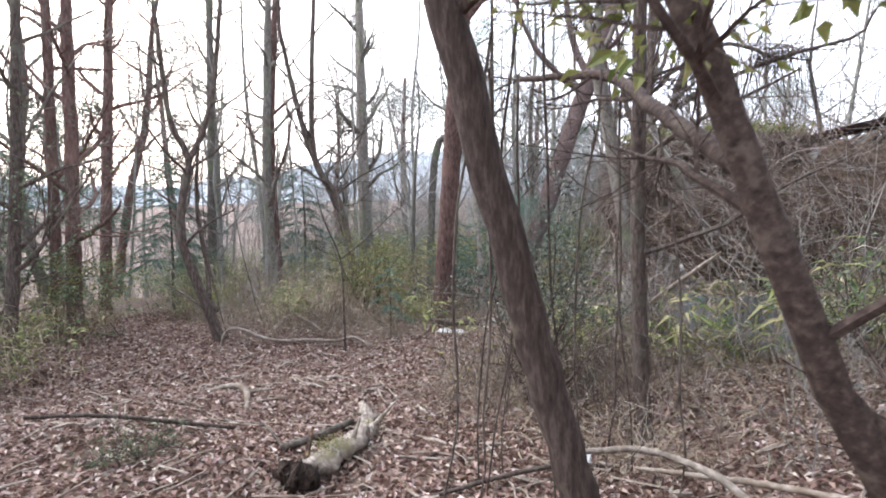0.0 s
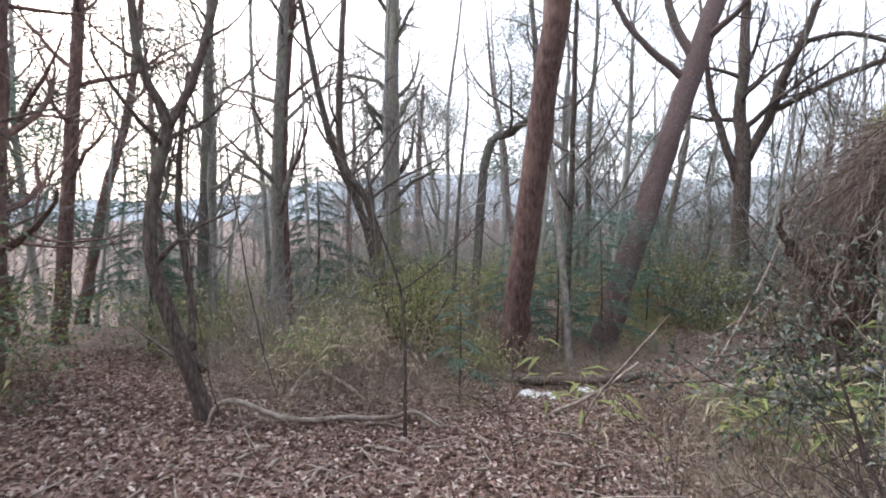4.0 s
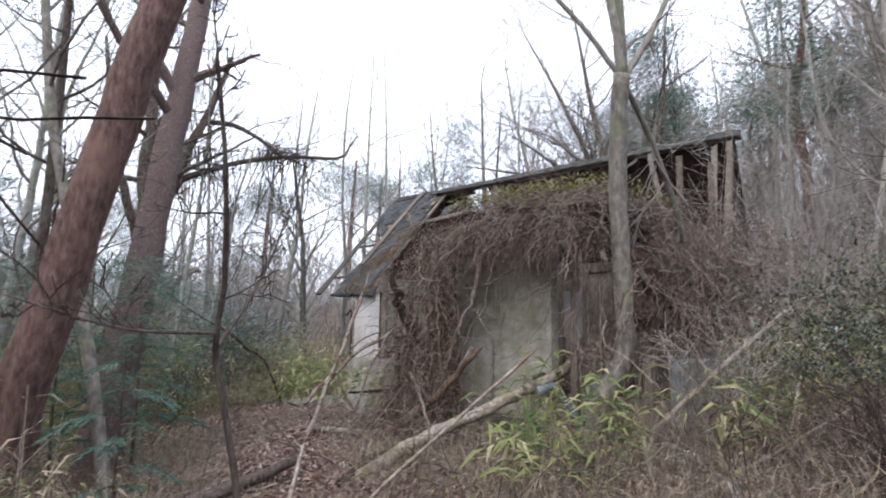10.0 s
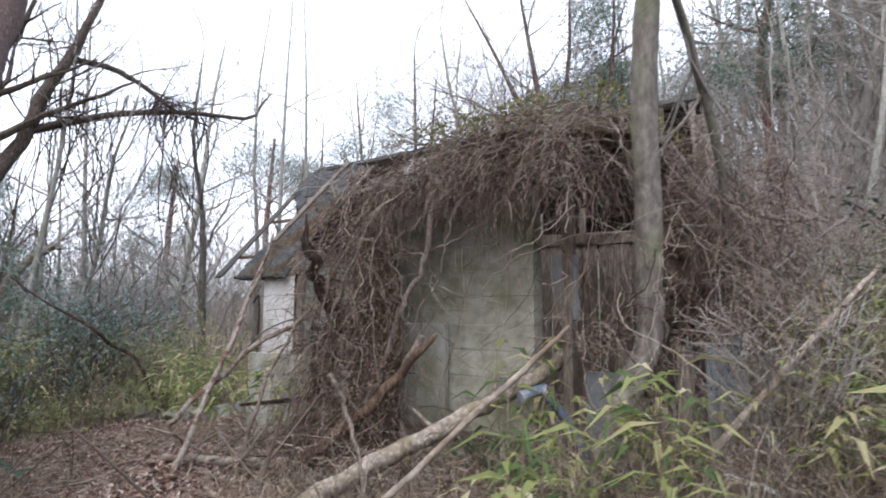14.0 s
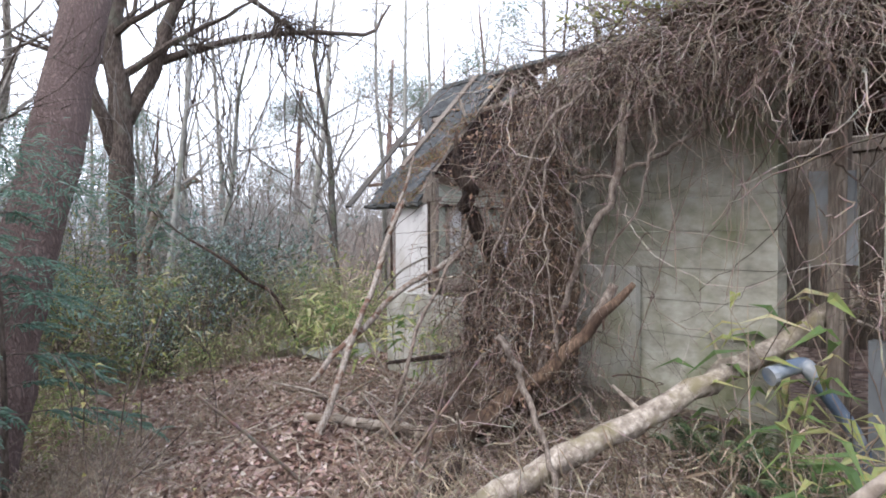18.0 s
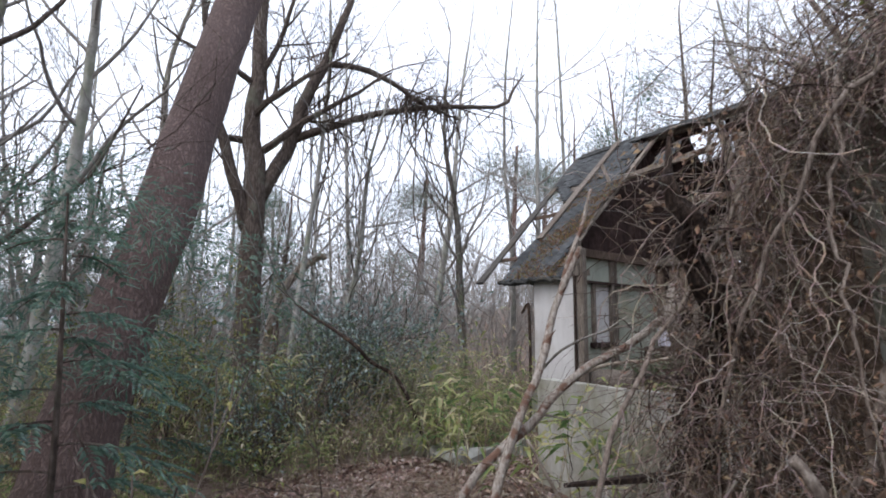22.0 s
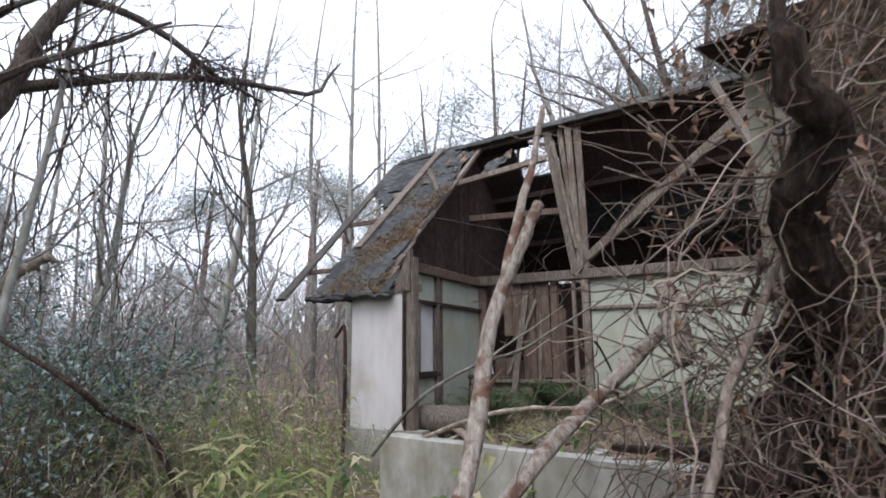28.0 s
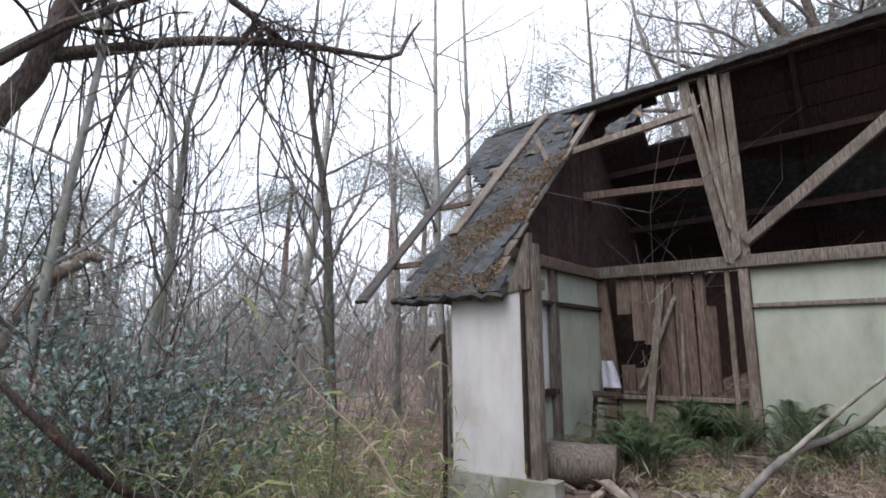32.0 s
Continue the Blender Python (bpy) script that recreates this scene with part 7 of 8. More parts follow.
wood_piece("fallen_branch", [G(-4.0, 3.35, 0.0), G(-3.95, 3.42, 0.22), G(-3.78, 3.55, 0.28), G(-3.44, 3.86, 0.12), G(-3.17, 4.35, 0.1), G(-2.89, 4.75, 0.13), G(-2.72, 5.0, 0.17), G(-2.4, 5.02, 0.05)], (0.018, 0.024, 0.026, 0.027, 0.026, 0.026, 0.024, 0.016), DEADWOOD, "long winding dead branch lying on the leaves", "branch", 6, 8, 2)
wood_piece("fallen_branch", [G(-1.3, -0.5, 0.45), G(-1.2, 0.0, 0.3), G(-1.05, 0.5, 0.12), G(-0.8, 0.9, 0.04)], (0.014, 0.016, 0.018, 0.014), BARK_DARK, "thin dark fallen branch beside the path", "branch", 8, 6, 2)
wood_piece("fallen_branch", [G(-3.6, 7.4, 0.06), G(-2.6, 7.7, 0.1), G(-1.6, 7.75, 0.16), G(-0.7, 7.6, 0.2)], (0.06, 0.07, 0.07, 0.05), BARK_DARK, "mossy fallen trunk across the clearing", "log", 9, 10, 3)
wood_piece("fallen_branch", [G(-1.6, 6.3, 0.03), G(-1.2, 6.8, 0.2), G(-0.8, 7.3, 0.45)], (0.025, 0.024, 0.016), DEADWOOD, "bare stick leaning on a log", "branch", 10, 6, 1)
wood_piece("fallen_branch", [G(-4.02, 4.45, 0.02), G(-4.2, 4.9, 0.16), G(-4.2, 5.2, 0.2), G(-3.84, 5.25, 0.12), G(-3.5, 5.2, 0.02)], (0.03, 0.036, 0.04, 0.036, 0.024), LOG, "arched mossy branch at the edge of bamboo grass", "branch", 11, 9, 2)
wood_piece("fallen_branch", [G(0.3, 4.68, 0.02), (0.69, 4.37, -0.66), (0.99, 4.13, -0.5), (1.29, 3.88, -0.3), (1.59, 3.63, -0.1), (1.9, 3.4, 0.1)], (0.012, 0.017, 0.018, 0.016, 0.012), DEADWOOD, "long thin fallen branch rising on to the bank", "branch", 12, 7, 3)
wood_piece("fallen_branch", [G(0.8, 5.22, 0.0), (1.12, 5.05, -0.5), (1.7, 4.7, 0.0), (2.39, 4.28, 0.6), (2.85, 4.0, 1.0)], (0.018, 0.026, 0.027, 0.024, 0.014), DEADWOOD, "slanting dead branch among the brush", "branch", 13, 7, 3)
wood_piece("fallen_branch", [G(-1.2, 6.1, 0.01), (-0.95, 5.83, -0.5), (-0.66, 5.5, -0.1), (-0.43, 5.26, 0.2), (-0.24, 5.05, 0.45), (-0.15, 4.95, 0.58)], (0.012, 0.016, 0.015, 0.014, 0.013, 0.008), DEADWOOD, "pale slim dead branch slanting up beside the path", "branch", 38, 9, 2)
wood_piece("fallen_branch", [G(-0.5, 7.1, 0.06), G(0.0, 7.35, 0.06), G(0.5, 7.6, 0.1)], (0.045, 0.05, 0.045), SNAG, "dark rotting log at the foot of the vines", "log", 15, 9, 2)
for k in range(16):
    rk = np.random.default_rng(700 + k)
    x, y = rk.uniform(-0.3, 1.4), rk.uniform(7.4, 9.3)
    a, ln = rk.uniform(0, 6.28), rk.uniform(0.4, 1.1)
    h = rk.uniform(0.1, 0.8)
    x2, y2 = min(x + math.cos(a) * ln, 1.6), y + math.sin(a) * ln * 0.6
    wood_piece("dead_stick", [G(x, y, 0.0), G((x + x2) / 2, (y + y2) / 2, h * 0.45 + 0.03), G(x2, y2, h)], (0.012, 0.011, 0.007), DEADWOOD if k % 2 else VINE, "dry stick propped in the heap of vines", "stick", 720 + k, 5, 1)

# ---- shrubs and saplings ----


def shrub(name, at, size, mat, label, category, seed, n=2600, leaf=0.05, wide=0.026, stems=14, holes=0.35, twig=BARK_DARK, lift=0.25, flat=False):
    """A shrub: branching stems and many single leaves in loose, uneven sprays."""
    r = np.random.default_rng(seed)
    t = thing(name, label, category, at=at)
    b = Buf()
    tips = []
    sx, sy, sz = size
    for k in range(stems):
        a = r.uniform(0, 6.28)
        w = np.array([math.cos(a) * sx, math.sin(a) * sy, sz * r.uniform(0.7, 1.5)])
        ln = np.linalg.norm(w) * r.uniform(0.6, 1.0)
        grow(b, (r.normal() * 0.06, r.normal() * 0.06, -0.1), w, ln, 0.013 * max(0.6, sz), 2, r, 5, 0.14, 0.02, (4, 4, 4), tips)
    part("branch", b, twig, t)["kind"] = "stuff"
    pts = np.array([p for p, _ in tips])
    dirs = np.array([d for _, d in tips])
    keep = pts[:, 2] > lift * sz
    pts, dirs = pts[keep], dirs[keep]
    i = r.integers(0, len(pts), n)
    spread = leaf * 1.1
    p = pts[i] + r.normal(size=(n, 3)) * spread
    w = dirs[i] * 0.7 + r.normal(size=(n, 3)) * (0.55 if not flat else 0.35)
    up = r.normal(size=(n, 3)) * (0.5 if not flat else 0.15) + (0, 0, 1)
    b = Buf()
    leaves(b, p, w, up, leaf * r.uniform(0.6, 1.35, n), wide * r.uniform(0.7, 1.3, n), 0.2, 0.12)
    part("foliage", b, mat, t)["kind"] = "stuff"
    return t


shrub("holly_shrub", G(1.35, 14.3), (1.0, 0.9, 1.9), HOLLY, "rounded evergreen shrub with blue-green glossy leaves", "shrub", 201, 6500, 0.07, 0.034, 20)
shrub("holly_shrub", G(-0.2, 12.6), (0.6, 0.6, 1.0), HOLLY, "dark glossy-leaved shrub in the undergrowth", "shrub", 202, 800, 0.06, 0.03, 14)
shrub("holly_shrub", G(0.6, 13.2), (0.7, 0.6, 1.3), HOLLY, "dark glossy-leaved shrub in the undergrowth", "shrub", 203, 1000, 0.062, 0.03, 16)
shrub("evergreen_bush", G(1.32, 2.86), (0.27, 0.3, 1.42), BUSH, "dense twiggy bush with small dull green leaves on the bank", "bush", 204, 4200, 0.04, 0.02, 17, lift=0.62)
shrub("evergreen_bush", G(2.15, 4.5), (0.5, 0.4, 1.2), DRYLEAF, "twiggy bush with a few dry brown leaves on the bank", "bush", 205, 240, 0.038, 0.018, 18, twig=TWIG)
shrub("evergreen_bush", G(4.2, 3.2), (0.9, 0.8, 0.9), EVERGREEN, "low evergreen bush on the leafy bank", "bush", 206, 500, 0.06, 0.03, 12)
shrub("evergreen_bush", G(5.6, 4.2), (1.0, 0.9, 1.0), HOLLY, "low evergreen bush on the leafy bank", "bush", 207, 500, 0.06, 0.03, 12)
shrub("sapling", G(-4.4, 7.6), (0.7, 0.7, 1.5), IVY, "bright green leafy sapling in bamboo grass", "sapling", 212, 3000, 0.06, 0.025, 12)
shrub("sapling", G(-1.2, 13.6), (0.9, 0.9, 1.7), IVY, "leafy green sapling beyond the clearing", "sapling", 215, 3400, 0.06, 0.026, 12)
shrub("sapling", G(-7.6, 1.6), (0.9, 0.9, 2.8), EVERGREEN, "dark evergreen sapling beside the path", "sapling", 217, 4200, 0.07, 0.03, 14)
shrub("green_tuft", G(-0.75, -0.1), (0.3, 0.25, 0.25), FERN, "low green tuft on fallen leaves", "plant", 218, 700, 0.06, 0.008, 8, lift=0.0)
shrub("green_tuft", G(2.9, 4.55), (0.4, 0.3, 0.45), IVY, "low leafy weeds before the sheet cladding", "plant", 219, 700, 0.07, 0.025, 8, lift=0.0)


def conifer(at, h, wide, seed, label="feathery blue-green conifer with drooping flat sprays"):
    """A young conifer: level drooping branches that carry flat fern-like sprays."""
    r = np.random.default_rng(seed)
    t = thing("conifer", label, "conifer", at=at)
    b = Buf()
    tube(b, catmull([(0, 0, -0.1), (r.normal() * 0.05, r.normal() * 0.05, h * 0.5), (r.normal() * 0.08, 0, h)], 8), np.linspace(0.028, 0.006, 9) * (h / 2.5), 6)
    part("trunk", b, BARK_DARK, t)
    b, tw = Buf(), Buf()
    k = int(9 * h)
    for i in range(k):
        f = 0.28 + 0.7 * (i + r.random()) / k
        a = i * 2.4 + r.uniform(-0.4, 0.4)
        ln = wide * (1.15 - 0.8 * f) * r.uniform(0.6, 1.15)
        s = np.linspace(0, 1, 9)
        ax = np.array([math.cos(a), math.sin(a), 0])
        p = ax * (ln * s)[:, None] + np.array([0, 0, h * f]) + np.array([0, 0, 1.0]) * ((0.22 * s - 0.5 * s**2) * ln)[:, None]
        tube(tw, p, np.linspace(0.007, 0.002, 9), 3)
        side = np.array([-ax[1], ax[0], 0])
        for j in range(2, 9):
            for sg in (-1, 1):
                w = ax * 0.75 + sg * side * r.uniform(0.5, 1.0) + (0, 0, r.normal() * 0.15 - 0.15)
                w /= np.linalg.norm(w)
                tl = ln * 0.42 * (1.1 - 0.6 * s[j]) * r.uniform(0.6, 1.2)
                u = np.linspace(0.1, 1, 9)
                q = p[j] + w * (tl * u)[:, None] - np.array([0, 0, 0.22]) * (tl * u**2)[:, None]
                e = np.cross(w, (0, 0, 1.0))
                for s2 in (-1, 1):
                    leaves(b, q, w * 0.9 + s2 * e * 0.75 + r.normal(size=(9, 3)) * 0.12, np.tile((0, 0, 1.0), (9, 1)) + r.normal(size=(9, 3)) * 0.15, tl * 0.3 * (1.15 - 0.6 * u), 0.014, plain=True)
    part("branch", tw, BARK_DARK, t)["kind"] = "stuff"
    part("foliage", b, CYPRESS, t)["kind"] = "stuff"
    return t


for k, (x, y, h, w) in enumerate(((-1.75, 9.35, 2.3, 0.85), (-2.5, 9.3, 2.1, 0.9), (-3.3, 9.6, 1.9, 0.9), (-3.9, 10.8, 2.2, 1.0), (-1.5, 12.2, 2.0, 0.9), (-9, 10.5, 4.2, 1.6), (-11, 7.5, 4.5, 1.8), (-0.6, 15.2, 2.2, 1.0), (-12, 4, 4.5, 1.7))):
    conifer(G(x, y), h, w, 230 + k)

conifer(G(-2.74, 6.1), 1.5, 0.62, 229, "small dark feathery sapling in the clearing")


def thin_sapling(at, h, seed, n=14):
    r = np.random.default_rng(seed)
    t = thing("thin_sapling", "thin bare sapling with a few small leaves", "sapling", "thin saplings", at=at)
    b = Buf()
    tips = []
    grow(b, (0, 0, -0.1), (r.normal() * 0.1, r.normal() * 0.1, 1), h, 0.006, 2, r, 5, 0.09, 0.02, (2, 5, 2), tips, 0.6)
    part("stem", b, BARK_DARK, t)
    b = Buf()
    i = r.integers(0, len(tips), n)
    at_ = np.array([tips[k][0] for k in i])
    leaves(b, at_, r.normal(size=(n, 3)) * (1, 1, 0.4), r.normal(size=(n, 3)) * 0.3 + (0, 0, 1), 0.05, 0.022)
    part("foliage", b, IVY, t)["kind"] = "stuff"


for k, (x, y, h) in enumerate(((-1.32, 4.45, 1.0), (-0.55, 4.2, 0.8), (0.15, 3.6, 0.9), (-2.3, 6.9, 1.2), (-1.5, 8.1, 1.3), (-0.4, 6.3, 0.7), (0.5, 4.9, 0.8), (-3.2, 4.7, 0.9), (1.2, 2.2, 1.0), (0.9, 1.7, 0.7), (-0.3, 9.9, 1.1), (1.6, 1.3, 1.1))):
    thin_sapling(G(x, y), h, 500 + k)

# hanging vines and the tangled clump under the long limb
def hanging_vines():
    r = np.random.default_rng(55)
    t = thing("hanging_vines", "dark clump of vines hanging from a long limb", "vines", at=(3.3, 16.4, 5.3))
    b = Buf()
    for _ in range(190):
        p = r.normal(size=3) * (0.38, 0.25, 0.1)
        d = np.array([r.normal() * 0.6, r.normal() * 0.5, r.normal() * 0.5 - 0.5])
        pts = [p]
        for _k in range(6):
            d = d / np.linalg.norm(d) + r.normal(size=3) * 0.5 + (0, 0, -0.15)
            pts.append(pts[-1] + d / np.linalg.norm(d) * r.uniform(0.04, 0.12))
        tube(b, pts, 0.006, 3)
    part("clump", b, BARK_DARK, t)["kind"] = "stuff"
    for k in range(58):
        x = r.uniform(-2.6, 0.9) if k > 8 else r.uniform(-0.5, 0.6)
        z = 0.05 + 0.30 * min(0, x) * 0.6
        ln = r.uniform(0.8, 3.2) if k % 3 else r.uniform(4.5, 6.3)
        pts, d = [np.array([x, r.normal() * 0.1, z])], np.array([0, 0, -1.0])
        for _k in range(9):
            d = d + r.normal(size=3) * 0.2
            d[2] = min(d[2], -0.5)
            d /= np.linalg.norm(d)
            pts.append(pts[-1] + d * ln / 9)
        b = Buf()
        tube(b, catmull(pts, 20), np.linspace(0.016, 0.006, 21) * r.uniform(0.5, 1.2), 5)
        part("vine", b, BARK_DARK, t)


hanging_vines()


def tree_vines(at, n, h, seed, label):
    """Thin vines that hang beside a trunk."""
    r = np.random.default_rng(seed)
    t = thing("hanging_vines", label, "vines", at=at)
    for k in range(n):
        x, y = r.normal(size=2) * 0.14
        pts = [np.array([x, y, h * r.uniform(0.8, 1.0)])]
        d = np.array([0, 0, -1.0])
        for _k in range(8):
            d = np.array([0, 0, -1.0]) + (d * (1, 1, 0)) * 0.6 + r.normal(size=3) * 0.09
            d[2] = min(d[2], -0.6)
            d /= np.linalg.norm(d)
            pts.append(pts[-1] + d * h / 8 * r.uniform(0.8, 1.1))
        b = Buf()
        tube(b, catmull(pts, 16), np.linspace(0.009, 0.006, 17), 5)
        part("vine", b, BARK_DARK, t)


tree_vines((2.0, 0.62, -0.4), 5, 3.3, 61, "thin dark vines hanging beside a crooked trunk")
tree_vines((2.45, 1.5, -0.45), 4, 3.0, 62, "thin dark vines hanging at the edge of the bank")
tree_vines((-4.3, 3.5, -0.6), 2, 3.2, 63, "thin dark vines beside a crooked sapling")
tree_vines((2.6, 17.5, -1.3), 6, 6.0, 64, "long dark vines in the wood behind the hut")

# ---- things in and round the hut ----


def stool(at, turn):
    r = np.random.default_rng(71)
    t = thing("stool", "old dark wooden chair frame standing askew in the corner", "chair", at=at)
    t.rotation_euler = (radians(4), radians(-5), radians(turn))
    for x in (-0.17, 0.17):
        for y in (-0.16, 0.16):
            b = Buf()
            beam(b, (x, y, 0), (x * 0.9, y * 0.9, 0.62), 0.03, 0.03, up=(1, 0, 0), rng=r)
            part("leg", b, SNAG, t)
    for z in (0.12, 0.3, 0.47):
        for x in (-0.17, 0.17):
            b = Buf()
            beam(b, (x, -0.16, z), (x, 0.16, z), 0.022, 0.03, rng=r)
            part("rung", b, WOOD_GREY, t)
    b = Buf()
    box(b, (-0.19, -0.18, 0.6), (0.19, 0.18, 0.625), skew=r.normal(size=(8, 3)) * 0.004)
    part("seat", b, SNAG, t)


stool(hut(2.7, 0.35, FLOOR), 39)


RAG = surface("lilac_rag", [(0.3, (0.34, 0.33, 0.40)), (0.6, (0.46, 0.45, 0.52))], 12, (1, 1, 1), 0.9, 0.3, 0.004, None, vary=0)


def cloth():
    r = np.random.default_rng(72)
    n = 9
    u, v = np.meshgrid(np.linspace(0, 1, n), np.linspace(0, 1, n), indexing="ij")
    p = np.stack([0.02 * np.sin(u * 9) + r.normal(size=u.shape) * 0.008, -0.22 * u * (1.2 - 0.5 * v), 0.68 - 0.36 * (1 - v)], -1).reshape(-1, 3)
    i, j = np.meshgrid(np.arange(n - 1), np.arange(n - 1), indexing="ij")
    q = np.stack([i * n + j, (i + 1) * n + j, (i + 1) * n + j + 1, i * n + j + 1], -1).reshape(-1, 4)
    b = Buf()
    b.add(np.concatenate([p, p + (0.006, 0, 0)]), np.concatenate([q, q[:, ::-1] + n * n]))
    ob = part("cloth", b, RAG, smooth=True)
    ob.location, ob.rotation_euler = hut(3.4, 0.62), (0, 0, HUT_TURN)
    tagged(ob, "pale lilac rag hanging on the wall boards", "rag")


cloth()


def mat_roll(at):
    r = np.random.default_rng(73)
    t = thing("rolled_mat", "weathered grey rolled mat lying among ferns", "mat", at=at)
    b = Buf()
    pts = [np.array([x, 0, 0.185]) for x in np.linspace(-0.3, 0.3, 9)]
    tube(b, pts, 0.185 + r.normal(size=9) * 0.006, 20, 0.02, r)
    part("roll", b, WOOD_GREY, t, smooth=True)
    b = Buf()
    s = np.linspace(0, 5 * 2 * math.pi, 90)
    rad = 0.03 + 0.13 * s / s[-1]
    tube(b, np.stack([np.full_like(s, -0.305), rad * np.cos(s), 0.185 + rad * np.sin(s)], -1), 0.006, 4)
    part("spiral_edge", b, WHITE_BIT, t)
    t.rotation_euler = (0, 0, radians(-62))


mat_roll((4.58, 12.4, FLOOR))


def fern(at, n, size, seed):
    r = np.random.default_rng(seed)
    t = thing("fern", "green fern clump growing on the hut floor" if at[0] > 1.9 else "green fern at the foot of the wall", "fern", at=at)
    b = Buf()
    for k in range(n):
        a = k * 2.4 + r.uniform(-0.3, 0.3)
        out = size * r.uniform(0.35, 0.85)
        s = np.linspace(0, 1, 15)
        p = np.stack([np.cos(a) * out * s, np.sin(a) * out * s, size * (1.75 * s - 0.9 * s**2.4) * r.uniform(0.6, 1.15)], -1)
        fb = Buf()
        tube(fb, p, np.linspace(0.004, 0.0012, 15), 3)
        d = np.gradient(p, axis=0)
        side = np.cross(d, (0, 0, 1.0))
        side /= np.linalg.norm(side, axis=1)[:, None] + 1e-9
        for sg in (-1, 1):
            q = p[2:]
            w = sg * side[2:] + d[2:] * 1.2 / (np.linalg.norm(d[2:], axis=1)[:, None] + 1e-9) * 0.35
            ln = size * 0.22 * np.sin(np.linspace(0.5, math.pi - 0.12, 13))
            leaves(fb, q, w, np.tile((0, 0, 1.0), (13, 1)), ln, ln * 0.24, 0.1, 0.15)
            q2 = (p[2:-1] + p[3:]) / 2
            leaves(fb, q2, w[:-1], np.tile((0, 0, 1.0), (12, 1)), ln[:-1], ln[:-1] * 0.24, 0.1, 0.15)
        part("frond", fb, FERN, t)


fern_r = np.random.default_rng(299)
fern_at = [(*hut(fern_r.uniform(0.7, 3.3), fern_r.uniform(-3.4, 0.15), FLOOR), fern_r.uniform(0.38, 0.6)) for _ in range(44)]
fern_at += [(3.2, 9.9, FLOOR - 0.1, 0.45), (2.7, 9.4, FLOOR - 0.1, 0.4), (3.6, 9.3, FLOOR - 0.1, 0.4), (1.35, 6.3, gz(1.35, 6.3), 0.42), (1.15, 5.95, gz(1.15, 5.95), 0.4), (1.45, 6.6, gz(1.45, 6.6), 0.35)]
for k, (x, y, z, s) in enumerate(fern_at):
    fern((x, y, z), 9, s, 300 + k)


def floor_weeds():
    """Withered grass and dead stems that grow through the floors."""
    r = np.random.default_rng(298)
    kinds = []
    for k in range(4):
        st = stems_clump(430 + k, 16, 0.22, 0.12, 0.5, 5, 0.0025)
        b = Buf()
        m = 120
        at = np.c_[r.normal(size=(m, 2)) * 0.2, r.uniform(0, 0.12, m)]
        leaves(b, at, np.c_[r.normal(size=(m, 2)) * 0.8, r.uniform(0.0, 0.9, m)], r.normal(size=(m, 3)), r.uniform(0.08, 0.24, m), r.uniform(0.005, 0.014, m), 0.1, 0.35)
        kinds.append((st.mesh("weeds", BRUSH), b.mesh("stalk", STRAW if k % 2 else SASA)))
    for k in range(54):
        x, y, z = (r.uniform(2.1, 4.4), r.uniform(8.5, 10.2), FLOOR - 0.1) if k < 26 else hut(r.uniform(0.2, 3.3), r.uniform(-3.2, 0.4), FLOOR)
        ms = kinds[r.integers(4)]
        root = new("weeds", ms[0])
        root.matrix_basis = pose(x, y, z, 0, 0, r.uniform(0, 360))
        tagged(root, "withered grass and dead stems on the hut floor", "weeds", "floor weeds", "stuff")
        e = new("stalk", ms[1])
        e.parent = root
        e["kind"] = "stuff"


floor_weeds()


def debris():
    r = np.random.default_rng(74)
    for k in range(15):
        x, y, z = (r.uniform(2.3, 4.4), r.uniform(9.0, 10.2), FLOOR - 0.1) if k < 6 else hut(r.uniform(0.2, 3.0), r.uniform(-3.0, 0.3), FLOOR)
        b = Buf()
        a, ln = r.uniform(0, 3.14), r.uniform(0.4, 1.1)
        d = np.array([math.cos(a), math.sin(a), r.uniform(0, 0.14)]) * ln / 2
        c = np.array([x, y, z + 0.03 + abs(d[2])])
        beam(b, c - d, c + d, r.uniform(0.06, 0.14), r.uniform(0.02, 0.04), rng=r, ragged=0.03)
        tagged(part("fallen_plank", b, WOOD_GREY if r.random() < 0.6 else WOOD_BROWN), "broken grey plank fallen on the floor", "plank", "fallen planks")


debris()


def rubbish():
    r = np.random.default_rng(75)
    for k, (x, y, s, lab) in enumerate(((-2.25, 7.3, 0.14, "crumpled white plastic rubbish on the leaves"), (-2.0, 7.42, 0.09, "crumpled white plastic rubbish on the leaves"), (-1.5, 7.5, 0.11, "pinkish white scrap of plastic on the leaves"), (-1.85, 7.2, 0.06, "small white scrap of plastic on the leaves"))):
        n = 14
        u, v = np.meshgrid(np.linspace(-1, 1, n), np.linspace(-1, 1, n), indexing="ij")
        zz = 0.35 * np.exp(-(u**2 + v**2)) + r.normal(size=u.shape) * 0.10
        p = np.stack([x + s * u + r.normal(size=u.shape) * s * 0.06, y + s * v * 0.8, gz(x, y) + 0.05 + s * zz], -1).reshape(-1, 3)
        i, j = np.meshgrid(np.arange(n - 1), np.arange(n - 1), indexing="ij")
        q = np.stack([i * n + j, (i + 1) * n + j, (i + 1) * n + j + 1, i * n + j + 1], -1).reshape(-1, 4)
        b = Buf()
        b.add(np.concatenate([p, p - (0, 0, 0.012)]), np.concatenate([q, q[:, ::-1] + n * n]))
        tagged(part("plastic_scrap", b, WHITE_BIT), lab, "rubbish", "plastic rubbish")


rubbish()


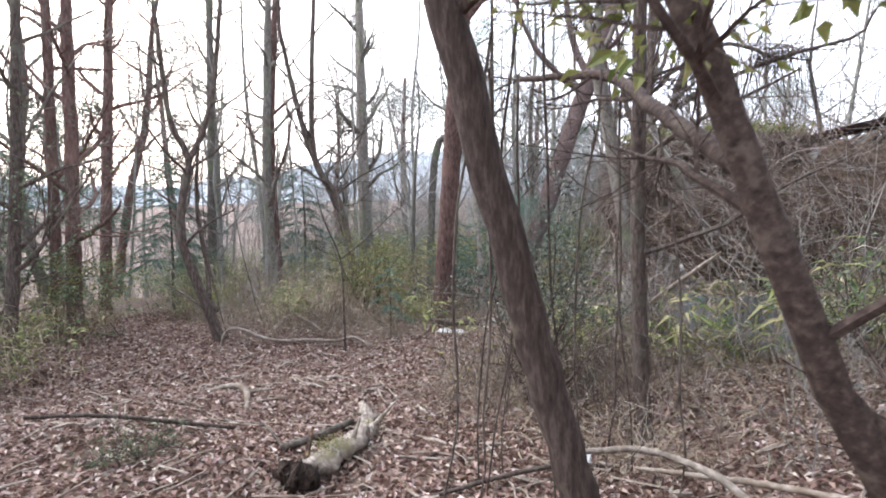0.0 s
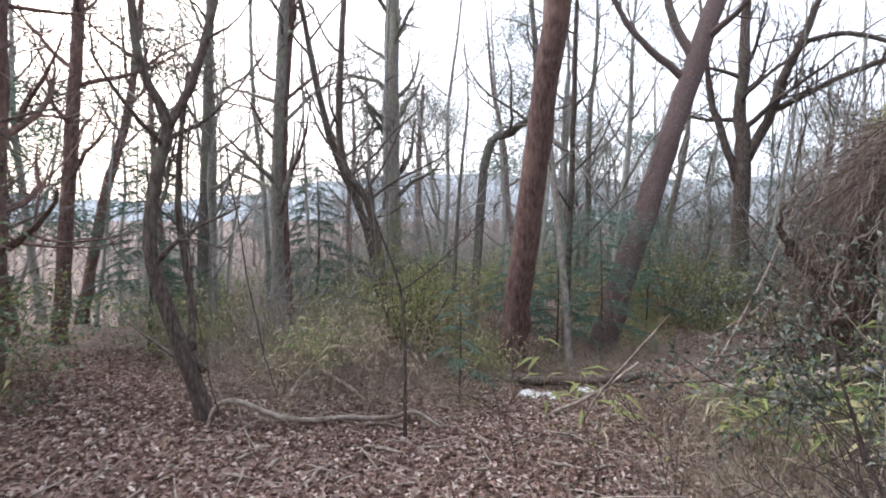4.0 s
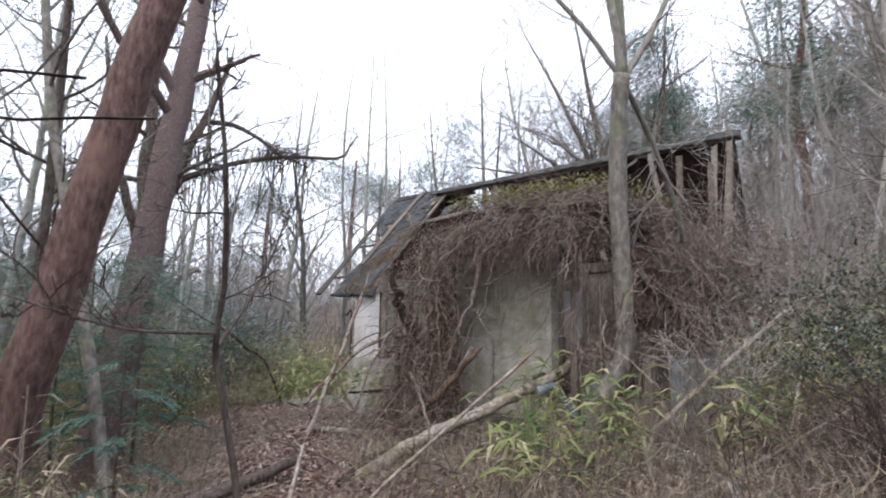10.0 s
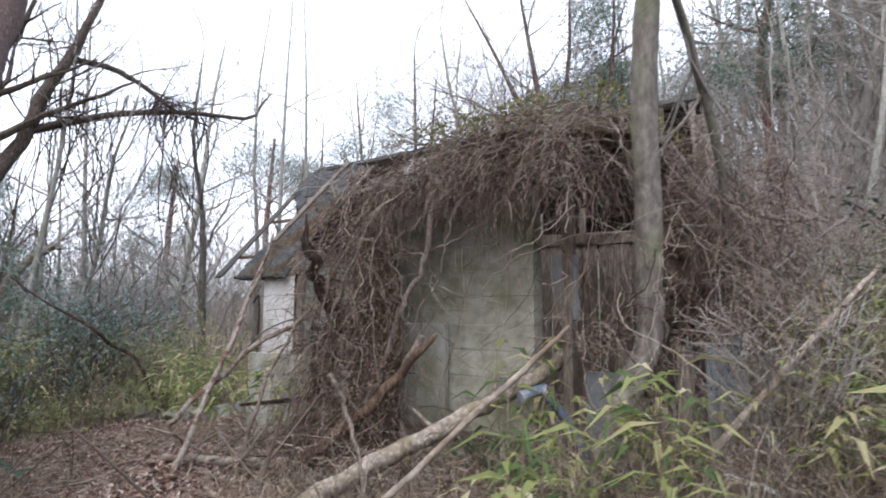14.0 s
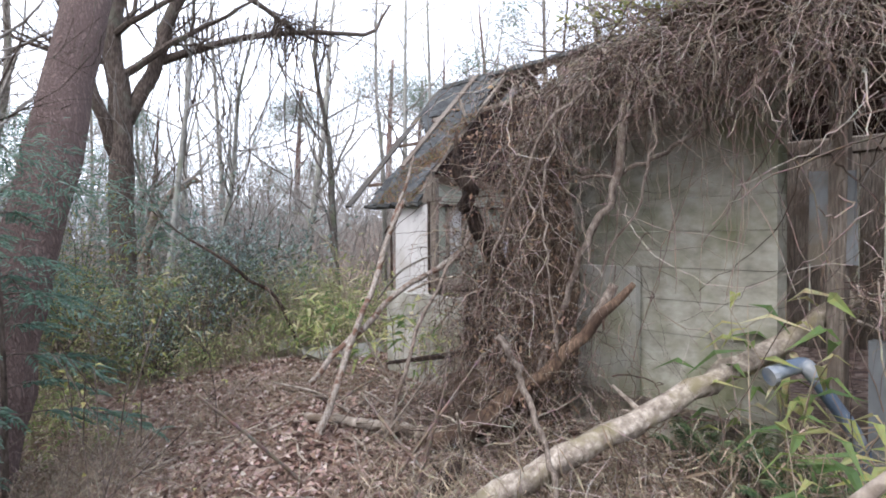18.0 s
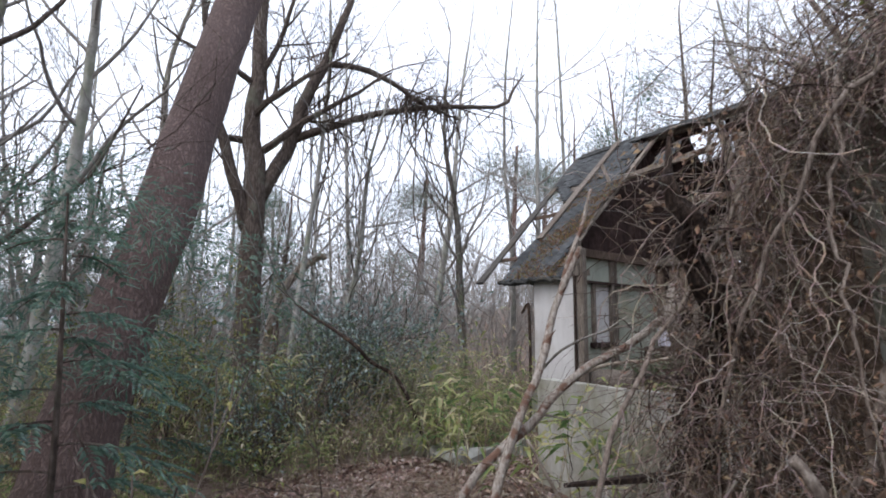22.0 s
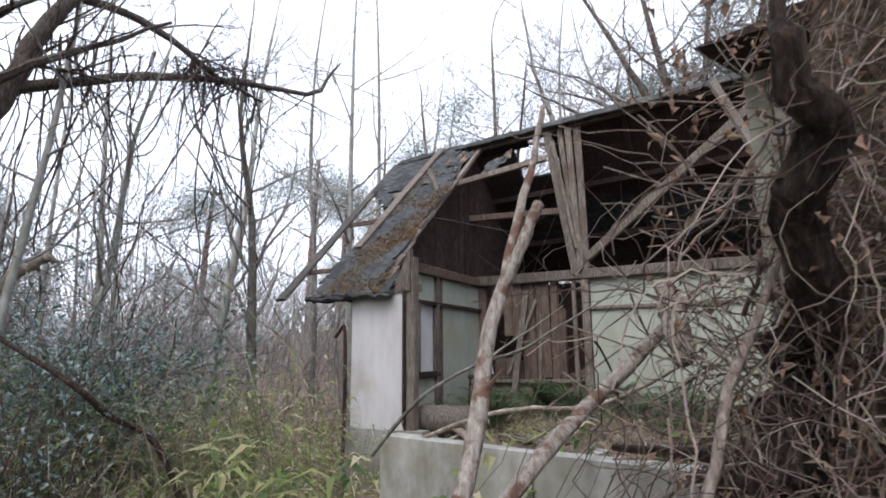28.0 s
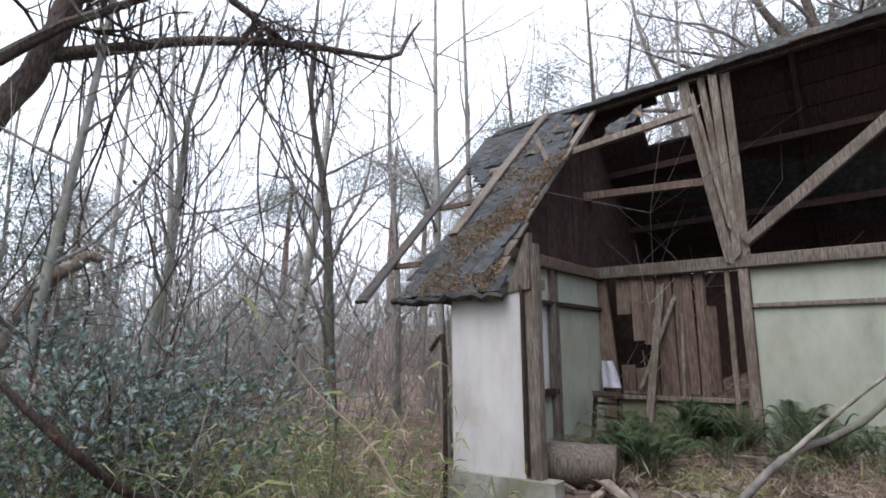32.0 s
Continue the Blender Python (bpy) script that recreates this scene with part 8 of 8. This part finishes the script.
def slab(at, size, rot, label):
    r = np.random.default_rng(76)
    b = Buf()
    sx, sy, sz = size
    box(b, (-sx, -sy, -sz), (sx, sy, sz), skew=r.normal(size=(8, 3)) * 0.015)
    ob = part("white_board", b, WHITE_BIT)
    ob.matrix_basis = pose(*at, *rot)
    tagged(ob, label, "board")


slab((1.75, 4.75, gz(1.75, 4.75) + 0.1), (0.26, 0.16, 0.015), (18, 26, 30), "dirty white board lying among dead stems")
slab((0.95, 3.95, gz(0.95, 3.95) + 0.07), (0.018, 0.11, 0.012), (62, 10, 25), "white stake leaning in the leaves")
slab((2.1, 1.75, gz(2.1, 1.75) + 0.06), (0.02, 0.1, 0.012), (58, -14, -30), "small white scrap leaning in the leaves")


def drain():
    t = thing("drain_pipe", "broken blue-grey plastic drain pipe by the log", "pipe", at=(1.52, 6.06, 0.07))
    for nm, pts, ra in (("elbow", [(-0.13, 0.08, -0.05), (-0.05, 0.04, -0.02), (0.05, -0.02, 0.0), (0.08, -0.06, -0.06)], 0.042), ("pipe", [(0.02, -0.02, 0.02), (0.1, -0.12, -0.16), (0.2, -0.24, -0.42), (0.22, -0.27, -0.72)], 0.037)):
        b = Buf()
        tube(b, catmull(pts, 12), ra, 12)
        part(nm, b, PIPE_BLUE, t, smooth=True)
    b = Buf()
    tube(b, [(-0.135, 0.083, -0.052), (-0.11, 0.07, -0.045)], 0.05, 12)
    part("collar", b, PIPE_BLUE, t)


drain()


def teal_pole():
    r = np.random.default_rng(78)
    t = bare_tree("sheeted_tree", [(7.55, 2.1, gz(7.55, 2.1)), (7.1, 2.78, 2.5), (6.8, 3.2, 4.4), (6.45, 3.6, 6.0), (6.0, 4.1, 8.0)], (0.075, 0.066, 0.06, 0.045), BARK_RED, "leaning trunk wrapped in a strip of teal sheet", limbs=3, limb_from=0.7, limb_len=1.4, seed=79)
    o = np.array((7.55, 2.1, gz(7.55, 2.1)))
    b = Buf()
    line = catmull(np.array([(7.22, 2.56, 1.9), (7.04, 2.82, 2.6), (6.8, 3.17, 4.3)]) - o, 14)
    tube(b, line, 0.077 + 0.008 * np.sin(np.arange(15) * 2.1) + r.normal(size=15) * 0.006, 10, 0.07, r)
    part("sheet_wrap", b, TEAL, t, "torn teal plastic sheet")


teal_pole()

wood_piece("dead_branch", [(1.5, 10.15, 0.1), (1.6, 9.95, 0.36), (1.75, 9.84, 0.49), (2.06, 9.81, 0.59), (2.3, 9.7, 0.66), (2.55, 9.6, 0.8), (2.9, 9.4, 1.02), (3.1, 9.3, 1.25)], (0.009, 0.0115, 0.011, 0.0105, 0.0095, 0.008, 0.006, 0.003), BARK_GREY, "smooth grey branch reaching over the low wall", "branch", 16, 8, 3)
wood_piece("dead_branch", [(2.06, 9.81, 0.59), (2.2, 9.72, 0.7), (2.34, 9.63, 0.8), (2.45, 9.5, 0.92)], (0.007, 0.006, 0.005, 0.003), BARK_GREY, "thin upper fork of a grey branch", "branch", 39, 6, 2)
wood_piece("dead_branch", [(1.88, 10.3, 0.1), (1.9, 9.6, 0.33), (1.86, 9.0, 0.4), (1.8, 8.5, 0.62)], (0.012, 0.013, 0.012, 0.007), DEADWOOD, "thin arched twig along the wall top", "branch", 17, 6, 2)

wood_piece("dead_branch", [(0.21, 14.48, 1.19), (0.4, 13.7, 0.85), (0.72, 12.7, 0.47), (1.0, 12.6, 0.2), (1.33, 12.5, -0.05), G(1.7, 12.4, 0.0)], (0.009, 0.016, 0.024, 0.025, 0.024, 0.022), SNAG, "dark broken branch slanting through a glossy shrub", "branch", 18, 8, 4)
wood_piece("broken_snag", [G(0.35, 17.0, 0.0), (0.6, 16.9, 0.7), (0.85, 16.8, 1.4), (1.28, 16.5, 1.87), (1.45, 16.4, 1.9)], (0.07, 0.075, 0.08, 0.07, 0.04), DEADWOOD, "grey broken limb leaning on a forked tree", "snag", 19, 9, 3)

wood_piece("root_log", [G(0.62, 8.05, 0.06), (0.75, 7.78, -0.54), (0.9, 7.63, -0.36), (1.0, 7.41, -0.17), (1.1, 7.17, 0.08), (1.2, 7.05, 0.27), (1.3, 6.89, 0.47)], (0.07, 0.075, 0.06, 0.048, 0.042, 0.036, 0.018), ROOT, "brown forked root rising out of the vines", "root", 22, 12, 2, rough=0.07)
wood_piece("root_log", [(1.16, 7.12, 0.2), (1.22, 7.04, 0.36), (1.25, 7.0, 0.46)], (0.036, 0.034, 0.03), STEM, "sawn stub on the forked root", "root", 23, 10, 0, rough=0.05)
wood_piece("fallen_branch", [G(0.1, 9.0, 0.05), G(0.35, 8.6, 0.06), G(0.6, 8.26, 0.08), G(0.75, 7.95, 0.1)], (0.03, 0.04, 0.045, 0.04), DEADWOOD, "pale fallen log at the foot of the vines", "log", 24, 10, 2, rough=0.13)
wood_piece("fallen_branch", [G(-4.2, 3.5, 0.5), G(-4.6, 3.6, 0.75), G(-5.1, 3.8, 0.95), G(-5.6, 4.0, 1.35)], (0.03, 0.028, 0.022, 0.01), BARK_DARK, "dead limb caught against a crooked sapling", "branch", 25, 7, 4)
wood_piece("fallen_branch", [G(-4.3, 3.55, 0.4), G(-4.9, 3.5, 0.7), G(-5.6, 3.6, 0.9)], (0.02, 0.018, 0.008), BARK_DARK, "dead limb caught against a crooked sapling", "branch", 26, 6, 4)
wood_piece("fallen_branch", [(2.1, 0.93, 0.0), (2.6, 1.2, 0.02), (3.0, 1.1, 0.0), G(3.3, 0.95, 0.05), G(3.7, 0.6, 0.03)], (0.016, 0.022, 0.024, 0.024, 0.018), DEADWOOD, "grey branch arching across the bank", "branch", 27, 8, 2)
wood_piece("fallen_branch", [G(1.38, 0.38, 0.04), G(1.67, 0.98, 0.08), G(2.0, 1.45, 0.1), G(2.3, 1.8, 0.05)], (0.012, 0.017, 0.018, 0.014), BARK_DARK, "dark branch lying on leaves under a crooked trunk", "branch", 37, 7, 3)
wood_piece("fallen_branch", [G(3.7, 1.0, 0.05), G(3.2, 1.2, 0.18), G(2.5, 1.5, 0.14)], (0.02, 0.022, 0.012), DEADWOOD, "grey branch lying across the bank", "branch", 28, 7, 2)


def rubble():
    r = np.random.default_rng(81)
    for k in range(12):
        x, y = r.uniform(1.4, 2.5), r.uniform(11.2, 12.9)
        b = Buf()
        s = r.uniform(0.08, 0.2, 3) * (1, 1, 0.6)
        box(b, -s, s, skew=r.normal(size=(8, 3)) * 0.03)
        ob = part("rubble", b, CONCRETE)
        ob.matrix_basis = pose(x, y, gz(x, y) + s[2] * 0.6, r.normal() * 14, r.normal() * 14, r.uniform(0, 360))
        tagged(ob, "broken lump of mossy concrete beside the hut", "rubble", "rubble")


rubble()


def dry_cane(pts, seed, blades, label):
    """A single bamboo cane with a few long blades."""
    r = np.random.default_rng(seed)
    t = thing("bamboo_cane", label, "bamboo", at=tuple(pts[0]))
    q = catmull(np.array(pts, float) - np.array(pts[0]), 16)
    b = Buf()
    tube(b, q, np.linspace(0.004, 0.0015, 17), 5)
    part("cane", b, STRAW, t)
    for f, way, ln, w in blades:
        b = Buf()
        leaves(b, [q[int(f * 16)]], [way], [(0.2, -0.3, 1)], ln, w, 0.15, 0.2)
        part("blade", b, SASA, t)


dry_cane([G(1.1, 9.95, 0.0), (1.04, 10.0, 0.1), (1.0, 10.14, 0.6), (0.93, 10.36, 0.79), (0.86, 10.45, 0.91)], 90, ((1.0, (-0.1, 0.12, 0.16), 0.26, 0.02), (0.75, (0.5, 0.1, -0.1), 0.16, 0.022), (0.6, (0.4, 0.3, -0.2), 0.14, 0.026)), "dry bamboo cane with long blades before the wall")
dry_cane([G(1.45, 10.9, 0.0), (1.5, 10.9, 0.1), (1.55, 10.95, 0.5), (1.75, 11.0, 0.8)], 91, ((1.0, (0.3, 0.1, 0.05), 0.22, 0.02), (0.8, (0.1, 0.4, -0.1), 0.2, 0.022), (0.7, (-0.3, 0.2, -0.05), 0.2, 0.024), (0.55, (0.3, 0.3, 0.1), 0.18, 0.02)), "green bamboo cane with broad blades")
dry_cane([G(1.3, 10.5, 0.0), (1.28, 10.52, 0.1), (1.2, 10.6, 0.35), (1.1, 10.75, 0.5)], 92, ((1.0, (-0.3, 0.2, 0.0), 0.22, 0.028), (0.85, (0.3, 0.3, -0.1), 0.22, 0.03), (0.7, (-0.2, 0.4, 0.1), 0.2, 0.026)), "green bamboo cane with broad blades")
wood_piece("fallen_branch", [G(-2.55, 1.95, 0.03), G(-2.25, 2.13, 0.07), G(-1.8, 1.9, 0.07), G(-1.45, 1.6, 0.03)], (0.026, 0.034, 0.036, 0.03), DEADWOOD, "pale bent branch on the leaves", "branch", 32, 8, 1)


for k, (x, y, h) in enumerate(((-1.05, 4.66, 1.25), (-0.72, 4.42, 1.15), (-0.55, 4.88, 1.0), (0.35, 4.75, 1.0), (0.75, 5.35, 0.95))):
    rk = np.random.default_rng(930 + k)
    z = gz(x, y)
    lx, ly = rk.normal(size=2) * 0.12
    blades = [(rk.uniform(0.5, 1.0), (rk.normal(), rk.normal(), rk.uniform(-0.5, 0.5)), rk.uniform(0.2, 0.32), rk.uniform(0.026, 0.042)) for _ in range(9)]
    dry_cane([(x, y, z), (x + lx * 0.4, y + ly * 0.4, z + h * 0.5), (x + lx, y + ly, z + h)], 940 + k, blades, "bamboo cane with broad yellow-green blades beside the path")


def moss_tufts(at, n, spread, seed):
    r = np.random.default_rng(seed)
    b = Buf()
    p = np.array(at) + r.normal(size=(n, 3)) * spread
    leaves(b, p, r.normal(size=(n, 3)) + (0, 0, 0.8), r.normal(size=(n, 3)), r.uniform(0.008, 0.018, n), r.uniform(0.006, 0.012, n))
    tagged(part("moss", b, IVY), "yellow-green moss on a rotten log", "moss", kind="stuff")


moss_tufts(G(0.55, 0.6, 0.18), 500, (0.06, 0.08, 0.02), 95)
moss_tufts(G(0.3, 1.4, 0.13), 120, (0.06, 0.07, 0.02), 96)



def broken_boards():
    r = np.random.default_rng(97)
    for k in range(15):
        x, y, _ = hut(r.uniform(0.08, 0.6), r.uniform(-1.9, -0.15))
        b = Buf()
        a, ln = r.uniform(0, 3.14), r.uniform(0.12, 0.42)
        d = np.array([math.cos(a), math.sin(a), r.uniform(0.05, 0.3)]) * ln / 2
        c = np.array([x, y, FLOOR + 0.04 + abs(d[2])])
        beam(b, c - d, c + d, r.uniform(0.04, 0.1), r.uniform(0.012, 0.025), rng=r, ragged=0.03)
        tagged(part("broken_board", b, DEADWOOD if k % 3 else WOOD_GREY), "splintered piece of board on the hut floor", "board", "broken boards")


broken_boards()
